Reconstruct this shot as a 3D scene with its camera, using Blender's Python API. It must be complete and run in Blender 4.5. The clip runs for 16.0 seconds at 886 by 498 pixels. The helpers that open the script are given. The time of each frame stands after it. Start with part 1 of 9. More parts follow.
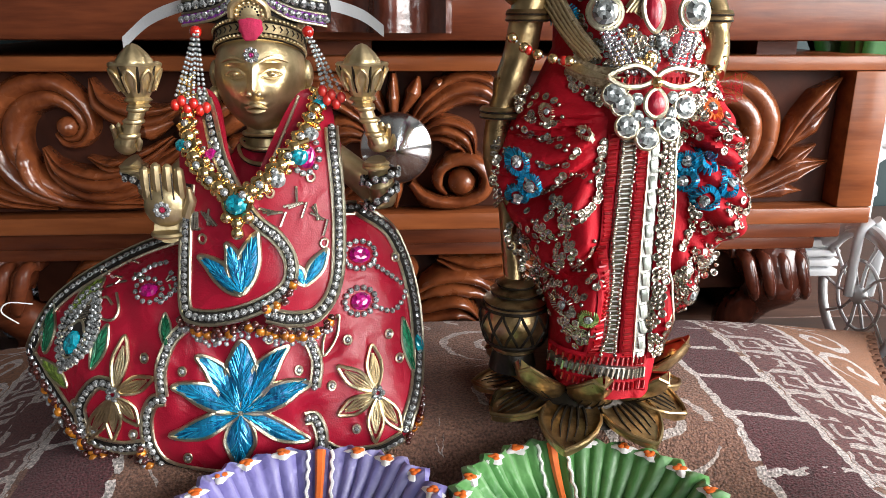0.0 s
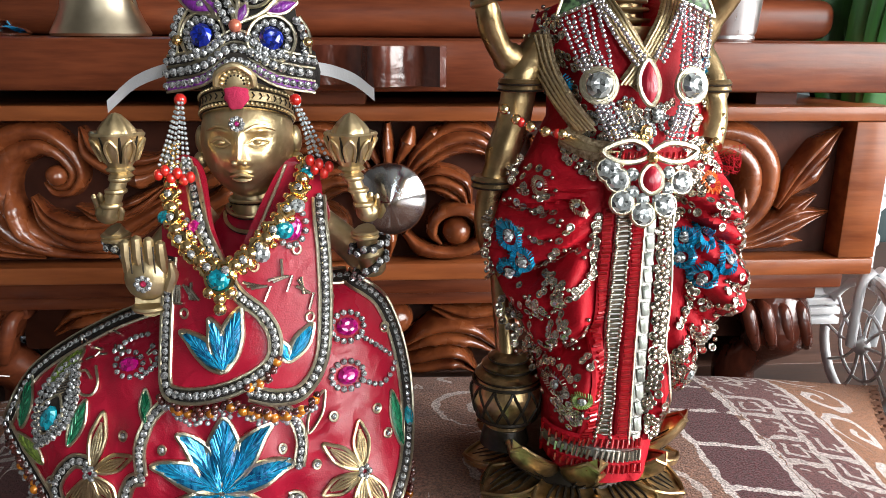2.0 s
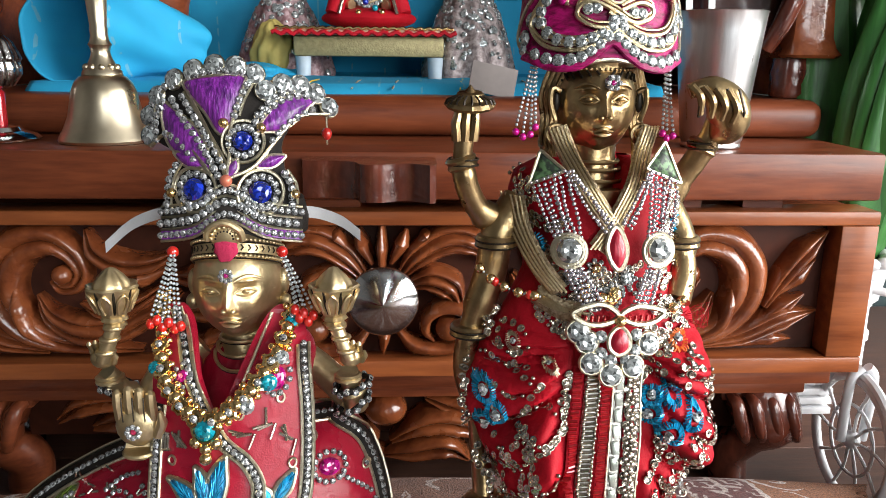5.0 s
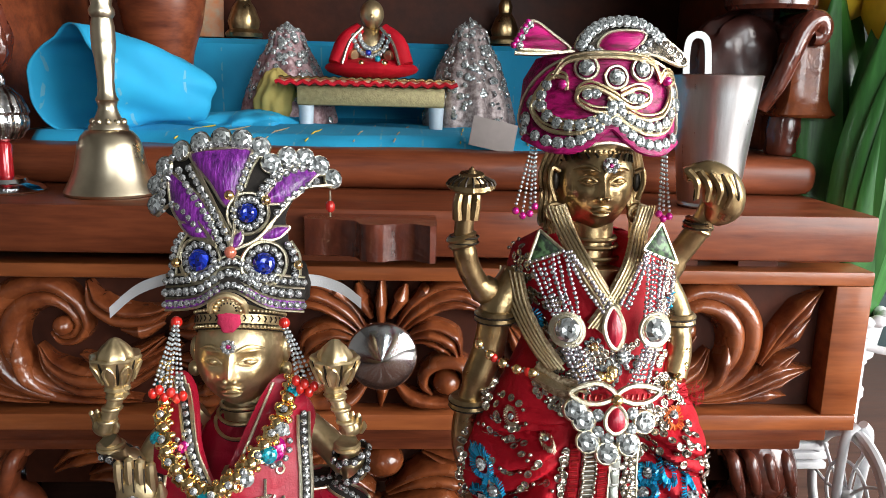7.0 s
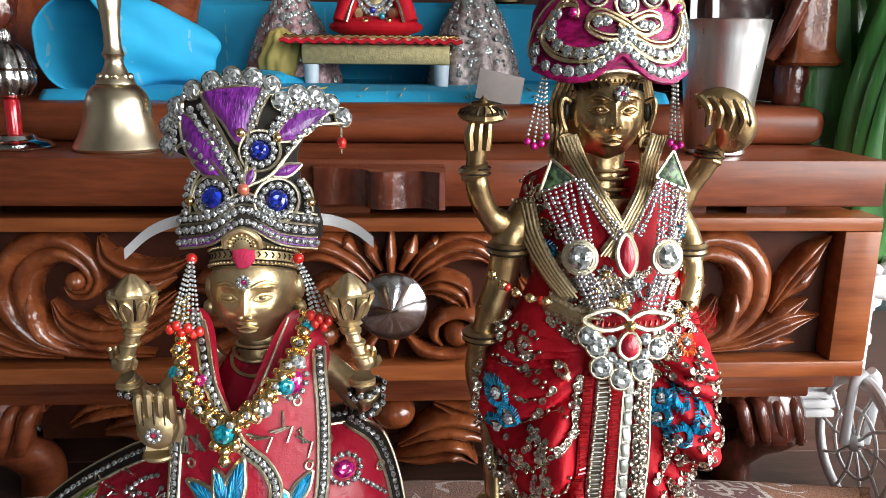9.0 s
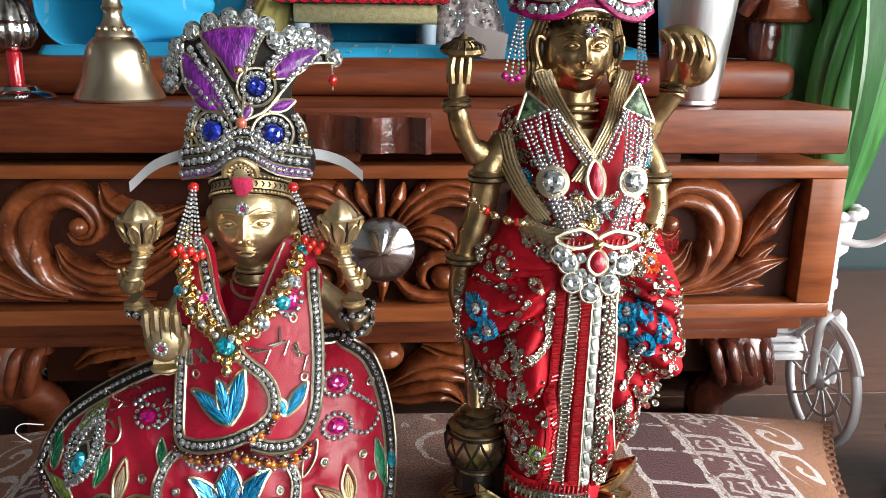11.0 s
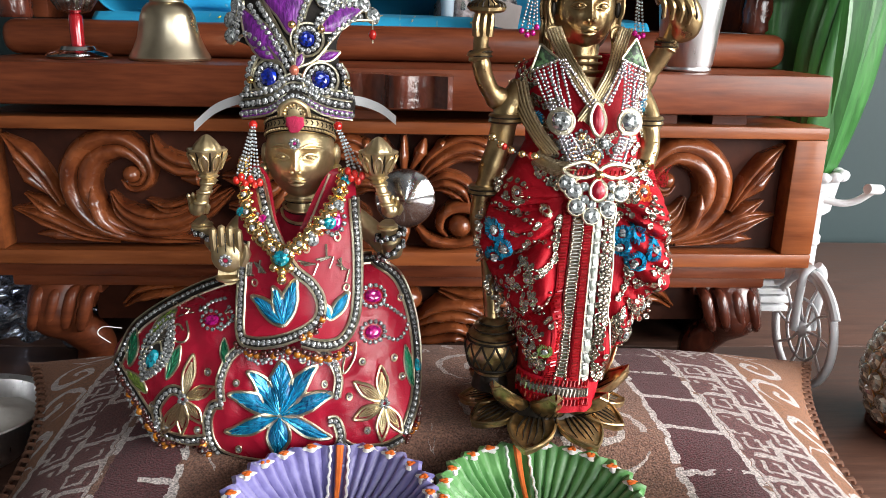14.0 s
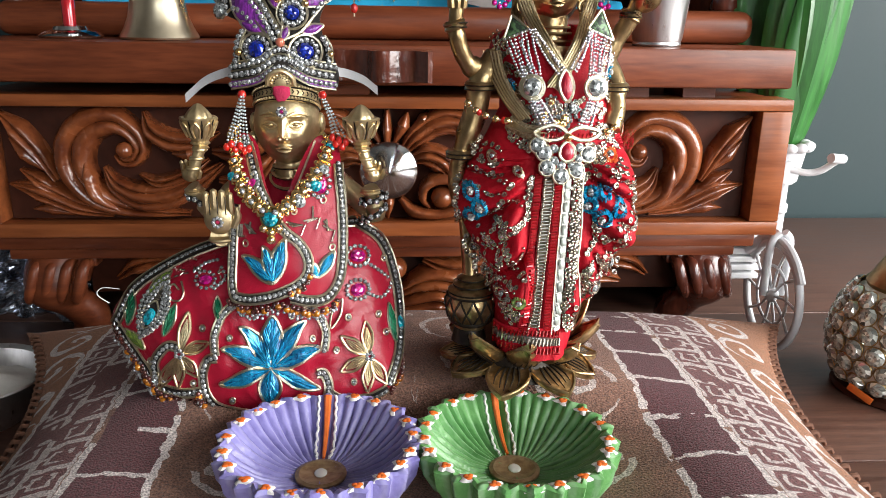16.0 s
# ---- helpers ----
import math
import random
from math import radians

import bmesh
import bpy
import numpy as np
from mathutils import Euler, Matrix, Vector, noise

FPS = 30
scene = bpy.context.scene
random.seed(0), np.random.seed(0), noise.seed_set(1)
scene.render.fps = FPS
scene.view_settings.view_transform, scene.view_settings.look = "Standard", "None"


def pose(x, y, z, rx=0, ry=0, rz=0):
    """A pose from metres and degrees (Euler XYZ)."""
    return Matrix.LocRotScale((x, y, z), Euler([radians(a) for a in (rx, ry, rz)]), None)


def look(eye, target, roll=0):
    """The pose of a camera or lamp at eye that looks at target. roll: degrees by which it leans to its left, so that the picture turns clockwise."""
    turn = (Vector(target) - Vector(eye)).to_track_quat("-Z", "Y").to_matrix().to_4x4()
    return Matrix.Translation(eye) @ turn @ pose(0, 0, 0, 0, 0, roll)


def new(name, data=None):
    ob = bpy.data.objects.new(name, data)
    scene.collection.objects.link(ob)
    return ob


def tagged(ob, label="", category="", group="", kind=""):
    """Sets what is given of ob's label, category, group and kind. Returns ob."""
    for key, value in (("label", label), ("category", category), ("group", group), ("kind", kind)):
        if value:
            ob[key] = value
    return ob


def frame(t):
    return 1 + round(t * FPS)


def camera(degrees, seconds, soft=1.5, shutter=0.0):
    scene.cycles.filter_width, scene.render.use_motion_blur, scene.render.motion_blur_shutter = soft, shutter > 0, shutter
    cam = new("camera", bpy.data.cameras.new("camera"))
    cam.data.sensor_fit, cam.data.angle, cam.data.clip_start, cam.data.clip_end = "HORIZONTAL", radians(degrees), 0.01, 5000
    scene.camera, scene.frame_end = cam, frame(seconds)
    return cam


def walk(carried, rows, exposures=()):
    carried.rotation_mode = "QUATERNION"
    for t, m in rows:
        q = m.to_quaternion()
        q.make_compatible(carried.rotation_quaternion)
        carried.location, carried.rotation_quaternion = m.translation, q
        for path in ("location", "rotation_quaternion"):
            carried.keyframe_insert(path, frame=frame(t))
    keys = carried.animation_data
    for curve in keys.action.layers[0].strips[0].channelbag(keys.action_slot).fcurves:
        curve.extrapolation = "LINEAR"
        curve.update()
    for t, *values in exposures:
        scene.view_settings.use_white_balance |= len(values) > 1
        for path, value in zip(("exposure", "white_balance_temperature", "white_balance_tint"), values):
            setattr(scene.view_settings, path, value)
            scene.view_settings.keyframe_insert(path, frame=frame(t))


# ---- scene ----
cam = camera(59.0, 16.0, soft=0.55)
METRES, EYE, TILT, LEAN, TURN = 0.265, 0.25, -17.0, -0.2, -4.0
ROWS = [
    (0.0, 0.0, 0.0, 0.0, 0.0, 0.0, -0.0),
    (0.5, 0.0006, 0.0192, 0.018, 0.06, 0.09, -0.29),
    (1.0, 0.0014, 0.0331, 0.0277, 0.56, -0.15, -0.27),
    (1.5, 0.0094, 0.0351, 0.0629, -0.26, 1.23, -0.22),
    (2.0, 0.0157, 0.0326, 0.0798, 0.07, 1.35, -0.26),
    (2.5, 0.0236, 0.0269, 0.1045, -0.13, 1.81, -0.61),
    (3.0, 0.02, 0.0281, 0.1299, 0.28, 2.13, -0.45),
    (3.5, 0.0188, 0.0356, 0.1606, 0.29, 2.37, -1.23),
    (4.0, 0.0379, 0.0185, 0.2051, 0.39, 2.81, -1.24),
    (4.5, 0.0524, 0.0066, 0.2258, 0.73, 2.49, -1.03),
    (5.0, 0.0647, -0.0219, 0.263, 0.99, 3.11, -0.76),
    (7.5, 0.0552, -0.0479, 0.335, 0.72, 5.05, -1.56),
    (8.0, 0.0496, -0.0432, 0.3195, 1.26, 4.77, -1.2),
    (8.5, 0.045, -0.0345, 0.2953, 1.28, 4.08, -0.93),
    (9.0, 0.0473, -0.0486, 0.2651, 1.07, 3.42, -0.68),
    (9.5, 0.0542, -0.0738, 0.2283, 1.13, 2.52, -0.17),
    (10.0, 0.0582, -0.0874, 0.206, 0.86, 2.06, -0.2),
    (12.5, 0.0606, -0.207, 0.1333, 0.46, 1.02, -0.98),
    (13.0, 0.0525, -0.204, 0.1026, 1.14, 0.23, -1.24),
    (13.5, 0.048, -0.26, 0.09, 0.67, 0.7, -1.17),
    (14.0, 0.0312, -0.3542, 0.0628, 0.8, 0.91, -1.32),
    (14.5, 0.0399, -0.4061, 0.0415, 0.46, 0.72, -0.97),
    (15.0, 0.0364, -0.4178, 0.0345, 0.42, 0.61, -0.9),
    (15.5, 0.0481, -0.4327, 0.0258, 0.07, 0.6, -0.93),
    (16.0, 0.0512, -0.4478, 0.0024, -0.01, 0.19, -0.67),
]
walk(cam, [(t, pose(0, 0, EYE, TILT, LEAN, TURN) @ pose(METRES * x, METRES * y, METRES * z, 90 + pitch, roll, yaw)) for t, x, y, z, yaw, pitch, roll in ROWS])

# ---- world and light ----
world = bpy.data.worlds.new("world")
scene.world = world
world.use_nodes = True
wn = world.node_tree
sky = wn.nodes.new("ShaderNodeTexSky")
sky.sky_type, sky.sun_disc = "NISHITA", False
sky.sun_elevation, sky.sun_rotation = radians(38), radians(100)
wn.links.new(sky.outputs[0], wn.nodes["Background"].inputs[0])
wn.nodes["Background"].inputs[1].default_value = 0.05


def area_lamp(name, eye, target, sx, sy, watts, colour):
    la = bpy.data.lights.new(name, "AREA")
    la.shape, la.size, la.size_y, la.energy, la.color = "RECTANGLE", sx, sy, watts, colour
    ob = new(name, la)
    ob.matrix_world = look(eye, target)
    return ob


# ---- geometry helpers: each gives (verts, faces) ----
def vary(i, k=1.0):
    return math.modf(abs(math.sin(i * 12.9898 + k * 78.233)) * 43758.5453)[0]


def join(*geos):
    V, F = [], []
    for v, f in geos:
        n = len(V)
        V += [tuple(p) for p in v]
        F += [tuple(i + n for i in q) for q in f]
    return V, F


def moved(geo, m):
    return [tuple(m @ Vector(p)) for p in geo[0]], geo[1]


def spline(pts, n=8, closed=False):
    """A Catmull-Rom curve through pts, n steps a span."""
    P = [np.array(p, float) for p in pts]
    k = len(P)
    out = []
    for i in range(k if closed else k - 1):
        if closed:
            a, b, c, d = P[i - 1], P[i], P[(i + 1) % k], P[(i + 2) % k]
        else:
            b, c = P[i], P[i + 1]
            a = P[i - 1] if i else 2 * b - c
            d = P[i + 2] if i + 2 < k else 2 * c - b
        for s in range(n):
            t = s / n
            out.append(0.5 * (2 * b + (c - a) * t + (2 * a - 5 * b + 4 * c - d) * t * t + (3 * b - a - 3 * c + d) * t ** 3))
    if not closed:
        out.append(P[-1])
    return out


def box(x0, x1, y0, y1, z0, z1, bevel=0.0015, seg=2):
    bm = bmesh.new()
    bmesh.ops.create_cube(bm, size=1)
    for v in bm.verts:
        v.co = Vector(((x0 + x1) / 2 + v.co.x * (x1 - x0), (y0 + y1) / 2 + v.co.y * (y1 - y0), (z0 + z1) / 2 + v.co.z * (z1 - z0)))
    if bevel:
        bmesh.ops.bevel(bm, geom=bm.edges[:], offset=bevel, segments=seg, profile=0.5, affect="EDGES")
    bm.verts.index_update()
    g = [tuple(v.co) for v in bm.verts], [tuple(v.index for v in f.verts) for f in bm.faces]
    bm.free()
    return g


def lathe(profile, n=32, at=(0, 0, 0), flute=0.0, count=0):
    """A profile of (radius, height) turned about the upright axis."""
    V, F = [], []
    for r, z in profile:
        for i in range(n):
            a = 2 * math.pi * i / n
            q = r * (1 + flute * math.cos(count * a)) if count else r
            V.append((at[0] + q * math.cos(a), at[1] + q * math.sin(a), at[2] + z))
    for j in range(len(profile) - 1):
        for i in range(n):
            k = (i + 1) % n
            F.append((j * n + i, j * n + k, (j + 1) * n + k, (j + 1) * n + i))
    for j, flip in ((0, True), (len(profile) - 1, False)):
        if profile[j][0] > 1e-6:
            ring = tuple(j * n + i for i in range(n))
            F.append(ring[::-1] if flip else ring)
    return V, F


def tube(pts, r, n=8, closed=False):
    """A round bar along pts; r is one radius, or one for each point."""
    P = [Vector(p) for p in pts]
    k = len(P)
    R = [r] * k if np.isscalar(r) else list(r)
    V, F = [], []
    up = None
    for i in range(k):
        a = P[i - 1] if i or closed else P[i]
        b = P[(i + 1) % k] if i + 1 < k or closed else P[i]
        d = (b - a).normalized()
        if up is None:
            up = Vector((0, -1, 0)) if abs(d.y) < 0.8 else Vector((0, 0, 1))
        side = d.cross(up)
        side = side.normalized() if side.length > 1e-6 else Vector((1, 0, 0))
        up = side.cross(d).normalized()
        for j in range(n):
            t = 2 * math.pi * j / n
            V.append(tuple(P[i] + R[i] * (side * math.cos(t) + up * math.sin(t))))
    for i in range(k if closed else k - 1):
        for j in range(n):
            a, b = i * n, ((i + 1) % k) * n
            q = (j + 1) % n
            F.append((a + j, a + q, b + q, b + j))
    if not closed:
        F.append(tuple(range(n))[::-1])
        F.append(tuple((k - 1) * n + j for j in range(n)))
    return V, F


def ball(c, rx, ry=None, rz=None, n=16, m=10):
    ry, rz = ry or rx, rz or rx
    V = [(c[0], c[1], c[2] - rz)]
    for j in range(1, m):
        p = -math.pi / 2 + math.pi * j / m
        for i in range(n):
            a = 2 * math.pi * i / n
            V.append((c[0] + rx * math.cos(p) * math.cos(a), c[1] + ry * math.cos(p) * math.sin(a), c[2] + rz * math.sin(p)))
    V.append((c[0], c[1], c[2] + rz))
    F = [(0, 1 + (i + 1) % n, 1 + i) for i in range(n)]
    for j in range(m - 2):
        for i in range(n):
            a, b = 1 + j * n, 1 + (j + 1) * n
            k = (i + 1) % n
            F.append((a + i, a + k, b + k, b + i))
    e = 1 + (m - 2) * n
    F += [(e + i, e + (i + 1) % n, len(V) - 1) for i in range(n)]
    return V, F


def gem_geo(r, h, n=8):
    """A cut stone that lies in the x-y plane and points up z; every facet has edges of its own."""
    V, F = [], []
    for q, z, s in ((1, 0, 0), (1, 0.3, 0), (0.70, 0.85, 0.5), (0.42, 1.0, 0)):
        for i in range(n):
            a = 2 * math.pi * (i + s) / n
            V.append((r * q * math.cos(a), r * q * math.sin(a), h * z))
    for j in range(3):
        for i in range(n):
            k = (i + 1) % n
            F.append((j * n + i, j * n + k, (j + 1) * n + k, (j + 1) * n + i))
    V.append((0, 0, h * 0.9))
    F += [(3 * n + i, 3 * n + (i + 1) % n, 4 * n) for i in range(n)]
    W, G = [], []
    for f in F:
        G.append(tuple(range(len(W), len(W) + len(f))))
        W += [V[i] for i in f]
    return W, G


# ---- object helpers ----
BASE = {}


def mesh_of(name, geo, material, smooth=True):
    me = bpy.data.meshes.new(name)
    me.from_pydata([tuple(v) for v in geo[0]], [], geo[1])
    me.update()
    if smooth:
        me.polygons.foreach_set("use_smooth", [True] * len(me.polygons))
        me.set_sharp_from_angle(angle=radians(38))
    me.materials.append(material)
    return me


def thing(name, base, label, category, group="", kind=""):
    ob = new(name)
    ob.location, ob.empty_display_size = base, 0.01
    BASE[ob.name] = Matrix.Translation(base)
    return tagged(ob, label, category, group, kind)


def under(ob, parent):
    ob.parent = parent
    ob.matrix_parent_inverse = BASE.get(parent.name, Matrix()).inverted()
    return ob


def part(name, geo, material, parent, label="", smooth=True):
    return tagged(under(new(name, mesh_of(name, geo, material, smooth)), parent), label)


def solo(name, geo, material, label, category, kind="", smooth=True, group=""):
    return tagged(new(name, mesh_of(name, geo, material, smooth)), label, category, group, kind)


def piece(name, me, m, parent):
    ob = new(name, me)
    ob.matrix_basis = m
    return under(ob, parent)


def facing(p, nrm, spin=0.0, size=1.0):
    """A pose at p whose z axis looks along nrm."""
    return Matrix.Translation(p) @ Vector(nrm).to_track_quat("Z", "Y").to_matrix().to_4x4() @ Matrix.Rotation(spin, 4, "Z") @ Matrix.Diagonal((size, size, size, 1))


# ---- materials ----
def material(name, base, rough=0.5, metal=0.0, other=None, scale=40.0, mix=0.5, bump=0.0, bump_scale=200.0, coat=0.0, stretch=(1, 1, 1), sheen=0.0, spread=0.0, spec=0.5, wrinkle=0.0, wrinkle_scale=60.0):
    """A node material: two colours mixed by noise at two scales, uneven gloss and fine relief."""
    m = bpy.data.materials.new(name)
    m.use_nodes = True
    nt = m.node_tree
    N, L = nt.nodes, nt.links
    b = N["Principled BSDF"]
    b.inputs["Roughness"].default_value, b.inputs["Metallic"].default_value = rough, metal
    b.inputs["Coat Weight"].default_value, b.inputs["Coat Roughness"].default_value = coat, 0.12
    b.inputs["Sheen Weight"].default_value, b.inputs["Specular IOR Level"].default_value = sheen, spec
    co = N.new("ShaderNodeTexCoord")
    mp = N.new("ShaderNodeMapping")
    mp.inputs["Scale"].default_value = stretch
    L.new(co.outputs["Object"], mp.inputs[0])
    big, fine = N.new("ShaderNodeTexNoise"), N.new("ShaderNodeTexNoise")
    big.inputs["Scale"].default_value, big.inputs["Detail"].default_value = scale, 5
    fine.inputs["Scale"].default_value, fine.inputs["Detail"].default_value = bump_scale, 4
    L.new(mp.outputs[0], big.inputs[0]), L.new(mp.outputs[0], fine.inputs[0])
    ramp = N.new("ShaderNodeValToRGB")
    ramp.color_ramp.elements[0].position, ramp.color_ramp.elements[1].position = 0.5 - mix / 2, 0.5 + mix / 2
    other = other or tuple(0.72 * c for c in base)
    ramp.color_ramp.elements[0].color, ramp.color_ramp.elements[1].color = (*other, 1), (*base, 1)
    both = N.new("ShaderNodeMath")
    both.operation = "MULTIPLY_ADD"
    both.inputs[1].default_value, both.inputs[2].default_value = 0.3, -0.15
    add = N.new("ShaderNodeMath")
    L.new(fine.outputs[0], both.inputs[0]), L.new(big.outputs[0], add.inputs[0]), L.new(both.outputs[0], add.inputs[1])
    L.new(add.outputs[0], ramp.inputs[0])
    out = ramp.outputs[0]
    if spread:
        info, hsv, val = N.new("ShaderNodeObjectInfo"), N.new("ShaderNodeHueSaturation"), N.new("ShaderNodeMapRange")
        val.inputs[3].default_value, val.inputs[4].default_value = 1 - spread, 1 + spread
        L.new(info.outputs["Random"], val.inputs[0]), L.new(val.outputs[0], hsv.inputs["Value"]), L.new(out, hsv.inputs["Color"])
        out = hsv.outputs[0]
    L.new(out, b.inputs["Base Color"])
    rr = N.new("ShaderNodeMapRange")
    rr.inputs[3].default_value, rr.inputs[4].default_value = max(0.02, rough - 0.08), min(1, rough + 0.1)
    L.new(big.outputs[0], rr.inputs[0]), L.new(rr.outputs[0], b.inputs["Roughness"])
    if bump:
        bp = N.new("ShaderNodeBump")
        bp.inputs["Strength"].default_value, bp.inputs["Distance"].default_value = bump, 0.0006
        L.new(fine.outputs[0], bp.inputs["Height"]), L.new(bp.outputs[0], b.inputs["Normal"])
        if wrinkle:
            soft, bw = N.new("ShaderNodeTexNoise"), N.new("ShaderNodeBump")
            soft.inputs["Scale"].default_value, soft.inputs["Detail"].default_value, soft.inputs["Distortion"].default_value = wrinkle_scale, 2, 0.6
            bw.inputs["Strength"].default_value, bw.inputs["Distance"].default_value = wrinkle, 0.004
            L.new(co.outputs["Object"], soft.inputs[0]), L.new(soft.outputs[0], bw.inputs["Height"]), L.new(bw.outputs[0], bp.inputs["Normal"])
    return m


WOOD = material("varnished_wood", (0.215, 0.056, 0.021), 0.36, other=(0.075, 0.017, 0.008), scale=15, mix=0.55, stretch=(0.8, 5, 7), bump=0.16, bump_scale=60, coat=0.05, spec=0.26, wrinkle=0.10, wrinkle_scale=30)
WOOD_LIGHT = material("worn_wood_edge", (0.33, 0.098, 0.030), 0.34, other=(0.13, 0.031, 0.010), scale=17, mix=0.55, stretch=(0.8, 5, 7), bump=0.18, bump_scale=60, coat=0.08, spec=0.28, wrinkle=0.12, wrinkle_scale=30)
WOOD_CARVED = material("carved_wood", (0.27, 0.076, 0.024), 0.25, other=(0.10, 0.023, 0.008), scale=42, mix=0.42, bump=0.35, bump_scale=160, coat=0.6, spec=0.4, wrinkle=0.35, wrinkle_scale=110)
# Dark wood, and shade put into the colour of the altar's recesses and voids.
WOOD_DARK_AND_SHADE = material("dark_and_shaded_wood", (0.070, 0.018, 0.008), 0.55, other=(0.022, 0.006, 0.003), scale=30, bump=0.5, bump_scale=150, spec=0.2)
TABLE_WOOD = material("table_wood", (0.145, 0.072, 0.050), 0.40, other=(0.068, 0.031, 0.022), scale=12, mix=0.45, stretch=(1.2, 14, 1), bump=0.15, bump_scale=70, coat=0.08)
BRASS = material("old_brass", (0.76, 0.61, 0.36), 0.36, 0.9, other=(0.50, 0.38, 0.20), scale=90, mix=0.45, bump=0.35, bump_scale=420)
BRASS_DARK = material("dark_brass", (0.56, 0.405, 0.205), 0.29, 0.95, other=(0.19, 0.125, 0.060), scale=85, mix=0.5, bump=0.45, bump_scale=320)
PATINA = material("black_brass_patina", (0.040, 0.029, 0.018), 0.42, 0.5, other=(0.014, 0.010, 0.007), scale=120, bump=0.5, bump_scale=400)
AGED = material("blackened_brass", (0.68, 0.47, 0.23), 0.30, 0.9, other=(0.11, 0.066, 0.032), scale=150, mix=0.5, bump=0.6, bump_scale=350)
BELL_BRASS = material("polished_brass", (0.77, 0.68, 0.51), 0.30, 1.0, other=(0.56, 0.48, 0.33), scale=30, bump=0.03, bump_scale=200)
STEEL = material("steel", (0.72, 0.72, 0.72), 0.12, 1.0, other=(0.62, 0.62, 0.62), scale=20, bump=0.03, stretch=(1, 1, 12))
SATIN = material("red_satin", (0.38, 0.008, 0.030), 0.28, other=(0.25, 0.005, 0.019), scale=30, bump=0.3, bump_scale=1600, spec=0.38, wrinkle=0.40, wrinkle_scale=75)
RED_CLOTH = material("red_crepe", (0.50, 0.007, 0.020), 0.6, other=(0.31, 0.004, 0.011), scale=45, bump=0.35, bump_scale=1300, wrinkle=0.3, wrinkle_scale=120, spec=0.18)
GOLD_WIRE = material("antique_gold_wire", (0.72, 0.66, 0.51), 0.30, 1.0, other=(0.50, 0.44, 0.31), scale=900, mix=0.7, bump=0.35, bump_scale=1600)
FLOWER_GOLD = material("dull_gold_wire", (0.74, 0.62, 0.40), 0.30, 1.0, other=(0.46, 0.36, 0.21), scale=900, mix=0.7, bump=0.35, bump_scale=1600)
GOLD_BEAD = material("gold_bead", (0.98, 0.76, 0.40), 0.15, 1.0, other=(0.88, 0.58, 0.22), scale=200, bump=0.1)
SILVER_SEQUIN = material("silver_sequin", (0.66, 0.61, 0.52), 0.24, 0.95, other=(0.36, 0.31, 0.25), scale=300, spread=0.35)


def painted_sparkle(m, low, high):
    """Gives each cut-stone facet or floss strand a random tone, as painted sparkle."""
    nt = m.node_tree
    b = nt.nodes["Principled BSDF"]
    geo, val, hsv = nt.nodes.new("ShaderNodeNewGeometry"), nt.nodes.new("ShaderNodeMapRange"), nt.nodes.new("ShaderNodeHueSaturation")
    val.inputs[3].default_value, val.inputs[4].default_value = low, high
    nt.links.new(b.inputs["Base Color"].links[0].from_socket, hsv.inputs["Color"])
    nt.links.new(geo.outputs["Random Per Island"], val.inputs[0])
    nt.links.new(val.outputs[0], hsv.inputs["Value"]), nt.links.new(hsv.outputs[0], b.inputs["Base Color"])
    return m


# Light and dark facets put the stones' inner reflections into their colour.
STONE = painted_sparkle(material("clear_rhinestone", (0.74, 0.76, 0.76), 0.05, 0.62, other=(0.46, 0.48, 0.49), scale=600, mix=0.3, spread=0.2), 0.12, 1.35)
BIG_STONE = painted_sparkle(material("clear_glass_stone", (0.60, 0.64, 0.64), 0.04, 0.45, other=(0.34, 0.38, 0.38), scale=250, mix=0.3, spread=0.1, coat=1.0), 0.14, 1.4)
BLACK_CORD = material("black_trim", (0.014, 0.012, 0.012), 0.6, other=(0.030, 0.026, 0.022), scale=300, bump=0.4, bump_scale=900, spec=0.12)
# Streaks of lighter and darker blue put the thread's sparkle into its colour.
BLUE_THREAD = material("blue_thread", (0.006, 0.22, 0.42), 0.28, 0.35, other=(0.002, 0.06, 0.18), scale=420, stretch=(1, 1, 0.25), mix=0.3, bump=1.0, bump_scale=900, coat=0.3)
BLUE_FIBRE = painted_sparkle(material("blue_floss", (0.015, 0.40, 0.66), 0.22, 0.45, other=(0.006, 0.24, 0.48), scale=300, bump=0.3, bump_scale=900, coat=0.4), 0.25, 1.7)
GREEN_FIBRE = painted_sparkle(material("green_floss", (0.02, 0.26, 0.12), 0.25, 0.3, other=(0.01, 0.12, 0.06), scale=300, bump=0.3, bump_scale=900, coat=0.3), 0.3, 1.7)
OLIVE_FIBRE = painted_sparkle(material("olive_floss", (0.26, 0.36, 0.06), 0.25, 0.3, other=(0.12, 0.18, 0.03), scale=300, bump=0.3, bump_scale=900, coat=0.3), 0.35, 1.6)
PURPLE_THREAD = material("purple_thread", (0.25, 0.028, 0.35), 0.30, other=(0.07, 0.007, 0.12), scale=620, stretch=(1, 1, 0.15), mix=0.3, bump=1.0, bump_scale=1100, coat=0.3)
PINK_THREAD = material("magenta_thread", (0.46, 0.005, 0.15), 0.40, other=(0.12, 0.001, 0.03), scale=420, stretch=(0.2, 1, 1), mix=0.3, bump=1.0, bump_scale=900, spec=0.3)
CRIMSON_THREAD = material("crimson_thread", (0.48, 0.006, 0.035), 0.34, other=(0.25, 0.003, 0.015), scale=400, stretch=(1, 1, 0.2), bump=0.7, bump_scale=900, coat=0.3)
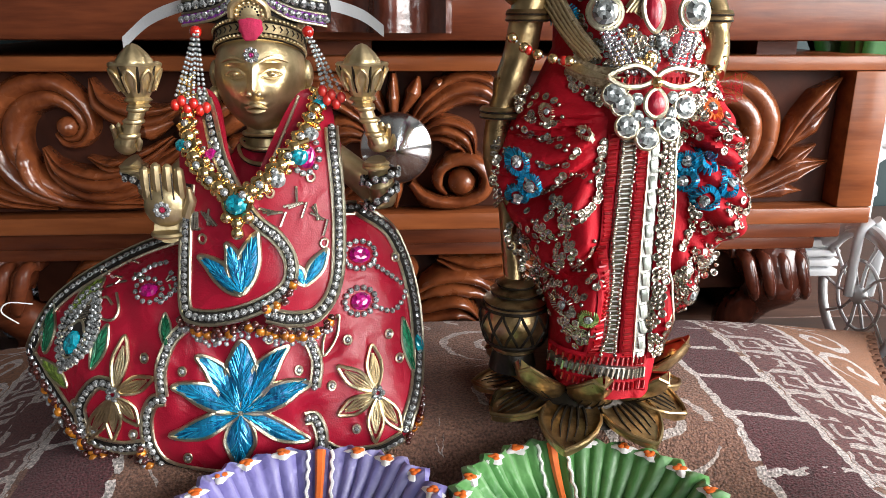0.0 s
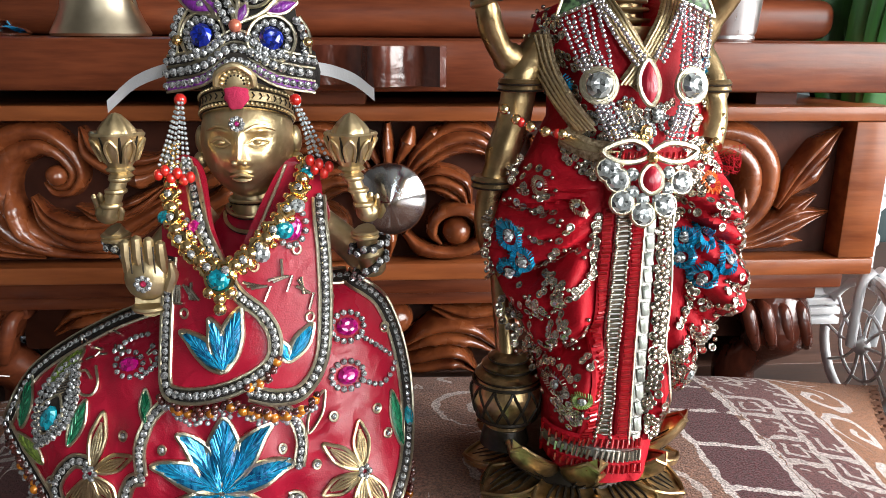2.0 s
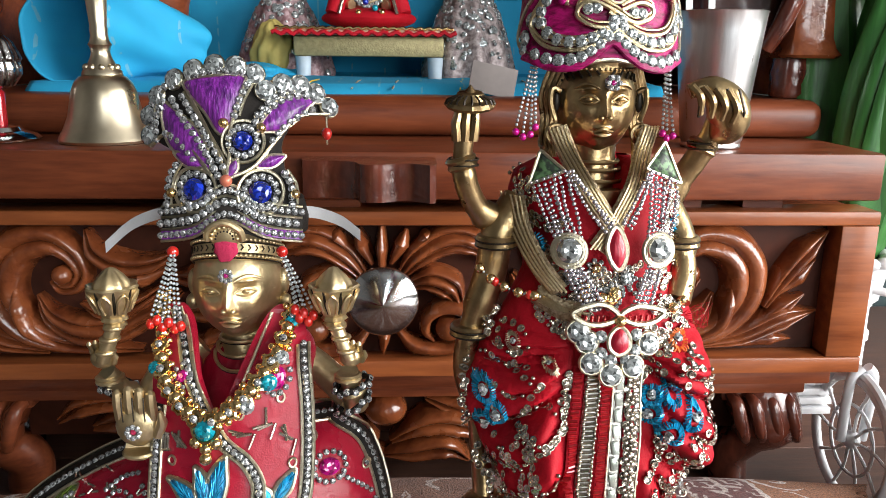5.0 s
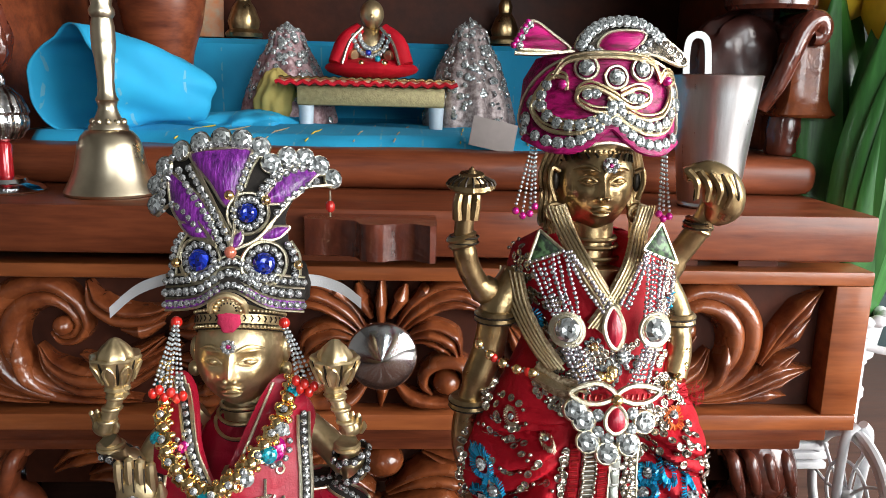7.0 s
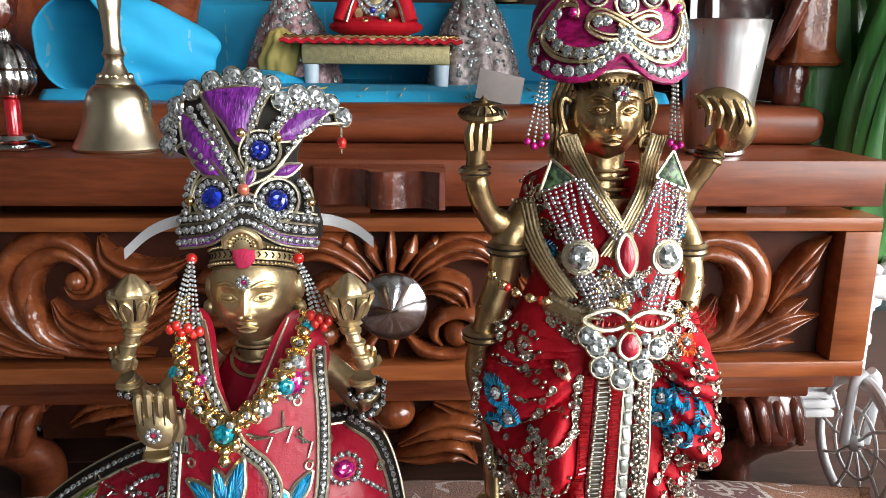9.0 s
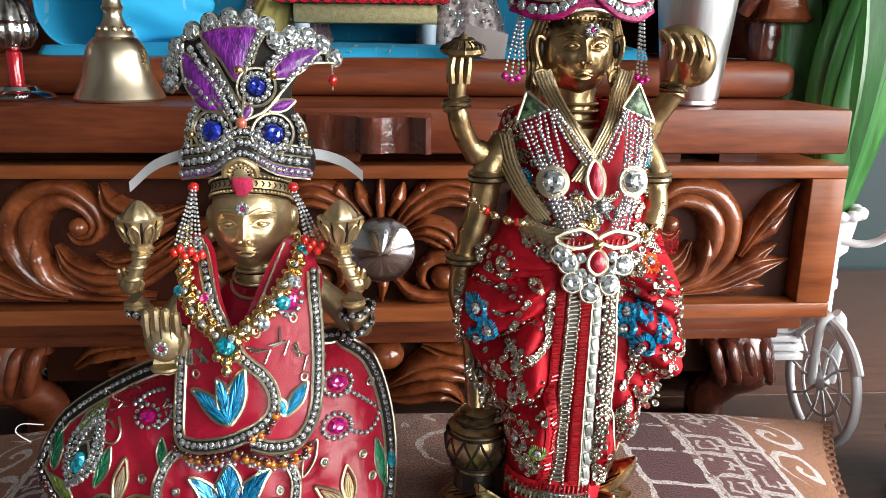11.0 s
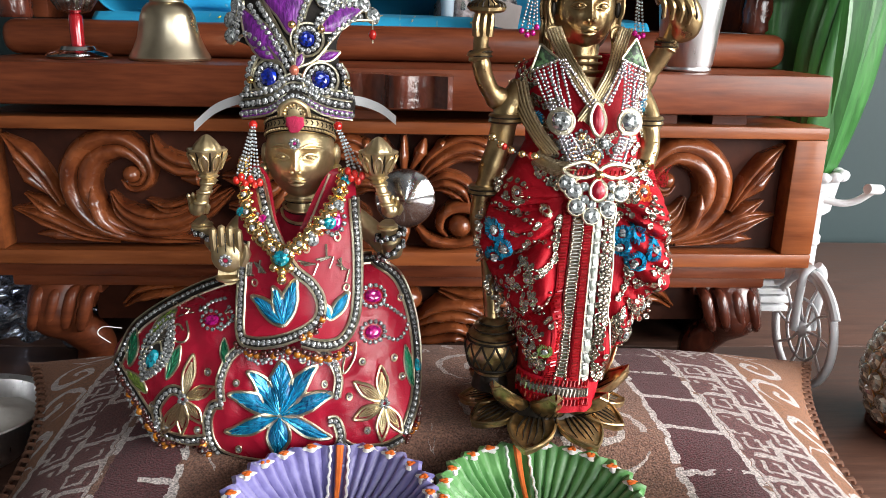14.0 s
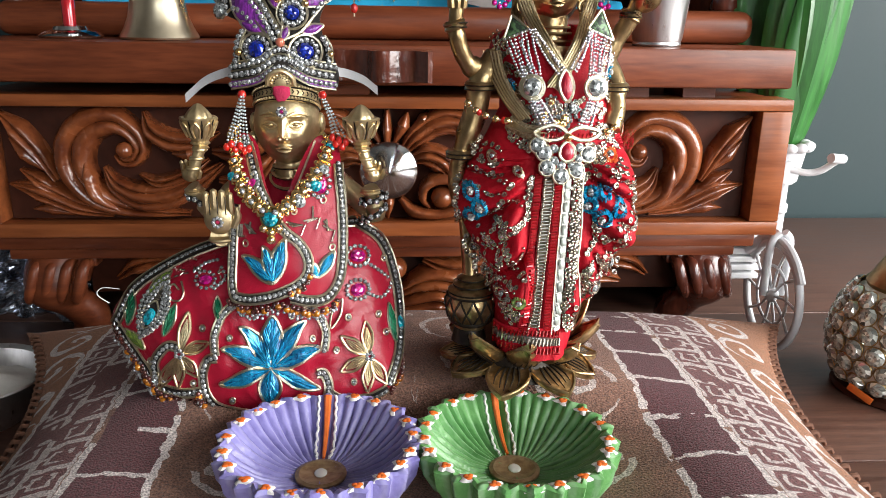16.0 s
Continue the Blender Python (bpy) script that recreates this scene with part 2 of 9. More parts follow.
GREEN_THREAD = material("green_thread", (0.02, 0.19, 0.09), 0.4, other=(0.008, 0.07, 0.035), scale=500, bump=0.7, bump_scale=900)
OLIVE_THREAD = material("olive_thread", (0.20, 0.28, 0.06), 0.4, other=(0.08, 0.13, 0.03), scale=500, bump=0.7, bump_scale=900)
PINK_GEM = painted_sparkle(material("magenta_stone", (0.72, 0.008, 0.30), 0.06, 0.25, other=(0.38, 0.0, 0.14), scale=300, coat=1.0), 0.35, 1.2)
TEAL_GEM = painted_sparkle(material("turquoise_stone", (0.01, 0.42, 0.52), 0.06, 0.25, other=(0.0, 0.22, 0.32), scale=300, coat=1.0), 0.35, 1.3)
BLUE_GEM = painted_sparkle(material("sapphire_stone", (0.012, 0.05, 0.58), 0.05, 0.35, other=(0.004, 0.012, 0.25), scale=300, coat=1.0), 0.2, 1.3)
MAHOGANY = material("dark_gloss_mahogany", (0.14, 0.034, 0.018), 0.2, other=(0.055, 0.013, 0.008), scale=40, mix=0.4, stretch=(3, 3, 1), bump=0.3, bump_scale=120, coat=0.8, wrinkle=0.3, wrinkle_scale=90)
SATIN_STEEL = material("brushed_steel", (0.78, 0.78, 0.79), 0.3, 1.0, other=(0.66, 0.66, 0.67), scale=60, stretch=(6, 6, 0.4), bump=0.08)
AMBER = material("amber_bead", (0.62, 0.22, 0.015), 0.05, 0.25, other=(0.24, 0.06, 0.006), scale=260, mix=0.4, coat=1.0, spread=0.4)
DARK_BEAD = material("brown_bead", (0.10, 0.022, 0.015), 0.1, 0.2, other=(0.04, 0.01, 0.008), scale=200, coat=1.0, spread=0.3)
RED_BEAD = material("red_glass_bead", (0.62, 0.02, 0.012), 0.08, 0.0, other=(0.4, 0.01, 0.006), scale=200, coat=1.0)
RED_PASTE = material("red_powder", (0.50, 0.02, 0.085), 0.85, other=(0.36, 0.014, 0.055), scale=300, bump=0.5, bump_scale=700)
WHITE_BAND = material("white_ribbon", (0.56, 0.56, 0.57), 0.75, other=(0.46, 0.46, 0.47), scale=60, bump=0.3, bump_scale=1500)
BLUE_CLOTH = material("sky_blue_cotton", (0.012, 0.33, 0.56), 0.75, other=(0.008, 0.25, 0.46), scale=25, bump=0.3, bump_scale=1500)


def woven_dashes(m, colour, scale=22.0):
    """Adds sparse thin woven dashes to a plain cloth."""
    nt = m.node_tree
    N, L = nt.nodes, nt.links
    b = N["Principled BSDF"]
    co, br, no, gt, mu, mx = (N.new("ShaderNode" + q) for q in ("TexCoord", "TexBrick", "TexNoise", "Math", "Math", "MixRGB"))
    br.inputs["Scale"].default_value, br.inputs["Mortar Size"].default_value, br.offset = scale, 0.018, 0.0
    br.inputs["Brick Width"].default_value, br.inputs["Row Height"].default_value = 0.7, 8.0
    no.inputs["Scale"].default_value = 90
    gt.operation, gt.inputs[1].default_value = "GREATER_THAN", 0.52
    mu.operation = "MULTIPLY"
    mx.inputs[2].default_value = (*colour, 1)
    L.new(co.outputs["Object"], br.inputs[0]), L.new(co.outputs["Object"], no.inputs[0]), L.new(no.outputs[0], gt.inputs[0])
    L.new(br.outputs["Fac"], mu.inputs[0]), L.new(gt.outputs[0], mu.inputs[1]), L.new(mu.outputs[0], mx.inputs[0])
    L.new(b.inputs["Base Color"].links[0].from_socket, mx.inputs[1]), L.new(mx.outputs[0], b.inputs["Base Color"])


woven_dashes(BLUE_CLOTH, (0.10, 0.33, 0.46))
PURPLE_CLAY = material("purple_painted_clay", (0.255, 0.235, 0.50), 0.32, other=(0.16, 0.14, 0.36), scale=70, mix=0.4, bump=0.6, bump_scale=260, wrinkle=0.25, wrinkle_scale=150)
GREEN_CLAY = material("green_painted_clay", (0.15, 0.36, 0.12), 0.33, other=(0.07, 0.22, 0.06), scale=70, mix=0.4, bump=0.6, bump_scale=260, wrinkle=0.25, wrinkle_scale=150)
ORANGE_PAINT = material("orange_paint", (0.72, 0.16, 0.02), 0.5, other=(0.6, 0.11, 0.015), scale=200)
WHITE_PAINT = material("white_paint", (0.80, 0.78, 0.76), 0.5, other=(0.68, 0.66, 0.64), scale=200)
WHITE_PLASTIC = material("white_plastic", (0.74, 0.75, 0.77), 0.4, other=(0.62, 0.63, 0.65), scale=60)
LEAF_GREEN = material("green_leaf", (0.036, 0.180, 0.030), 0.42, other=(0.014, 0.085, 0.013), scale=20, stretch=(8, 8, 1), bump=0.15, bump_scale=80, coat=0.15)
YELLOW_CLOTH = material("yellow_petal", (0.72, 0.52, 0.03), 0.6, other=(0.55, 0.36, 0.02), scale=60, bump=0.3)
WALL_PAINT = material("teal_grey_wall_paint", (0.012, 0.034, 0.037), 0.6, other=(0.009, 0.027, 0.030), scale=8, bump=0.1, bump_scale=150)
ROOM_PAINT = material("room_paint", (0.15, 0.145, 0.14), 0.8, other=(0.13, 0.125, 0.12), scale=4, bump=0.1)

# ---- the room ----
def wall(name, geo, label):
    return solo(name, geo, ROOM_PAINT if name != "wall_north" else WALL_PAINT, label, "wall", "structure", False)


wall("wall_north", box(-2.2, 2.2, 1.02, 1.14, -0.75, 1.9, 0), "teal-grey painted wall behind the altar")
# The opening in the south wall is made up for the front fill lamp.
solo("wall_south", join(box(-2.2, 0.3, -2.6, -2.48, -0.75, 1.9, 0), box(1.6, 2.2, -2.6, -2.48, -0.75, 1.9, 0), box(0.3, 1.6, -2.6, -2.48, -0.75, 0.25, 0), box(0.3, 1.6, -2.6, -2.48, 1.45, 1.9, 0)), ROOM_PAINT, "plain wall with an opening for the added front light", "wall", "structure", False)
wall("wall_west", box(-2.32, -2.2, -2.6, 1.14, -0.75, 1.9, 0), "plain side wall")
# the east wall has a wide window opening
solo("wall_east", join(box(2.2, 2.32, -2.6, -1.7, -0.75, 1.9, 0), box(2.2, 2.32, 0.75, 1.14, -0.75, 1.9, 0), box(2.2, 2.32, -1.7, 0.75, -0.75, 0.05, 0), box(2.2, 2.32, -1.7, 0.75, 1.5, 1.9, 0)), ROOM_PAINT, "plain side wall with a wide window opening", "wall", "structure", False)
solo("floor", box(-2.32, 2.32, -2.6, 1.14, -0.85, -0.75, 0), material("floor_tile", (0.4, 0.36, 0.32), 0.4, other=(0.34, 0.3, 0.27), scale=3), "plain floor", "floor", "structure", False)
solo("ceiling", box(-2.32, 2.32, -2.6, 1.14, 1.9, 2.0, 0), ROOM_PAINT, "plain ceiling", "ceiling", "structure", False)
area_lamp("window_daylight", (2.15, -0.5, 0.78), (0, 0.3, 0.1), 2.2, 1.35, 152, (1.0, 0.985, 0.965))
# Unseen fill lamp, added in front to brighten the brass faces.
area_lamp("front_fill_lamp", (0.95, -2.42, 0.85), (0.1, 0.3, 0.2), 1.3, 1.2, 45, (0.94, 0.98, 1.0))

# ---- the table: three planks on legs ----
table = thing("table", (0, 0.45, -0.75), "dark reddish-brown wooden table of wide planks", "table")
edges = (-0.55, 0.165, 0.33, 0.60, 0.98)
for a, b in zip(edges, edges[1:]):
    part("plank", box(-1.0, 1.0, a + 0.0008, b - 0.0008, -0.03, 0.0, 0.0012), TABLE_WOOD, table)
for x in (-0.92, 0.92):
    for y in (-0.48, 0.9):
        part("leg", box(x - 0.03, x + 0.03, y - 0.03, y + 0.03, -0.75, -0.03), TABLE_WOOD, table)


# ---- the altar cabinet ----
altar = thing("altar_cabinet", (0, 0.66, 0), "carved reddish-brown varnished wooden home altar with one drawer", "cabinet")
KX = 0.004  # the middle of the cabinet
part("top_board", box(-0.312, 0.319, 0.486, 0.86, 0.232, 0.262, 0.0025), WOOD, altar)
part("upper_step", join(box(-0.315, 0.322, 0.568, 0.86, 0.2625, 0.290, 0.011, 4)), WOOD, altar, "rounded step with worn front edge")
part("carcass", join(box(-0.318, 0.325, 0.53, 0.86, 0.098, 0.2215, 0.001), box(-0.05, -0.01, 0.515, 0.56, 0.2217, 0.2318, 0), box(0.17, 0.215, 0.515, 0.56, 0.2217, 0.2318, 0), box(0.243, 0.27, 0.515, 0.56, 0.2217, 0.2318, 0)), WOOD, altar)
part("bottom_rail", join(box(-0.316, 0.318, 0.512, 0.86, 0.0965, 0.1085, 0.002), box(-0.305, 0.305, 0.52, 0.55, 0.086, 0.0964, 0.002)), WOOD, altar)
# Side panels added to shade the cloth at the back of the altar.
for x in (-0.318, 0.306):
    part("shading_side", box(x, x + 0.014, 0.640, 0.8618, 0.2905, 0.62, 0.002), WOOD, altar)
# Unseen side boards, added to keep window light out from under the altar.
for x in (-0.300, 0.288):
    part("unseen_light_block", box(x, x + 0.014, 0.600, 0.861, 0.0, 0.0962, 0.001), WOOD_DARK_AND_SHADE, altar)
# Unseen roof assumed over the posts, added to shade the cloth below.
part("shading_canopy", box(-0.335, 0.340, 0.56, 0.88, 0.6202, 0.645, 0.003), WOOD, altar)
# The back panel's dark colour stands in for the unlit space behind the altar.
part("back_panel", box(-0.33, 0.335, 0.862, 0.88, 0.0, 0.62, 0.001), WOOD_DARK_AND_SHADE, altar, "wooden back panel")
# the notched pull above the drawer
pull = [(-0.040, 0.487), (-0.040, 0.468), (-0.022, 0.467), (-0.010, 0.462), (-0.006, 0.452), (0.004, 0.450), (0.014, 0.455), (0.024, 0.455), (0.036, 0.449), (0.037, 0.487)]
pull = spline(pull, 3)
n = len(pull)
part("notched_pull", ([(p[0], p[1] - 0.002, 0.2375) for p in pull] + [(p[0], p[1] - 0.002, 0.2590) for p in pull], [tuple(range(n))[::-1], tuple(range(n, 2 * n))] + [(i, (i + 1) % n, n + (i + 1) % n, n + i) for i in range(n)]), MAHOGANY, altar, "dark glossy shaped pull")

# the drawer: a frame round a sunk panel with carving
drawer = part("drawer", join(box(-0.322, 0.330, 0.500, 0.529, 0.2130, 0.2225, 0.0015), box(-0.322, 0.330, 0.500, 0.529, 0.1100, 0.1215, 0.0015), box(-0.322, -0.297, 0.5005, 0.529, 0.1217, 0.2128, 0.001), box(0.305, 0.330, 0.5005, 0.529, 0.1217, 0.2128, 0.001)), WOOD_LIGHT, altar, "drawer front with worn edges")
# The sunk ground is coloured dark to stand in for shade between the leaves.
part("sunk_panel", box(-0.2968, 0.3048, 0.519, 0.528, 0.1217, 0.2128, 0), WOOD_DARK_AND_SHADE, drawer, "sunk ground of the carving, coloured dark as recess shade")
PY = 0.519


def carved(pts, widths, h, y, ridges=2, cut=0.22, n=9):
    """A carved frond in relief: a domed band along the (x, z) curve pts with shallow flutes that run its length."""
    C = spline(pts, n)
    k, m = len(C), 8 * ridges + 5
    W = np.interp(np.linspace(0, 1, k), np.linspace(0, 1, len(widths)), widths)
    V, F = [], []
    for i in range(k):
        d = C[min(i + 1, k - 1)] - C[max(i - 1, 0)]
        d = d / (np.linalg.norm(d) + 1e-9)
        s = np.array((-d[1], d[0]))
        up = 0.45 + 0.55 * min(1, W[i] / max(W))
        for j in range(m):
            a = 2 * j / (m - 1) - 1
            dome = (1 - abs(a) ** 3.5) ** 0.5
            flute = abs(math.sin(math.pi * ridges * (a + 1) / 2)) ** 0.6
            e = dome * (1 - cut + cut * flute) * (1 + 0.12 * a)
            p = C[i] + s * W[i] * a
            V.append((p[0], y - h * up * e, p[1]))
    F = [(i * m + j, i * m + j + 1, (i + 1) * m + j + 1, (i + 1) * m + j) for i in range(k - 1) for j in range(m - 1)]
    return V, F


def side_carving(s):
    """One half of the drawer's carving; s is 1 or -1."""
    f = lambda pts: [(KX + s * x, z) for x, z in pts]
    g = []
    # the great scroll, the hooked leaf inside it and its rolled end
    g.append(("scroll", carved(f([(0.158, 0.1265), (0.198, 0.1290), (0.227, 0.1390), (0.243, 0.1580), (0.2445, 0.1800), (0.2330, 0.1960), (0.2140, 0.2010), (0.1995, 0.1930), (0.1935, 0.1800), (0.1985, 0.1705), (0.2070, 0.1690), (0.2125, 0.1750)]), (0.002, 0.006, 0.0115, 0.0150, 0.0165, 0.0150, 0.0125, 0.0095, 0.0070, 0.0060, 0.0050, 0.0030), 0.0175, PY, 2, 0.30)))
    g.append(("scroll_eye", ball((KX + s * 0.2055, PY - 0.008, 0.1785), 0.0068, 0.0085, 0.0068, 20, 12)))
    g.append(("leaf", carved(f([(0.212, 0.1300), (0.228, 0.1420), (0.2330, 0.1580), (0.2350, 0.1740)]), (0.002, 0.006, 0.0065, 0.001), 0.0195, PY, 1, 0.2)))
    # the broad leaves towards the middle
    g.append(("leaf", carved(f([(0.2230, 0.1650), (0.2150, 0.1500), (0.1970, 0.1405), (0.1740, 0.1420), (0.1500, 0.1540), (0.1300, 0.1680)]), (0.0015, 0.0085, 0.0130, 0.0125, 0.0090, 0.003), 0.0165, PY, 3, 0.34)))
    g.append(("leaf", carved(f([(0.1960, 0.1590), (0.1800, 0.1530), (0.1580, 0.1600), (0.1400, 0.1720)]), (0.001, 0.006, 0.0065, 0.002), 0.0185, PY, 2, 0.3)))
    g.append(("leaf", carved(f([(0.1890, 0.2085), (0.1840, 0.1940), (0.1690, 0.1850), (0.1500, 0.1850), (0.1310, 0.1930)]), (0.0015, 0.0085, 0.0100, 0.0075, 0.002), 0.0165, PY, 2, 0.34)))
    g.append(("leaf", carved(f([(0.1690, 0.1755), (0.1560, 0.1745), (0.1400, 0.1810)]), (0.002, 0.0065, 0.002), 0.0145, PY, 1, 0.25)))
    for x, z, q in ((0.098, 0.196, 1.0), (0.092, 0.173, 1.05), (0.088, 0.150, 1.1)):
        g.append(("leaf", carved(f([(x + 0.040 * q, z - 0.019), (x + 0.024 * q, z - 0.020), (x + 0.006, z - 0.010), (x - 0.006, z + 0.006)]), (0.003, 0.0105, 0.0115, 0.002), 0.0155, PY, 2, 0.34)))
    # the split leaves at the corner
    g.append(("leaf", carved(f([(0.2600, 0.1540), (0.2720, 0.1770), (0.2850, 0.1940), (0.2985, 0.2075)]), (0.003, 0.0075, 0.0085, 0.001), 0.0150, PY, 2, 0.32)))
    g.append(("leaf", carved(f([(0.2660, 0.1620), (0.2810, 0.1750), (0.2925, 0.1875)]), (0.003, 0.0070, 0.001), 0.0130, PY, 1, 0.25)))
    g.append(("leaf", carved(f([(0.2180, 0.1265), (0.2450, 0.1330), (0.2720, 0.1460), (0.2965, 0.1515)]), (0.003, 0.0080, 0.0105, 0.001), 0.0160, PY, 3, 0.34)))
    g.append(("leaf", carved(f([(0.2520, 0.1380), (0.2720, 0.1535), (0.2870, 0.1630)]), (0.003, 0.0070, 0.001), 0.0145, PY, 2, 0.3)))
    g.append(("leaf", carved(f([(0.2440, 0.1275), (0.2650, 0.1315), (0.2810, 0.1310)]), (0.003, 0.0062, 0.001), 0.0135, PY, 1, 0.25)))
    # beside the knob: two fluted leaves over a rolled curl
    g.append(("leaf", carved(f([(0.0100, 0.1740), (0.0230, 0.1900), (0.0410, 0.2010), (0.0590, 0.1995), (0.0730, 0.1850)]), (0.004, 0.0100, 0.0125, 0.0115, 0.002), 0.0170, PY, 3, 0.34)))
    g.append(("leaf", carved(f([(0.0160, 0.1700), (0.0310, 0.1745), (0.0450, 0.1690), (0.0520, 0.1560)]), (0.004, 0.0105, 0.0115, 0.003), 0.0185, PY, 3, 0.34)))
    g.append(("curl", carved(f([(0.0100, 0.1400), (0.0210, 0.1290), (0.0420, 0.1262), (0.0580, 0.1320), (0.0615, 0.1440), (0.0530, 0.1545), (0.0400, 0.1555), (0.0300, 0.1490), (0.0285, 0.1390), (0.0340, 0.1320)]), (0.003, 0.0060, 0.0050, 0.0055, 0.0060, 0.0060, 0.0055, 0.0050, 0.0042, 0.002), 0.0180, PY, 1, 0.15)))
    g.append(("curl_eye", ball((KX + s * 0.0445, PY - 0.006, 0.1405), 0.0098, 0.0120, 0.0098, 24, 14)))
    g.append(("leaf", carved(f([(0.0060, 0.1860), (0.0130, 0.1990), (0.0160, 0.2095)]), (0.003, 0.0062, 0.002), 0.0175, PY, 1, 0.25)))
    g.append(("leaf", carved(f([(0.0190, 0.1930), (0.0290, 0.2040), (0.0360, 0.2060)]), (0.002, 0.0050, 0.001), 0.0160, PY, 1, 0.25)))
    return g


for s in (1, -1):
    for name, geo in side_carving(s):
        part(name, geo, WOOD_CARVED, drawer)
part("petal", carved([(KX, 0.180), (KX, 0.196), (KX, 0.2115)], (0.003, 0.0052, 0.002), 0.0185, PY, 1, 0.2), WOOD_CARVED, drawer)
part("petal", carved([(KX, 0.148), (KX + 0.001, 0.136), (KX, 0.1235)], (0.003, 0.0052, 0.002), 0.0165, PY, 1, 0.2), WOOD_CARVED, drawer)
KNOB_STEEL = material("radially_brushed_steel", (0.80, 0.81, 0.83), 0.15, 1.0, other=(0.66, 0.67, 0.69), scale=25)
brushed = KNOB_STEEL.node_tree.nodes.new("ShaderNodeTangent")
brushed.direction_type, brushed.axis = "RADIAL", "Z"
KNOB_STEEL.node_tree.links.new(brushed.outputs[0], KNOB_STEEL.node_tree.nodes["Principled BSDF"].inputs["Tangent"])
KNOB_STEEL.node_tree.nodes["Principled BSDF"].inputs["Anisotropic"].default_value = 0.9
KNOB_STEEL.node_tree.nodes["Principled BSDF"].inputs["Anisotropic Rotation"].default_value = 0.25
knob_mesh = mesh_of("knob", lathe(((0.006, 0), (0.006, 0.012), (0.010, 0.013), (0.0212, 0.0150), (0.0226, 0.0172), (0.0226, 0.0190), (0.0216, 0.0204), (0.0160, 0.0232), (0.0100, 0.0256), (0.0045, 0.0274), (0.0012, 0.0281), (0.0, 0.0282)), 72), KNOB_STEEL)
tagged(piece("knob", knob_mesh, Matrix.Translation((0.0050, 0.505, 0.1672)) @ Matrix.Rotation(radians(90), 4, "X"), drawer), "brushed conical steel knob")

# legs with grooved scroll feet and the carved apron
for s, x in ((-1, -0.268), (1, 0.277)):
    # The right leg takes a darker, glossier colour than the left.
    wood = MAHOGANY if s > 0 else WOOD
    f = lambda pts: [(x + s * a, b, c) for a, b, c in pts]
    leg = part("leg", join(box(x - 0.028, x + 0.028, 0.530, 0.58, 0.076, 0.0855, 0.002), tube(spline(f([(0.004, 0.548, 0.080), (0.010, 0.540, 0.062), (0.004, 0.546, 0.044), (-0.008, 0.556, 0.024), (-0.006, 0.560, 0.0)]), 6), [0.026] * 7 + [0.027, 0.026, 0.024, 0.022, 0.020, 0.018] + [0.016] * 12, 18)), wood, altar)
    for k in range(4):
        q = -0.022 + 0.0128 * k
        part("flute", tube(spline(f([(q, 0.530, 0.0815), (q + 0.002, 0.5215, 0.0780), (q + 0.004, 0.5185, 0.0690), (q + 0.007, 0.5180, 0.0590), (q + 0.0105, 0.5210, 0.0510), (q + 0.014, 0.5300, 0.0450)]), 6), [0.0042 + 0.0011 * math.sin(math.pi * i / 30) - 0.0018 * (i / 30) ** 3 for i in range(31)], 12), wood, leg)
AY = 0.545
# A dark box put where there is only shaded void under the altar.
part("apron", box(-0.252, 0.268, AY, 0.565, 0.048, 0.0858, 0.002), WOOD_DARK_AND_SHADE, altar, "dark sheet behind the apron carving, in place of the shaded void")
for s in (1, -1):
    f = lambda pts: [(KX + s * x, z) for x, z in pts]
    for pts, w in (([(0.005, 0.046), (0.030, 0.060), (0.055, 0.060), (0.080, 0.044)], (0.003, 0.010, 0.011, 0.003)), ([(0.03, 0.080), (0.055, 0.072), (0.085, 0.074), (0.110, 0.060)], (0.003, 0.009, 0.010, 0.003)), ([(0.085, 0.080), (0.11, 0.082), (0.135, 0.074), (0.150, 0.060)], (0.003, 0.008, 0.010, 0.003)), ([(0.115, 0.050), (0.15, 0.060), (0.18, 0.066), (0.205, 0.060)], (0.003, 0.009, 0.011, 0.003)), ([(0.15, 0.082), (0.18, 0.082), (0.21, 0.078), (0.228, 0.066)], (0.003, 0.007, 0.008, 0.003)), ([(0.0, 0.036), (0.02, 0.038), (0.045, 0.042), (0.062, 0.030)], (0.003, 0.008, 0.010, 0.002))):
        part("apron_leaf", carved(f(pts), [1.25 * v for v in w], 0.024, AY, 2, 0.34), WOOD_CARVED, altar)
part("apron_boss", ball((KX + 0.001, AY - 0.012, 0.073), 0.0155, 0.0150, 0.0125, 26, 16), WOOD_CARVED, altar)


# ---- the cushion ----
CX, CY, CW, CD = 0.026, 0.250, 0.305, 0.225


def smooth(t):
    t = max(0.0, min(1.0, t))
    return t * t * (3 - 2 * t)


def cushion_top(x, y):
    """The cushion sags where the two lamps stand on its front."""
    v = min(1, abs((y - CY) / CD))
    u = min(1, abs((x - CX) / (CW * (1 - 0.238 * (1 - v * v)))))
    swell = (1 - u ** 3.0) ** 0.6 * (1 - v ** 3.4) ** 0.6
    sag = 0.030 * math.exp(-((x - 0.017) / 0.125) ** 4) * smooth((0.292 - y) / 0.045)
    return 0.040 + (0.047 + 0.0012 * math.sin(31 * x + 17 * y)) * swell - sag * swell


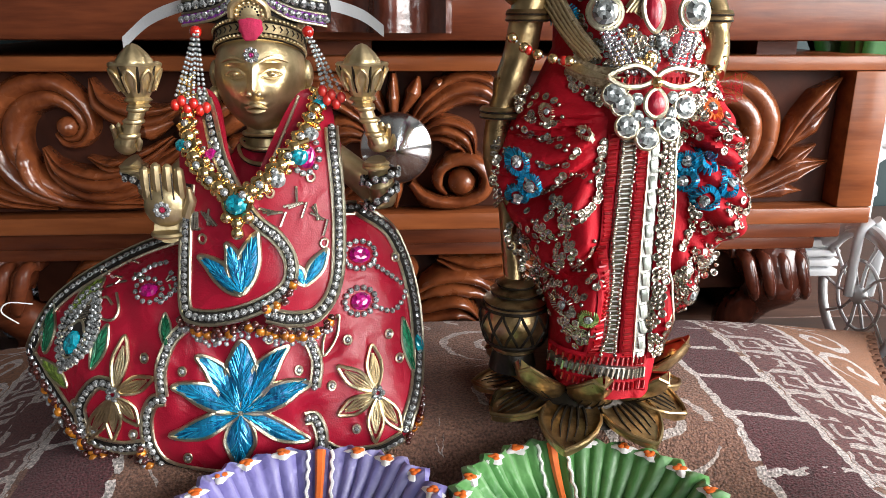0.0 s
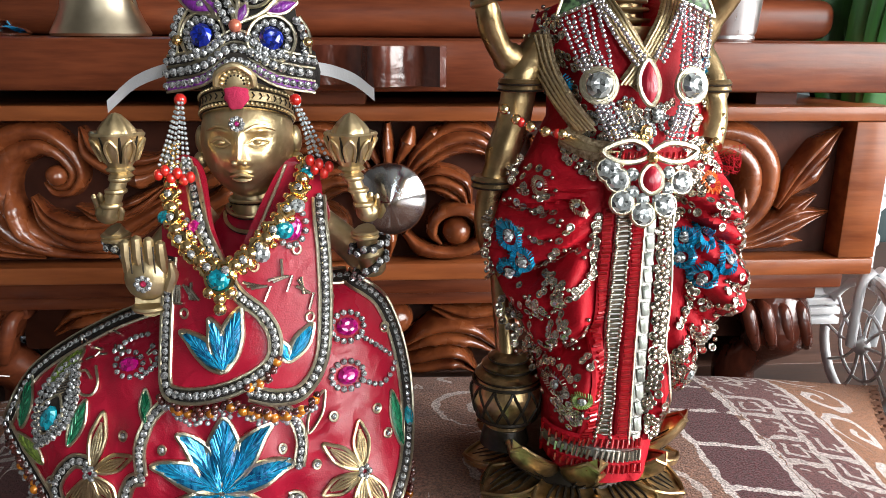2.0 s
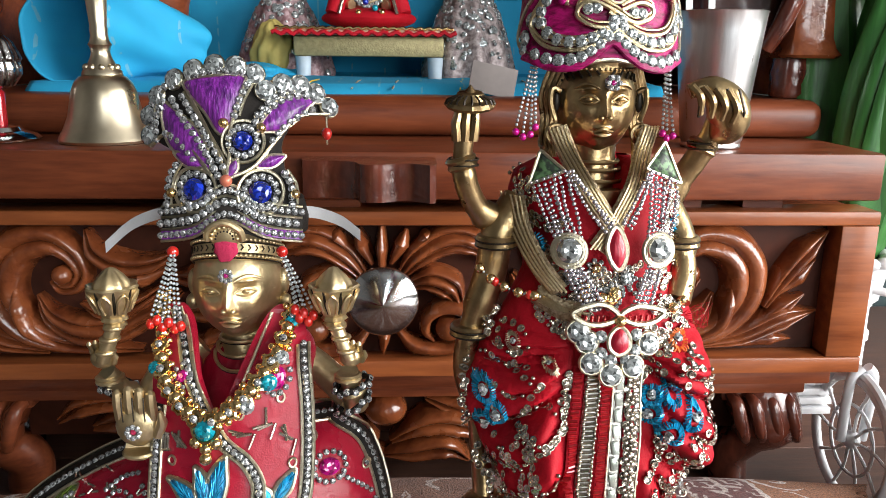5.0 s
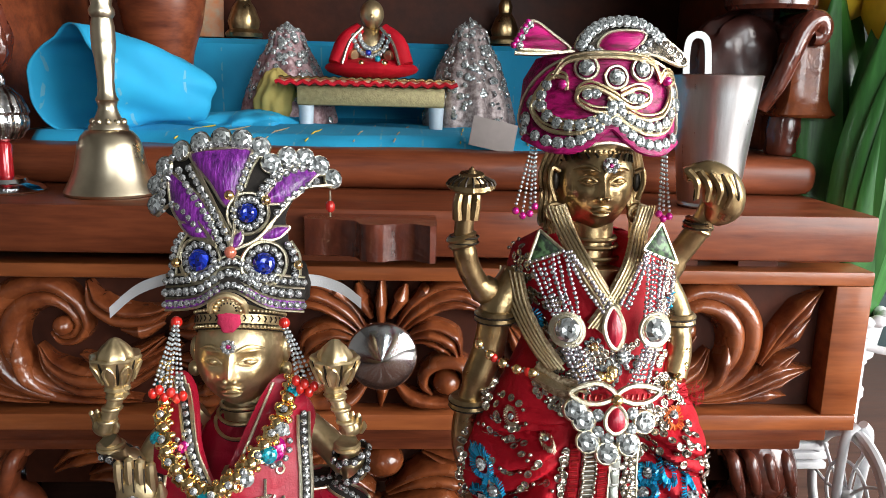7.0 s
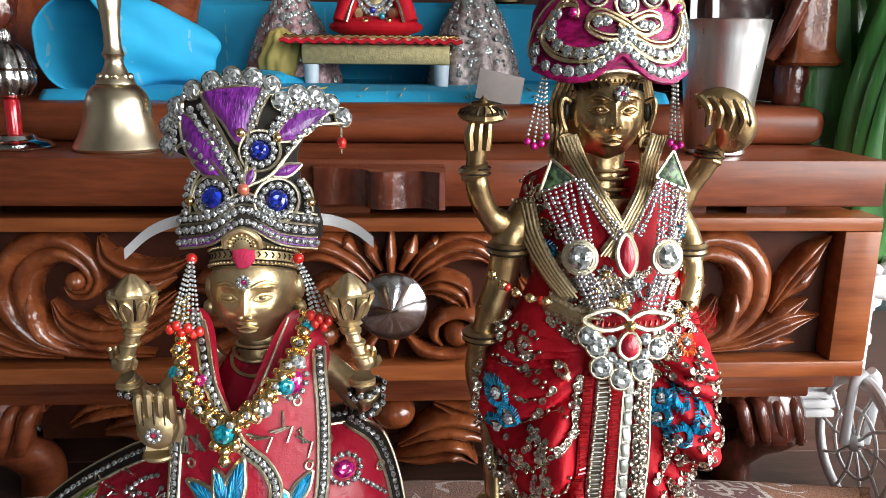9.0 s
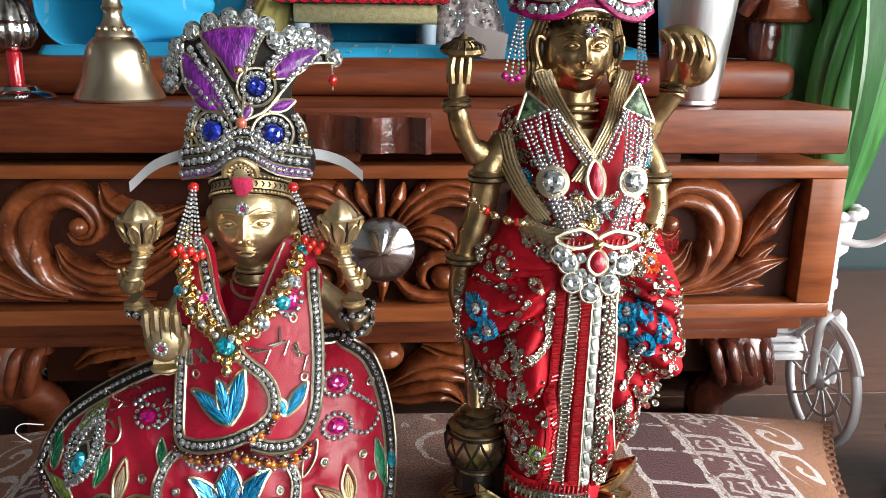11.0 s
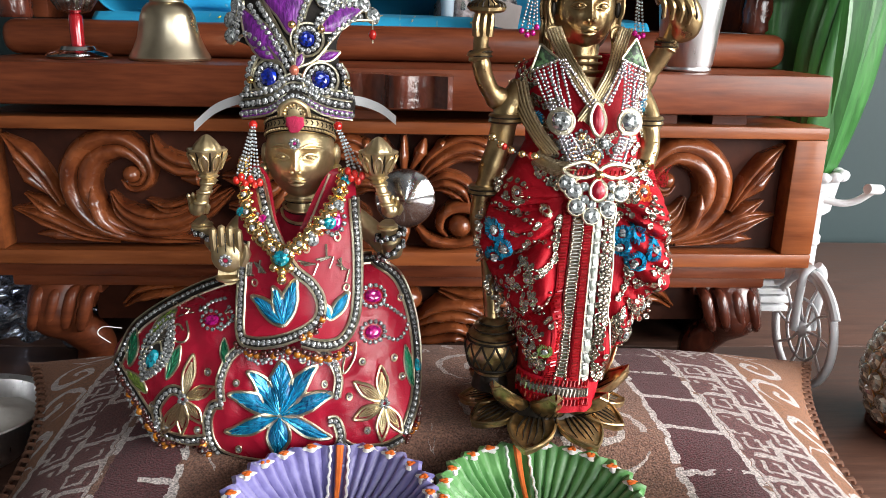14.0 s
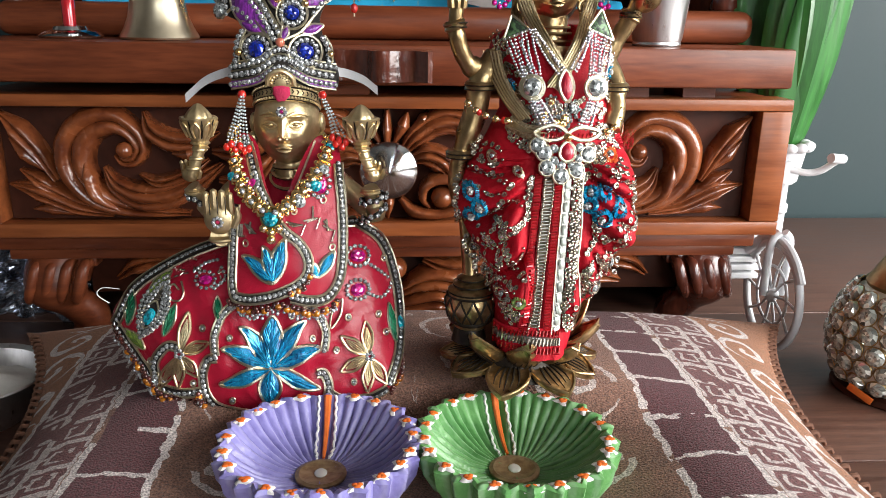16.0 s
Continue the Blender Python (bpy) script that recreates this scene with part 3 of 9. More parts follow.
def cushion_geo(n=90, m=80):
    V, F = [], []
    for side in (1, -1):
        for j in range(m + 1):
            for i in range(n + 1):
                u, v = 2 * i / n - 1, 2 * j / m - 1
                x, y = CX + CW * u * (1 - 0.238 * (1 - v * v)), CY + CD * v
                q = (1 - abs(u) ** 3.0) ** 0.6 * (1 - abs(v) ** 3.4) ** 0.6
                V.append((x, y, cushion_top(x, y) if side > 0 else 0.0395 - 0.0375 * min(1, 2.2 * q)))
        b = 0 if side > 0 else (n + 1) * (m + 1)
        for j in range(m):
            for i in range(n):
                q = (b + j * (n + 1) + i, b + j * (n + 1) + i + 1, b + (j + 1) * (n + 1) + i + 1, b + (j + 1) * (n + 1) + i)
                F.append(q if side > 0 else q[::-1])
    return V, F


def towel_material():
    """Brown terry with rows of maroon blocks, pale outlines and key patterns towards both ends."""
    m = material("brown_patterned_terry", (0.26, 0.135, 0.092), 0.95, other=(0.165, 0.080, 0.056), scale=45, mix=0.4, bump=1.0, bump_scale=950, sheen=0.10)
    nt = m.node_tree
    N, L = nt.nodes, nt.links
    b = N["Principled BSDF"]
    ground = b.inputs["Base Color"].links[0].from_socket
    co = N.new("ShaderNodeTexCoord")
    wob, mix = N.new("ShaderNodeTexNoise"), N.new("ShaderNodeMixRGB")
    wob.inputs["Scale"].default_value = 130
    mix.blend_type, mix.inputs[0].default_value = "ADD", 0.006
    L.new(co.outputs["Object"], wob.inputs[0]), L.new(co.outputs["Object"], mix.inputs[1]), L.new(wob.outputs["Color"], mix.inputs[2])
    sep = N.new("ShaderNodeSeparateXYZ")
    L.new(mix.outputs[0], sep.inputs[0])

    def calc(op, a, c=None, d=None):
        q = N.new("ShaderNodeMath")
        q.operation = op
        for i, v in enumerate((a, c, d)):
            if v is not None:
                if isinstance(v, (int, float)):
                    q.inputs[i].default_value = v
                else:
                    L.new(v, q.inputs[i])
        return q.outputs[0]

    def band(v, lo, hi):
        return calc("MULTIPLY", calc("GREATER_THAN", v, lo), calc("LESS_THAN", v, hi))

    def blend(fac, under_it, colour):
        q = N.new("ShaderNodeMixRGB")
        L.new(fac, q.inputs[0]), L.new(under_it, q.inputs[1])
        if isinstance(colour, tuple):
            q.inputs[2].default_value = (*colour, 1)
        else:
            L.new(colour, q.inputs[2])
        return q.outputs[0]

    # distance from the middle, the same on both ends
    ax = calc("ABSOLUTE", calc("SUBTRACT", sep.outputs[0], 0.022))
    y = sep.outputs[1]
    pale, maroon, rust = (0.58, 0.52, 0.50), (0.092, 0.024, 0.029), (0.29, 0.125, 0.062)

    def cells(a, c, size, shift):
        """Two coordinates from -0.5 to 0.5 inside square cells, every other column shifted."""
        col = calc("DIVIDE", a, size)
        odd = calc("MULTIPLY", calc("FLOOR", col), shift)
        return calc("SUBTRACT", calc("FRACT", col), 0.5), calc("SUBTRACT", calc("FRACT", calc("ADD", calc("DIVIDE", c, size), odd)), 0.5)

    def swirl(u, v, turns, wide, size, step):
        """A spiral line inside each cell, turned from one cell to the next."""
        r = calc("SQRT", calc("ADD", calc("MULTIPLY", u, u), calc("MULTIPLY", v, v)))
        a = calc("ADD", calc("DIVIDE", calc("ARCTAN2", v, u), 6.2832), calc("MULTIPLY", calc("FLOOR", calc("DIVIDE", y, size)), step))
        return calc("MULTIPLY", calc("LESS_THAN", calc("FRACT", calc("SUBTRACT", calc("MULTIPLY", r, turns), a)), wide), calc("LESS_THAN", r, 0.47))

    out = ground
    thin = N.new("ShaderNodeTexNoise")
    thin.inputs["Scale"].default_value, thin.inputs["Detail"].default_value = 75, 4
    L.new(co.outputs["Object"], thin.inputs[0])
    worn = calc("GREATER_THAN", thin.outputs[0], 0.43)
    # the row of maroon blocks
    row = band(ax, 0.128, 0.163)
    cell = calc("FRACT", calc("MULTIPLY", calc("ADD", y, 0.01), 26.0))
    out = blend(row, out, maroon)
    out = blend(calc("MULTIPLY", worn, calc("MULTIPLY", row, calc("LESS_THAN", cell, 0.10))), out, pale)
    out = blend(calc("MULTIPLY", worn, band(ax, 0.1245, 0.1285)), out, pale)
    out = blend(calc("MULTIPLY", worn, band(ax, 0.1625, 0.1665)), out, pale)
    # the key pattern past it
    key = band(ax, 0.167, 0.214)
    u, v = cells(calc("SUBTRACT", ax, 0.167), y, 0.0235, 0.5)
    d = calc("MAXIMUM", calc("ABSOLUTE", u), calc("ABSOLUTE", v))
    ring_a = calc("GREATER_THAN", d, 0.405)
    ring_b = calc("MULTIPLY", band(d, 0.16, 0.255), calc("SUBTRACT", 1.0, calc("MULTIPLY", calc("GREATER_THAN", v, 0.0), band(u, -0.12, 0.06))))
    link = calc("MULTIPLY", band(v, -0.05, 0.05), calc("GREATER_THAN", u, 0.2))
    lines = calc("MAXIMUM", calc("MAXIMUM", ring_a, ring_b), link)
    spot = N.new("ShaderNodeTexNoise")
    spot.inputs["Scale"].default_value = 38
    L.new(co.outputs["Object"], spot.inputs[0])
    out = blend(key, out, (0.145, 0.052, 0.050))
    out = blend(calc("MULTIPLY", key, calc("MULTIPLY", lines, calc("GREATER_THAN", spot.outputs[0], 0.40))), out, (0.50, 0.43, 0.41))
    # the rust border with a pale zigzag
    edge = calc("GREATER_THAN", ax, 0.214)
    out = blend(edge, out, rust)
    u, v = cells(calc("SUBTRACT", ax, 0.216), y, 0.040, 0.0)
    out = blend(calc("MULTIPLY", calc("MULTIPLY", edge, swirl(u, v, 2.6, 0.34, 0.040, 0.39)), calc("LESS_THAN", ax, 0.258)), out, pale)
    out = blend(band(ax, 0.213, 0.2165), out, pale)
    # large pale scrolls in the field
    u, v = cells(calc("SUBTRACT", ax, 0.004), y, 0.058, 0.5)
    field = calc("LESS_THAN", ax, 0.120)
    gap = N.new("ShaderNodeTexNoise")
    gap.inputs["Scale"].default_value = 16
    L.new(co.outputs["Object"], gap.inputs[0])
    out = blend(calc("MULTIPLY", calc("MULTIPLY", field, swirl(u, v, 3.2, 0.24, 0.058, 0.63)), calc("GREATER_THAN", gap.outputs[0], 0.44)), out, (0.47, 0.40, 0.37))
    # pile: fine light and dark tufts
    tuft = N.new("ShaderNodeTexNoise")
    tuft.inputs["Scale"].default_value, tuft.inputs["Detail"].default_value = 900, 4
    L.new(co.outputs["Object"], tuft.inputs[0])
    amount = N.new("ShaderNodeMapRange")
    amount.inputs[1].default_value, amount.inputs[2].default_value, amount.inputs[3].default_value, amount.inputs[4].default_value = 0.34, 0.66, 0.45, 1.55
    hsv = N.new("ShaderNodeHueSaturation")
    L.new(tuft.outputs[0], amount.inputs[0]), L.new(amount.outputs[0], hsv.inputs["Value"]), L.new(out, hsv.inputs["Color"])
    L.new(hsv.outputs[0], b.inputs["Base Color"])
    pile = [q for q in N if q.bl_idname == "ShaderNodeBump"][0]
    pile.inputs["Distance"].default_value = 0.0016
    return m


TOWEL = towel_material()
cushion = thing("cushion", (CX, CY, 0), "brown cushion covered with a patterned terry towel", "cushion")
part("cover", cushion_geo(), TOWEL, cushion)
STITCH = material("rust_stitch_cord", (0.17, 0.072, 0.038), 0.9, other=(0.08, 0.032, 0.018), scale=200, bump=0.6)
stitch_mesh = mesh_of("stitch", tube([(-0.0045, -0.001, -0.0006), (-0.001, 0, 0.0016), (0.003, 0.0015, 0.0012), (0.0055, 0.003, -0.0025)], 0.0015, 6), STITCH)
for s in (-1, 1):
    for k in range(34):
        v = -0.40 + k * 0.040
        y = CY + CD * v
        x = CX + s * CW * (1 - 0.238 * (1 - v * v)) * 0.986
        piece("stitch", stitch_mesh, Matrix.Translation((x, y, cushion_top(CX + (x - CX) * 0.997, y) - 0.001)) @ Matrix.Diagonal((s, 1, 1, 1)), cushion)


# ---- the two clay lamps ----
def rib_paint(base, x, y):
    """The clay paint with worn, paler ribs that run out from the middle of the lamp, partly painted highlights."""
    m = base.copy()
    N, L = m.node_tree.nodes, m.node_tree.links
    b = N["Principled BSDF"]
    co, sub, sep = N.new("ShaderNodeTexCoord"), N.new("ShaderNodeVectorMath"), N.new("ShaderNodeSeparateXYZ")
    sub.operation, sub.inputs[1].default_value = "SUBTRACT", (x, y, 0)
    L.new(co.outputs["Object"], sub.inputs[0]), L.new(sub.outputs[0], sep.inputs[0])
    ang, mul, cos, wear, low, mix = N.new("ShaderNodeMath"), N.new("ShaderNodeMath"), N.new("ShaderNodeMath"), N.new("ShaderNodeTexNoise"), N.new("ShaderNodeMath"), N.new("ShaderNodeMixRGB")
    ang.operation, mul.operation, cos.operation, low.operation = "ARCTAN2", "MULTIPLY_ADD", "COSINE", "MULTIPLY"
    L.new(sep.outputs[1], ang.inputs[0]), L.new(sep.outputs[0], ang.inputs[1]), L.new(ang.outputs[0], mul.inputs[0])
    wear.inputs["Scale"].default_value, wear.inputs["Detail"].default_value = 120, 5
    L.new(co.outputs["Object"], wear.inputs[0])
    mul.inputs[1].default_value = 44
    wear.inputs["Distortion"].default_value = 0.5
    swirl = N.new("ShaderNodeMath")
    swirl.operation, swirl.inputs[1].default_value = "MULTIPLY", 2.5
    L.new(wear.outputs[0], swirl.inputs[0]), L.new(swirl.outputs[0], mul.inputs[2])
    L.new(mul.outputs[0], cos.inputs[0])
    ramp = N.new("ShaderNodeMapRange")
    ramp.inputs[1].default_value, ramp.inputs[2].default_value, ramp.inputs[4].default_value = 0.1, 1.0, 0.75
    L.new(cos.outputs[0], ramp.inputs[0]), L.new(ramp.outputs[0], low.inputs[0]), L.new(wear.outputs[0], low.inputs[1])
    L.new(low.outputs[0], mix.inputs[0])
    c = b.inputs["Base Color"].links[0].from_socket
    L.new(c, mix.inputs[1]), L.new(mix.outputs[0], b.inputs["Base Color"])
    pale = [q for q in N if q.bl_idname == "ShaderNodeValToRGB"][0].color_ramp.elements[1].color
    mix.inputs[2].default_value = (0.6 * pale[0] + 0.24, 0.6 * pale[1] + 0.24, 0.6 * pale[2] + 0.24, 1)
    return m


def diya(x, y, z, clay, label, turn, spread):
    d = thing("oil_lamp", (x, y, z), label, "oil lamp", "clay lamps on the cushion")
    rings = ((0.024, 0, 0, 0), (0.033, 0.004, 0.02, 0), (0.042, 0.011, 0.08, 0), (0.0472, 0.021, 0.09, 0), (0.0485, 0.0297, 0.10, 0), (0.0465, 0.0307, 0.08, 0.0006), (0.0435, 0.0295, 0.012, 0.0014), (0.038, 0.0225, 0, 0.0020), (0.030, 0.0160, 0, 0.0019), (0.021, 0.0116, 0, 0.0013), (0.0135, 0.0105, 0, 0.0002), (0.0, 0.010, 0, 0))
    n = 352
    V, F = [], []
    for k, (r, h, tooth, rib) in enumerate(rings):
        for i in range(n):
            a = 2 * math.pi * i / n
            saw = abs(math.modf(a * 26 / (2 * math.pi) + 0.5)[0] - 0.5) * 2
            q = r * (1 + tooth * (saw - 0.5))
            V.append((x + q * math.cos(a), y + q * math.sin(a), z + h + 0.75 * rib * (2 * abs(math.cos(22 * a + 0.35 * math.sin(5 * a + turn) + 9 * (r - 0.03))) ** 0.7 - 1) * (0.8 + 0.4 * vary(int(a * 7.0), turn)) + 0.0008 * math.sin(3 * a + turn) + 0.0004 * math.sin(11 * a)))
    for j in range(len(rings) - 1):
        for i in range(n):
            k = (i + 1) % n
            F.append((j * n + i, j * n + k, (j + 1) * n + k, (j + 1) * n + i))
    F.append(tuple(range(n))[::-1])
    part("bowl", (V, F), rib_paint(clay, x, y), d)
    # painted dots on the rim: a white ruffle under an orange blob
    for k in range(20):
        a = turn + 0.30 + (2 * math.pi - 0.6) * (k + 0.3 * (vary(k, turn) - 0.5)) / 19 + math.pi / 2
        r = 0.0448
        c = (x + r * math.cos(a), y + r * math.sin(a), z + 0.0304)
        V, F = [(c[0], c[1], c[2] + 0.0007)], []
        for ring, (q, h) in enumerate(((0.6, 0.0006), (1.0, -0.0004))):
            for i in range(18):
                t = 2 * math.pi * i / 18
                w = 0.0044 * q * (0.92 + 0.26 * math.cos(4 * t + k) + 0.16 * (vary(i + 7 * k, turn) - 0.5))
                V.append((c[0] + w * (math.cos(t) * math.cos(a) * 0.85 - 1.15 * math.sin(t) * math.sin(a)), c[1] + w * (math.cos(t) * math.sin(a) * 0.85 + 1.15 * math.sin(t) * math.cos(a)), c[2] + h))
        F = [(0, 1 + i, 1 + (i + 1) % 18) for i in range(18)] + [(1 + i, 19 + i, 19 + (i + 1) % 18, 1 + (i + 1) % 18) for i in range(18)]
        dot = part("rim_dot", (V, F), WHITE_PAINT, d, "white dab of paint")
        part("dot_centre", join(*[ball((c[0] + 0.0011 * math.cos(2.1 * q + k), c[1] + 0.0011 * math.sin(2.1 * q + k), c[2] + 0.0007), 0.0012 + 0.0008 * vary(k + q, turn), 0.0013, 0.0007, 8, 5) for q in range(3)]), ORANGE_PAINT, dot, "orange dab of paint")
    # an orange stripe between two wavy white lines up the back
    ridge = [(0.0135, 0.0118), (0.021, 0.0132), (0.030, 0.0180), (0.038, 0.0245), (0.0435, 0.0310)]
    line = lambda off, wave: [(x + (r - 0.0) * math.cos(math.pi / 2 + turn + off * (1 + 0.0) / max(r, 0.02) + wave * math.sin(i * 1.9) / r), y + r * math.sin(math.pi / 2 + turn + off / max(r, 0.02) + wave * math.sin(i * 1.9) / r), z + h) for i, (r, h) in enumerate(spline(ridge, 6))]
    part("stripe", tube(line(0, 0), [0.0008 + 0.0012 * i / 24 for i in range(25)], 6), ORANGE_PAINT, d, "orange painted stripe")
    for s in (-spread, spread):
        part("wavy_line", tube(line(s, 0.00045), 0.0007, 6), WHITE_PAINT, d, "wavy white painted line")
    part("medallion", lathe(((0.0, 0.0), (0.0125, 0.0), (0.0125, 0.0012), (0.0105, 0.0017), (0.009, 0.001), (0.0, 0.001)), 40, (x, y, z + 0.0105)), material("bronze_paint", (0.34, 0.24, 0.13), 0.4, 0.5, other=(0.20, 0.12, 0.06), scale=200, mix=0.3, bump=0.6, bump_scale=300), d, "bronze painted disc")
    part("flame", ball((x, y, z + 0.0118), 0.0032, 0.004, 0.0009, 14, 8), material("pearl_paint", (0.7, 0.68, 0.62), 0.25), d, "pearl painted drop")


diya(-0.0285, 0.222, 0.0584, PURPLE_CLAY, "purple fluted clay lamp with orange and white dots on its rim", -0.02, 0.0045)
diya(0.0665, 0.222, 0.0584, GREEN_CLAY, "green fluted clay lamp with orange and white dots on its rim", 0.12, 0.0055)


# ---- needlework helpers: all of them follow a surface y = f(x, z) ----
STONES = {r: mesh_of("rhinestone", gem_geo(r, r * 0.9, 8), STONE, False) for r in (0.0011, 0.0013, 0.0016)}
BIG = {r: mesh_of("glass_stone", gem_geo(r, r * 0.5, 10), BIG_STONE, False) for r in (0.0024, 0.0034, 0.0042, 0.0052)}


def normal_at(f, x, z, e=0.001):
    return Vector(((f(x + e, z) - f(x - e, z)) / (2 * e), -1, (f(x, z + e) - f(x, z - e)) / (2 * e))).normalized()


SPREAD = set()


def on(f, x, z, off=0.0):
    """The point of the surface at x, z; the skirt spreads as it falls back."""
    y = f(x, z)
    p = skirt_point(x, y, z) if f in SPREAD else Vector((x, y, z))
    return p + off * normal_at(f, x, z)


def even(curve, step):
    """Points along a polyline at an even distance."""
    out, left = [np.array(curve[0], float)], step
    for a, b in zip(curve, curve[1:]):
        a, b = np.array(a, float), np.array(b, float)
        d = np.linalg.norm(b - a)
        while d > left:
            a = a + (b - a) * left / d
            d -= left
            out.append(a)
            left = step
        left -= d
    return out


def wire(f, pts, parent, r=0.0006, n=6, closed=False, off=0.0006, mat=None, name="gold_wire", raw=False):
    c = pts if raw else spline(pts, n, closed)
    return part(name, tube([on(f, p[0], p[1], off) for p in c], r, 6, closed), mat or GOLD_WIRE, parent)


def stone_row(f, pts, parent, r=0.0013, gap=2.02, closed=False, off=0.0008, name="rhinestone", mesh=None, raw=False):
    c = pts if raw else spline(pts, 8, closed)
    if closed:
        c = list(c) + [c[0]]
    for k, p in enumerate(even(c, r * gap)):
        piece(name, mesh or STONES[r], facing(on(f, p[0], p[1], off), normal_at(f, p[0], p[1]), k * 0.7, 1.04 + 0.14 * vary(k)), parent)


def strip(f, pts, w, parent, mat, name="trim", closed=False, off=0.0004, n=8):
    c = spline(pts, n, closed)
    k = len(c)
    V, F = [], []
    for i in range(k):
        d = c[(i + 1) % k if closed else min(i + 1, k - 1)] - c[i - 1 if closed else max(i - 1, 0)]
        d = d / (np.linalg.norm(d) + 1e-9)
        s = np.array((-d[1], d[0]))
        for a, h in ((-1, -0.0006), (-0.7, 0.0003), (0, 0.0005), (0.7, 0.0003), (1, -0.0006)):
            p = c[i] + s * w * a
            V.append(tuple(on(f, p[0], p[1], off + h)))
    for i in range(k if closed else k - 1):
        for j in range(4):
            a, b = i * 5 + j, ((i + 1) % k) * 5 + j
            F.append((a, a + 1, b + 1, b))
    return part(name, (V, F), mat, parent)


def braid(f, pts, parent, closed=False, w=0.0021, r=0.0013):
    """A black band with a row of rhinestones between two gold wires."""
    t = strip(f, pts, w, parent, BLACK_CORD, "braid", closed)
    c = spline(pts, 8, closed)
    k = len(c)
    for s in (-1, 1):
        side = []
        for i in range(k):
            d = c[(i + 1) % k if closed else min(i + 1, k - 1)] - c[i - 1 if closed else max(i - 1, 0)]
            d = d / (np.linalg.norm(d) + 1e-9)
            side.append(c[i] + s * w * np.array((-d[1], d[0])))
        wire(f, side, t, 0.00075, closed=closed, off=0.0006, raw=True)
    stone_row(f, pts, t, r, closed=closed)
    return t


def patch(f, pts, parent, mat, name="patch", h=0.0012, edge=True, r=0.0005, n=6, off=0.0003):
    """A padded patch inside the closed outline pts, edged with gold wire."""
    c = spline(pts, n, True)
    k = len(c)
    mid = sum(c) / k
    V = [tuple(on(f, mid[0], mid[1], off + h))]
    for s in (0.35, 0.65, 0.88, 1.0):
        for p in c:
            q = mid + (p - mid) * s
            V.append(tuple(on(f, q[0], q[1], off + h * (1 - s ** 3))))
    F = [(0, 1 + i, 1 + (i + 1) % k) for i in range(k)]
    for j in range(3):
        for i in range(k):
            a, b = 1 + j * k, 1 + (j + 1) * k
            F.append((a + i, b + i, b + (i + 1) % k, a + (i + 1) % k))
    ob = part(name, (V, F), mat, parent)
    if edge:
        wire(f, c, ob, r, closed=True, off=off + 0.0003, raw=True)
    return ob


def petal(base, tip, w, lean=0.0, sharp=True):
    """The outline of a pointed petal."""
    b, t = np.array(base, float), np.array(tip, float)
    d = t - b
    s = np.array((-d[1], d[0])) / np.linalg.norm(d)
    o = [b, b + 0.25 * d + s * w * 0.75, b + 0.55 * d + s * (w + lean), b + 0.82 * d + s * (w * 0.55 + lean), t, b + 0.82 * d - s * (w * 0.55 - lean), b + 0.55 * d - s * (w - lean), b + 0.25 * d - s * w * 0.75]
    return o


def gem(f, x, z, r, mat, parent, ring=0, ring_r=0.0013, long=1.0, spin=0.0, name="gem", off=0.0006, gap=0.0):
    """A coloured stone, with a ring of small clear ones round it."""
    geo = moved(gem_geo(r, r * 0.7, 12), facing(on(f, x, z, off), normal_at(f, x, z)) @ Matrix.Rotation(spin, 4, "Z") @ Matrix.Diagonal((long, 1, 1, 1)))
    ob = part(name, geo, mat, parent, smooth=False)
    for k in range(ring):
        a = 2 * math.pi * k / ring
        q = r + ring_r + gap
        u, v = q * math.cos(a) * (1 + (long - 1) * 0.8), q * math.sin(a)
        p = (x + u * math.cos(spin) - v * math.sin(spin), z + u * math.sin(spin) + v * math.cos(spin))
        piece("rhinestone", STONES[ring_r], facing(on(f, p[0], p[1], 0.0006), normal_at(f, *p), k), ob)
    return ob


def fringe(f, pts, parent, step, r, drop=0.003, seed=0):
    """Beads that hang from an edge, amber and brown by turns."""
    am, da = mesh_of("amber_bead", ball((0, 0, 0), r * 1.05, n=10, m=7), AMBER), mesh_of("brown_bead", ball((0, 0, 0), r * 0.75, n=10, m=7), DARK_BEAD)
    ti = mesh_of("clear_bead", ball((0, 0, 0), r * 0.55, n=8, m=5), STONE)
    for k, p in enumerate(even(spline(pts, 8), step)):
        q = on(f, p[0], p[1], 0.001)
        for j, (me, nm) in enumerate(((da, "brown_bead"), (am, "amber_bead") if vary(k, seed) > 0.42 else (da, "brown_bead"), (ti, "clear_bead"), (ti, "clear_bead"))):
            off = Vector(((vary(k + seed, j) - 0.5) * 0.0018, (vary(k + seed, j + 5) - 0.7) * 0.002, -drop * (0.2 + 0.55 * j) * (0.7 + 0.6 * vary(k, seed + 1)) - 0.001 * vary(k, j)))
            piece(nm, me, Matrix.Translation(q + off) @ Matrix.Rotation(k, 4, "X"), parent)


# ---- the seated figure ----
SX = -0.052


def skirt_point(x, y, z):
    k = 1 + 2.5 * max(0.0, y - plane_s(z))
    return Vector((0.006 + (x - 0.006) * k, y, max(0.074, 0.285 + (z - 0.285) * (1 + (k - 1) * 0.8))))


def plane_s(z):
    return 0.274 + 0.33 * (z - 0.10)


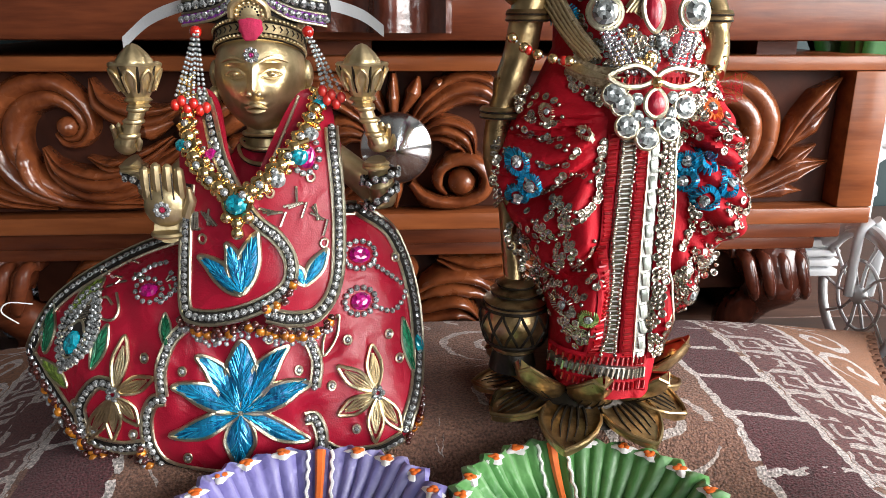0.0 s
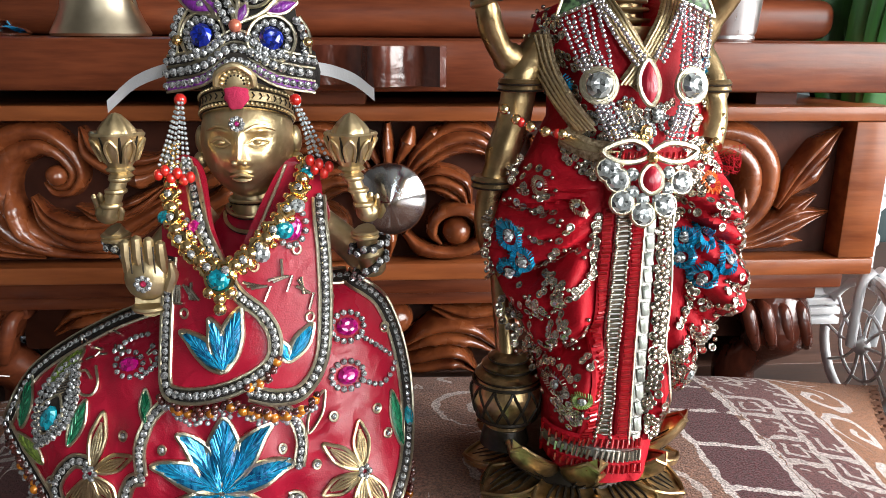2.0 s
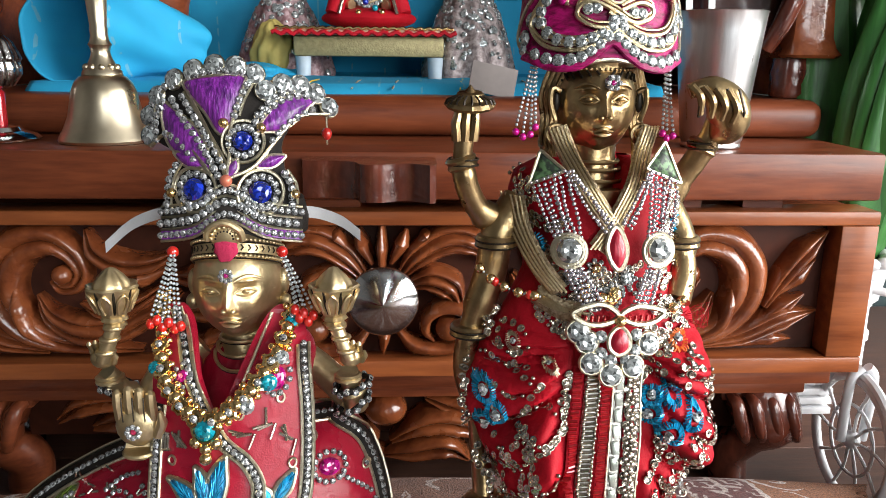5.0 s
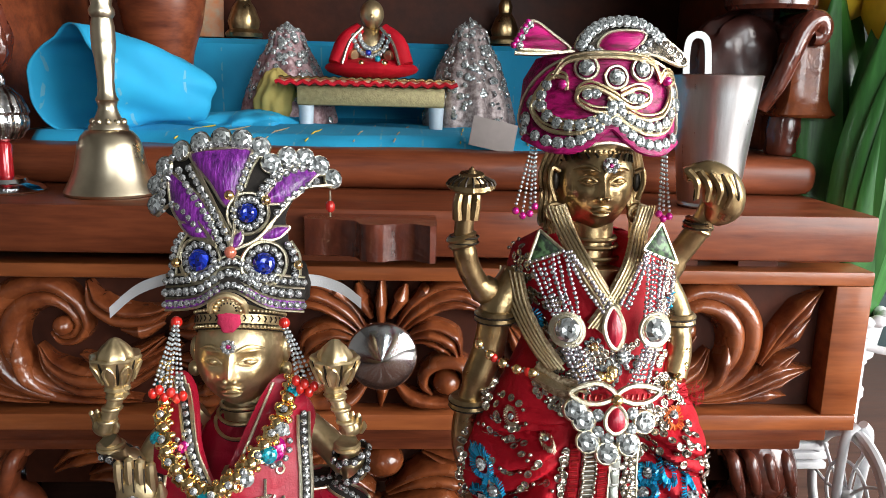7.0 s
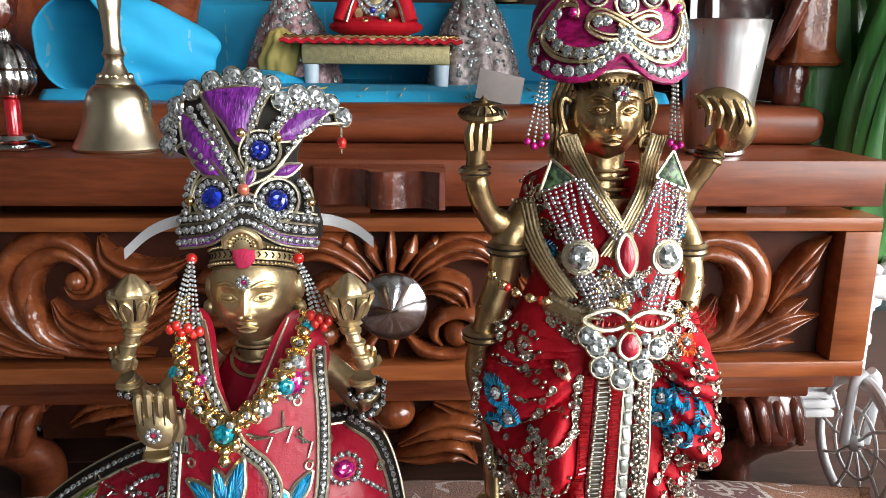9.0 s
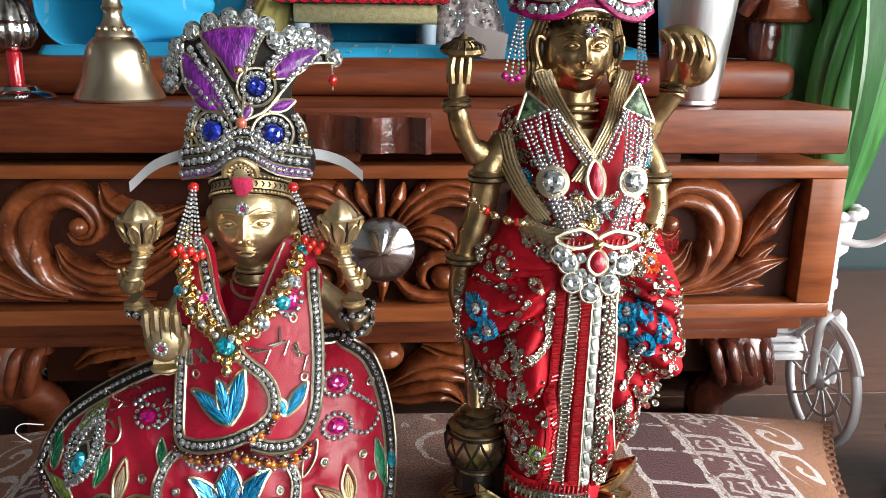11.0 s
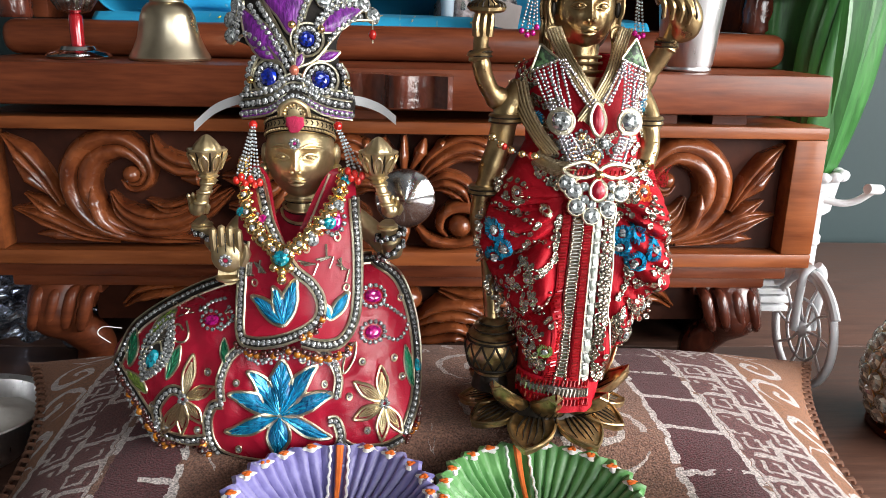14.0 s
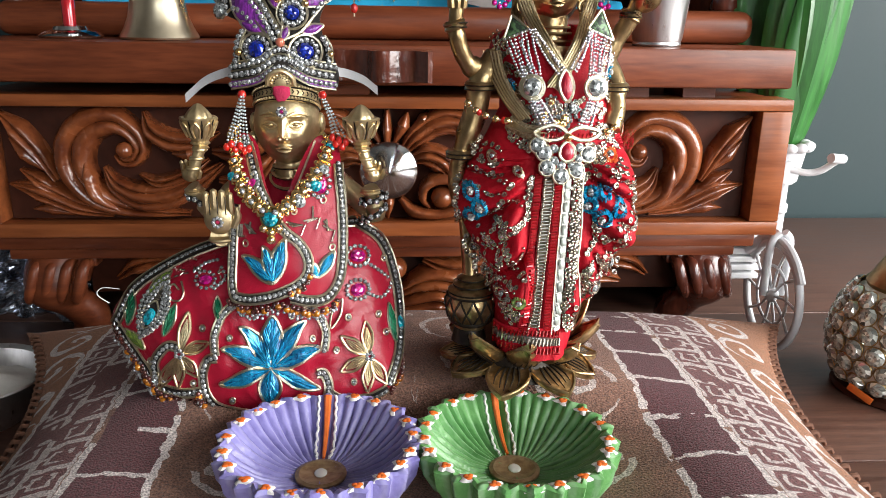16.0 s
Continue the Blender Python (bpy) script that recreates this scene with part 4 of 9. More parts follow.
def head_geo(cx, cy, cz, rx, ry, rz):
    """A smooth cast head with a plain face towards -y."""
    n, m = 128, 110
    V, F = [], []
    bump = lambda x, z, a, b, u, v: math.exp(-((x - a) / u) ** 2 - ((z - b) / v) ** 2)
    for j in range(m + 1):
        p = -math.pi / 2 + math.pi * j / m
        for i in range(n):
            a = 2 * math.pi * i / n
            x, y, z = math.cos(p) * math.cos(a), math.cos(p) * math.sin(a), math.sin(p)
            jaw = 1 - 0.10 * max(0, -z) ** 2
            d = 0.0
            if y < 0:
                X = abs(x)
                d += 0.17 * bump(x, z, 0, -0.20, 0.11, 0.13) + 0.10 * bump(x, z, 0, 0.02, 0.085, 0.20)
                d += 0.06 * bump(X, z, 0.13, -0.25, 0.07, 0.06)
                d -= 0.15 * bump(X, z, 0.36, 0.08, 0.20, 0.10)
                d += 0.13 * bump(X, z, 0.36, 0.06, 0.15, 0.05) - 0.06 * bump(X, z, 0.36, 0.045, 0.17, 0.016)
                d += 0.08 * bump(X, z, 0.38, 0.27 - 0.35 * (X - 0.36) ** 2, 0.20, 0.028)
                d += 0.10 * bump(x, z, 0, -0.45, 0.20, 0.035) + 0.11 * bump(x, z, 0, -0.555, 0.14, 0.045) - 0.10 * bump(x, z, 0, -0.50 + 0.5 * x * x, 0.24, 0.017)
                d += 0.10 * bump(x, z, 0, -0.82, 0.22, 0.13) + 0.05 * bump(X, z, 0.48, -0.25, 0.22, 0.25)
                d *= min(1, -y * 2.2)
            V.append((cx + rx * x * jaw, cy + ry * (y * jaw - d), cz + rz * z))
    for j in range(m):
        for i in range(n):
            k = (i + 1) % n
            F.append((j * n + i, j * n + k, (j + 1) * n + k, (j + 1) * n + i))
    return V, F


def face_lines(cx, cy, cz, rx, ry, rz):
    """Raised brows, lids and lips on a cast head."""
    def at(x, z, out):
        return (cx + rx * x, cy - ry * (math.sqrt(max(0.05, 1 - x * x - z * z)) + out), cz + rz * z)
    g = []
    for s in (-1, 1):
        g.append(tube([at(s * x, 0.24 + 0.10 * math.sin(math.pi * (x - 0.10) / 0.62), 0.045) for x in np.linspace(0.12, 0.70, 10)], [0.0003 + 0.0005 * math.sin(math.pi * (i + 0.6) / 10) for i in range(10)], 6))
        g.append(tube([at(s * x, 0.06 + 0.085 * math.sin(math.pi * (x - 0.16) / 0.44), 0.050) for x in np.linspace(0.16, 0.60, 9)], [0.0002 + 0.0005 * math.sin(math.pi * (i + 0.5) / 9) for i in range(9)], 6))
        g.append(tube([at(s * x, 0.045 - 0.045 * math.sin(math.pi * (x - 0.18) / 0.40), 0.030) for x in np.linspace(0.18, 0.58, 9)], [0.0002 + 0.0003 * math.sin(math.pi * (i + 0.5) / 9) for i in range(9)], 6))
        g.append(ball(at(s * 0.37, 0.075, 0.02), rx * 0.085, ry * 0.05, rz * 0.045, 10, 8))
        g.append(ball(at(s * 0.10, -0.25, 0.13), rx * 0.07, ry * 0.06, rz * 0.05, 10, 8))
    g.append(tube([at(x, -0.455 + 0.03 * math.cos(14 * x) - 0.02 + 0.14 * x * x, 0.085) for x in np.linspace(-0.24, 0.24, 11)], [0.0002 + rx * 0.040 * math.sin(math.pi * (i + 0.4) / 11) for i in range(11)], 6))
    g.append(tube([at(x, -0.565 + 0.55 * x * x, 0.085) for x in np.linspace(-0.20, 0.20, 9)], [0.0002 + rx * 0.050 * math.sin(math.pi * (i + 0.4) / 9) for i in range(9)], 6))
    return g


def hand_geo(c, w, h, y, curl=0.0, lean=0.0):
    """An open hand: a palm, four fingers and a thumb."""
    g = [ball((c[0], y, c[1]), w * 0.5, 0.0035, h * 0.32, 16, 10)]
    for k in range(4):
        x = c[0] + w * (k - 1.5) * 0.25
        top = c[1] + h * (0.62 - 0.05 * abs(k - 1.3))
        g.append(tube([(x, y + 0.0005, c[1] + h * 0.12), (x + lean * 0.5, y - 0.001, c[1] + h * 0.38), (x + lean, y + curl, top), (x + lean, y + curl, top + 0.001)], [w * 0.135, w * 0.13, w * 0.11, w * 0.04], 8))
    g.append(tube([(c[0] + w * 0.45, y, c[1] - h * 0.15), (c[0] + w * 0.62, y - 0.002, c[1] + h * 0.1), (c[0] + w * 0.6, y - 0.003, c[1] + h * 0.28)], [w * 0.14, w * 0.13, w * 0.05], 8))
    return g


def bud_geo(x, y, z):
    """A lotus bud on a short stem: a fluted cup with a pointed heart. Gives the cast metal and the dark grooves in it."""
    prof = ((0.0030, 0.0), (0.0046, 0.0010), (0.0034, 0.0022), (0.0052, 0.0034), (0.0042, 0.0046), (0.0060, 0.0075), (0.0078, 0.0110), (0.0088, 0.0145), (0.0098, 0.0168), (0.0092, 0.0176), (0.0070, 0.0168), (0.0066, 0.0185), (0.0048, 0.0210), (0.0020, 0.0238), (0.0, 0.0246))
    light = [lathe(prof, 48, (x, y, z), 0.055, 8)]
    dark = []
    for k in range(8):
        a = 2 * math.pi * (k + 0.5) / 8
        dark.append(tube([(x + r * math.cos(a), y + r * math.sin(a), z + h) for r, h in ((0.0052, 0.0065), (0.0072, 0.0106), (0.0082, 0.0140), (0.0092, 0.0164))], [0.0004, 0.0006, 0.0006, 0.0003], 5))
        b = 2 * math.pi * k / 8
        light.append(tube(spline([(x + r * math.cos(b + w), y + r * math.sin(b + w), z + h) for r, h, w in ((0.0064, 0.0070, -0.20), (0.0086, 0.0120, -0.24), (0.0098, 0.0150, 0.0), (0.0086, 0.0120, 0.24), (0.0064, 0.0070, 0.20))], 4), 0.0006, 6))
    return light, dark


def bead_ring(c, rx, ry, z, r, n):
    return [ball((c[0] + rx * math.cos(2 * math.pi * k / n), c[1] + ry * math.sin(2 * math.pi * k / n), z), r, n=7, m=5) for k in range(n)]


def cast(name, light, dark, bright, label, aged=()):
    """One statue as one mesh: bright metal, blackened metal in its grooves, and aged metal on the parts that nobody rubs."""
    count = [sum(len(f) for _, f in q) for q in (light, dark, aged)]
    ob = solo(name, join(*light, *dark, *aged), bright, label, "statue")
    ob.data.materials.append(PATINA)
    ob.data.materials.append(AGED)
    ob.data.polygons.foreach_set("material_index", [0] * count[0] + [1] * count[1] + [2] * count[2])
    return ob


seat, seat_dark = [], []
seat.append(head_geo(SX, 0.337, 0.2240, 0.0186, 0.0208, 0.0232))
seat += face_lines(SX, 0.337, 0.2240, 0.0186, 0.0208, 0.0232)
band = Matrix.Translation((SX, 0.3375, 0.2318)) @ Matrix.Rotation(radians(-21), 4, "X") @ Matrix.Diagonal((1, 1.12, 1, 1))
round_row = lambda r, z, w: moved(tube([(r * math.cos(a), r * math.sin(a), z) for a in np.linspace(0, 2 * math.pi, 49)[:-1]], w, 5, True), band)
seat.append(moved(lathe(((0.0160, 0), (0.0182, 0.0006), (0.0178, 0.0020), (0.0186, 0.0026), (0.0180, 0.0072), (0.0186, 0.0078), (0.0176, 0.0090), (0.0140, 0.0150)), 64), band))
for z, r in ((0.0014, 0.0184), (0.0078, 0.0187)):
    seat += [moved(g, band) for g in bead_ring((0, 0), r, r, z, 0.00075, 64)]
for z, r in ((0.0023, 0.0182), (0.0068, 0.0184), (0.0003, 0.0180)):
    seat_dark.append(round_row(r, z, 0.0004))
for k in range(40):
    a = 2 * math.pi * k / 40
    seat_dark.append(moved(tube([(0.0186 * math.cos(a + q), 0.0186 * math.sin(a + q), 0.0046 + h) for q, h in ((-0.03, -0.0012), (0.02, 0.0), (-0.03, 0.0012))], 0.00028, 4), band))
seat.append(tube(spline([(SX - 0.007, 0.3165, 0.247), (SX - 0.006, 0.3150, 0.2515), (SX, 0.3145, 0.2545), (SX + 0.006, 0.3150, 0.2515), (SX + 0.007, 0.3165, 0.247)], 5), 0.0014, 8))
seat.append(ball((SX, 0.3175, 0.2490), 0.0068, 0.0022, 0.0052, 20, 12))
for k in range(9):
    a = math.pi * k / 8
    seat.append(ball((SX + 0.0050 * math.cos(a), 0.3155, 0.2478 + 0.0045 * math.sin(a)), 0.0009, n=8, m=6))
    seat_dark.append(ball((SX + 0.0034 * math.cos(a), 0.3157, 0.2478 + 0.0030 * math.sin(a)), 0.0005, n=6, m=5))
seat.append(ball((SX, 0.343, 0.243), 0.0185, 0.018, 0.014))
for s in (-1, 1):
    seat.append(ball((SX + s * 0.0186, 0.338, 0.2240), 0.0028, 0.004, 0.006))
    seat.append(ball((SX + s * 0.0192, 0.336, 0.2160), 0.003, 0.003, 0.0035))
seat.append(lathe(((0.0105, 0.0), (0.0084, 0.008), (0.0082, 0.013), (0.0090, 0.022)), 24, (SX, 0.342, 0.193)))
for k, (r, z) in enumerate(((0.0088, 0.2000), (0.0096, 0.1975), (0.0104, 0.1950))):
    ring = [(SX + r * math.cos(a), 0.3365 + r * math.sin(a) * 0.9 - 0.002 * k, z - 0.003 * k * max(0, -math.sin(a))) for a in np.linspace(0, 2 * math.pi, 33)[:-1]]
    seat.append(tube(ring, 0.0008, 6, True))
    seat_dark.append(tube([(p[0], p[1] + 0.0006, p[2] - 0.0010) for p in ring], 0.0006, 5, True))
seat.append(ball((SX, 0.344, 0.158), 0.026, 0.020, 0.036, 24, 16))
seat.append(ball((SX - 0.004, 0.342, 0.112), 0.060, 0.030, 0.030, 24, 16))
seat.append(tube(spline([(-0.070, 0.340, 0.196), (-0.085, 0.334, 0.184), (-0.092, 0.326, 0.174), (-0.098, 0.320, 0.183), (-0.1025, 0.316, 0.192)], 6), [0.0065] * 12 + [0.0058] * 6 + [0.0042] * 7, 12))
seat.append(tube(spline([(-0.034, 0.340, 0.196), (-0.016, 0.334, 0.184), (-0.003, 0.326, 0.174), (-0.004, 0.321, 0.183), (-0.005, 0.318, 0.191)], 6), [0.0065] * 12 + [0.0058] * 6 + [0.0042] * 7, 12))
for x, z in ((-0.1015, 0.1905), (-0.005, 0.1905)):
    seat.append(lathe(((0.0052, 0), (0.0058, 0.0008), (0.0052, 0.0016), (0.0058, 0.0024), (0.005, 0.0032)), 18, (x, 0.317, z - 0.003)))
seat += hand_geo((-0.1025, 0.199), 0.0095, 0.013, 0.314, -0.003)
seat += hand_geo((-0.0035, 0.199), 0.0095, 0.013, 0.314, -0.004)
for x0, x1 in ((-0.1015, -0.0955), (-0.0035, -0.0095)):
    seat.append(tube([(x0, 0.311, 0.199), ((x0 + x1) / 2, 0.311, 0.206), (x1, 0.312, 0.2145)], [0.0026, 0.0030, 0.0030], 10))
    light, dark = bud_geo(x1, 0.312, 0.2130)
    seat += light
    seat_dark += dark
    for q in (0.25, 0.6, 0.9):
        c = Vector((x0, 0.311, 0.199)).lerp(Vector((x1, 0.312, 0.2145)), q)
        seat.append(lathe(((0.0030, -0.0012), (0.0040, -0.0006), (0.0042, 0.0), (0.0040, 0.0006), (0.0030, 0.0012)), 16, tuple(c)))
seat.append(tube(spline([(-0.075, 0.338, 0.190), (-0.084, 0.326, 0.172), (-0.086, 0.312, 0.166), (-0.0845, 0.298, 0.169)], 6), 0.006, 12))
seat += hand_geo((-0.0845, 0.1785), 0.0165, 0.026, 0.2955, -0.001)
seat.append(lathe(((0.0062, 0), (0.0068, 0.0009), (0.0062, 0.0018)), 18, (-0.0845, 0.2965, 0.1665)))
for k in range(3):
    x = -0.0845 + 0.0165 * (k - 1.0) * 0.25
    seat_dark.append(tube([(x, 0.2925, 0.1815), (x, 0.2920, 0.1865), (x, 0.2925, 0.1915)], 0.0003, 4))
cast("seated_statue", seat, seat_dark, BRASS, "seated four-armed brass statue in a red dress")

# red marks on the face and the palm
mark = thing("forehead_mark", (SX, 0.316, 0.243), "dried red powder mark and stone on the statue's forehead", "powder mark")
V, F = ball((0, 0, 0), 1, n=36, m=18)
part("powder", ([(SX + 0.0046 * x * (1 + 0.22 * noise.noise(Vector((x, 0, z)) * 2.5)), 0.3168 + 0.0014 * y + 6 * (0.0046 * x) ** 2, 0.2440 + 0.0060 * z * (1 + 0.20 * noise.noise(Vector((z, 3, x)) * 2.5))) for x, y, z in V], F), RED_PASTE, mark)
gem(lambda x, z: 0.3148, SX, 0.2330, 0.0010, PINK_GEM, mark, 8, 0.0011, off=0.0)
palm_mark = thing("palm_mark", (-0.0848, 0.292, 0.178), "red dot with a ring of tiny stones on the palm", "jewel")
gem(lambda x, z: 0.2918, -0.0848, 0.1778, 0.0012, RED_PASTE, palm_mark, 8, 0.0011, off=0.0)

# the dress: skirt
dress = thing("embroidered_dress", (-0.06, 0.31, 0.08), "red satin dress with blue lotus embroidery and rhinestone borders", "dress")
SC = (-0.062, 0.122)
HEM = [(-0.141, 0.123), (-0.130, 0.142), (-0.104, 0.158), (-0.078, 0.167), (-0.045, 0.174), (-0.011, 0.176), (0.003, 0.165), (0.011, 0.140), (0.012, 0.110), (0.006, 0.090), (-0.018, 0.082), (-0.061, 0.076), (-0.092, 0.083), (-0.122, 0.096)]
hem_curve = spline(HEM, 8, True)
hem_angle = [math.atan2(p[1] - SC[1], p[0] - SC[0]) for p in hem_curve]
hem_order = sorted(range(len(hem_curve)), key=lambda i: hem_angle[i])
hem_a = [hem_angle[i] for i in hem_order]
hem_r = [math.hypot(hem_curve[i][0] - SC[0], hem_curve[i][1] - SC[1]) for i in hem_order]


def skirt_y(x, z):
    a, r = math.atan2(z - SC[1], x - SC[0]), math.hypot(x - SC[0], z - SC[1])
    q = min(1.0, r / np.interp(a, hem_a, hem_r, period=2 * math.pi))
    back = 0.010 + 0.030 * smooth((z - 0.078) / 0.05) 
    return plane_s(z) + 0.000 + back * (1 - math.sqrt(max(0, 1 - q ** 2.8))) + (0.0009 * math.sin(180 * x + 60 * z) + 0.0008 * math.sin(90 * x - 210 * z) + 0.0006 * math.sin(420 * x + 90 * z) + 0.0005 * math.sin(310 * z - 260 * x)) * (1 - q * q)


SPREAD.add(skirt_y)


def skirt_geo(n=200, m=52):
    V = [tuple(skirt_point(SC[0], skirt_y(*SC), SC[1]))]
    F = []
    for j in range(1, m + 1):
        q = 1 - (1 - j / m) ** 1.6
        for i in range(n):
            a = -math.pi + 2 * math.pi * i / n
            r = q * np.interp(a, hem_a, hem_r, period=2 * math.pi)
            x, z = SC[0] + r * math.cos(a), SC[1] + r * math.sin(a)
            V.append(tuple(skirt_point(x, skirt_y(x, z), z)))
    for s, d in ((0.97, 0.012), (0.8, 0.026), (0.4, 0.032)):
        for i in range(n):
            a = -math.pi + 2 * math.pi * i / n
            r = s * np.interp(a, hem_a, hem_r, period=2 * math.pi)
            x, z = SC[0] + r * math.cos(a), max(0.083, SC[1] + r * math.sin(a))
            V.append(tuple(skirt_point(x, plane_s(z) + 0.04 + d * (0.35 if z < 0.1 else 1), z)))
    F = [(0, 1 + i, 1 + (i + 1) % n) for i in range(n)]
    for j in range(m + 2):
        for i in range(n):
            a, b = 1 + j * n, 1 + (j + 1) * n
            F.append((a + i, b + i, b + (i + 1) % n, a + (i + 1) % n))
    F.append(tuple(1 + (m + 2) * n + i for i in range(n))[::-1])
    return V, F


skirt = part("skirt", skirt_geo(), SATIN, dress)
part("inner_collar", moved(lathe(((0.0095, 0.0045), (0.0110, 0.0050), (0.0160, -0.002), (0.0225, -0.014), (0.0280, -0.034), (0.0260, -0.036), (0.0150, -0.004)), 40, (0, 0, 0), 0.03, 9), Matrix.Translation((SX, 0.343, 0.192)) @ Matrix.Diagonal((1, 0.72, 1, 1))), SATIN, dress)
# the border all round, a little inside the hem
inner = [tuple(np.array(SC) + 0.975 * (np.array(p) - np.array(SC))) for p in HEM]
braid(skirt_y, inner[:6], dress)
braid(skirt_y, inner[5:10], dress)
braid(skirt_y, [inner[0], inner[13], (-0.1185, 0.098), (-0.117, 0.0925), (-0.105, 0.089), (-0.093, 0.090)], dress)
braid(skirt_y, [(-0.087, 0.107), (-0.0915, 0.1055), (-0.094, 0.098), (-0.092, 0.088), (-0.084, 0.081), (-0.062, 0.0775), (-0.040, 0.0805), (-0.030, 0.084), (-0.0275, 0.091), (-0.030, 0.098), (-0.034, 0.098)], dress)
braid(skirt_y, [(-0.0275, 0.088), (-0.020, 0.0845), (-0.006, 0.085), (0.004, 0.089)], dress)
braid(skirt_y, [(-0.117, 0.0945), (-0.119, 0.104), (-0.113, 0.1125), (-0.106, 0.112)], dress)
# the arch round the large lotus
braid(skirt_y, [(-0.0875, 0.108), (-0.088, 0.118), (-0.084, 0.128), (-0.077, 0.1345)], dress, w=0.0017)
braid(skirt_y, [(-0.030, 0.110), (-0.029, 0.119), (-0.033, 0.128), (-0.040, 0.134)], dress, w=0.0017)


def floss(f, base, tip, w, parent, mat, lean=0.0, h=0.0012, n=46):
    """Satin stitches of loose silk over a padded petal: short slanting strands from its middle to its edge."""
    b, t = np.array(base, float), np.array(tip, float)
    d = t - b
    s = np.array((-d[1], d[0])) / np.linalg.norm(d)
    g = []
    for k in range(n):
        u = 0.12 + 0.74 * vary(k, 1.7 + w * 900)
        side = 1 if k % 2 else -1
        wide = np.interp(u, (0, 0.25, 0.55, 0.82, 1), (0, 0.75, 1, 0.55, 0)) * w * 0.85
        a = b + d * max(0.04, u - 0.16) + s * (lean * u + side * wide * 0.25 * vary(k, 2.3))
        e = b + d * min(0.97, u + 0.12) + s * (lean * u + side * wide * (0.35 + 0.6 * vary(k, 3.1)))
        m = (a + e) / 2
        rise = lambda p, q: on(f, p[0], p[1], 0.0003 + h * q)
        g.append(tube([rise(a, 0.95), rise(m, 1.05), rise(e, 0.45)], 0.00026, 4))
    return part("floss", join(*g), mat, parent)


def lotus(f, c, petals, parent):
    ob = None
    for tip, w, lean in petals:
        ob = patch(f, petal(c, tip, w, lean), parent, BLUE_THREAD, "lotus_petal", 0.0016, r=0.0010)
        floss(f, c, tip, w, ob, BLUE_FIBRE, lean, 0.0014)


lotus(skirt_y, (-0.058, 0.1015), (((-0.084, 0.1115), 0.0042, -0.0012), ((-0.0315, 0.111), 0.0042, 0.0012), ((-0.085, 0.0935), 0.0036, 0.001), ((-0.0325, 0.0905), 0.0036, -0.001), ((-0.0745, 0.1225), 0.0042, -0.0015), ((-0.040, 0.125), 0.0042, 0.0015), ((-0.0575, 0.1285), 0.0062, 0), ((-0.0595, 0.0815), 0.0058, 0)), dress)


def wire_flower(f, c, tips, w, parent):
    """A flower of looped gold wire, each petal filled with bent strands."""
    for tip in tips:
        b, t = np.array(c, float), np.array(tip, float)
        o = petal(b + 0.12 * (t - b), t, w)
        p = wire(f, o, parent, 0.0008, closed=True, off=0.0008, name="wire_petal", mat=FLOWER_GOLD)
        for k in (-0.55, -0.2, 0.15, 0.5):
            d = t - b
            s = np.array((-d[1], d[0])) / np.linalg.norm(d)
            wire(f, [b + 0.18 * d + s * w * k * 0.6, b + 0.5 * d + s * w * k, b + (0.86 - 0.2 * abs(k)) * d + s * w * k * 0.35], p, 0.0005, 5, off=0.0006, mat=FLOWER_GOLD)
    for k in range(5):
        a = k * 1.256
        piece("bead", STONES[0.0013], facing(on(f, c[0] + 0.0018 * math.cos(a), c[1] + 0.0018 * math.sin(a), 0.001), normal_at(f, *c)), parent)


wire_flower(skirt_y, (-0.106, 0.109), ((-0.1015, 0.130), (-0.091, 0.115), (-0.097, 0.0975), (-0.1165, 0.0915), (-0.1065, 0.092)), 0.0028, dress)
wire_flower(skirt_y, (-0.006, 0.106), ((-0.008, 0.124), (-0.021, 0.117), (-0.021, 0.099), (-0.007, 0.0885), (0.003, 0.092)), 0.0029, dress)
# the paisley with a turquoise drop
patch(skirt_y, petal((-0.126, 0.117), (-0.112, 0.147), 0.0068), dress, BLACK_CORD, "paisley", 0.0006)
stone_row(skirt_y, petal((-0.126, 0.117), (-0.112, 0.147), 0.0066)[:5], dress, 0.0013)
stone_row(skirt_y, petal((-0.126, 0.117), (-0.112, 0.147), 0.0066)[4:] + [np.array((-0.126, 0.117))], dress, 0.0013)
for q in (0.46, 0.72):
    o = petal((-0.1245, 0.1195), (-0.1135, 0.1440), 0.0066 * q)
    stone_row(skirt_y, o, dress, 0.0011, closed=True)
for k in range(12):
    t = k / 11
    x, z = -0.1185 + 0.0065 * t, 0.134 + 0.011 * t
    wire(skirt_y, [(x - 0.002, z), (x + 0.0018, z + 0.0012)], dress, 0.0005, 2, name="bugle_bead", mat=SILVER_SEQUIN)
gem(skirt_y, -0.1212, 0.1275, 0.0034, TEAL_GEM, dress, 0, long=1.5, spin=1.2, off=0.001)
wire(skirt_y, petal((-0.124, 0.122), (-0.118, 0.135), 0.0042), dress, closed=True, off=0.001)
for tip, base, mat in (((-0.130, 0.140), (-0.1325, 0.123), GREEN_THREAD), ((-0.108, 0.134), (-0.1145, 0.118), GREEN_THREAD), ((-0.110, 0.150), (-0.1225, 0.138), OLIVE_THREAD), ((-0.134, 0.121), (-0.124, 0.111), OLIVE_THREAD)):
    ob = patch(skirt_y, petal(base, tip, 0.0027), dress, mat, "leaf_patch", 0.001, r=0.0006)
    floss(skirt_y, base, tip, 0.0027, ob, GREEN_FIBRE if mat is GREEN_THREAD else OLIVE_FIBRE, 0, 0.001, 24)
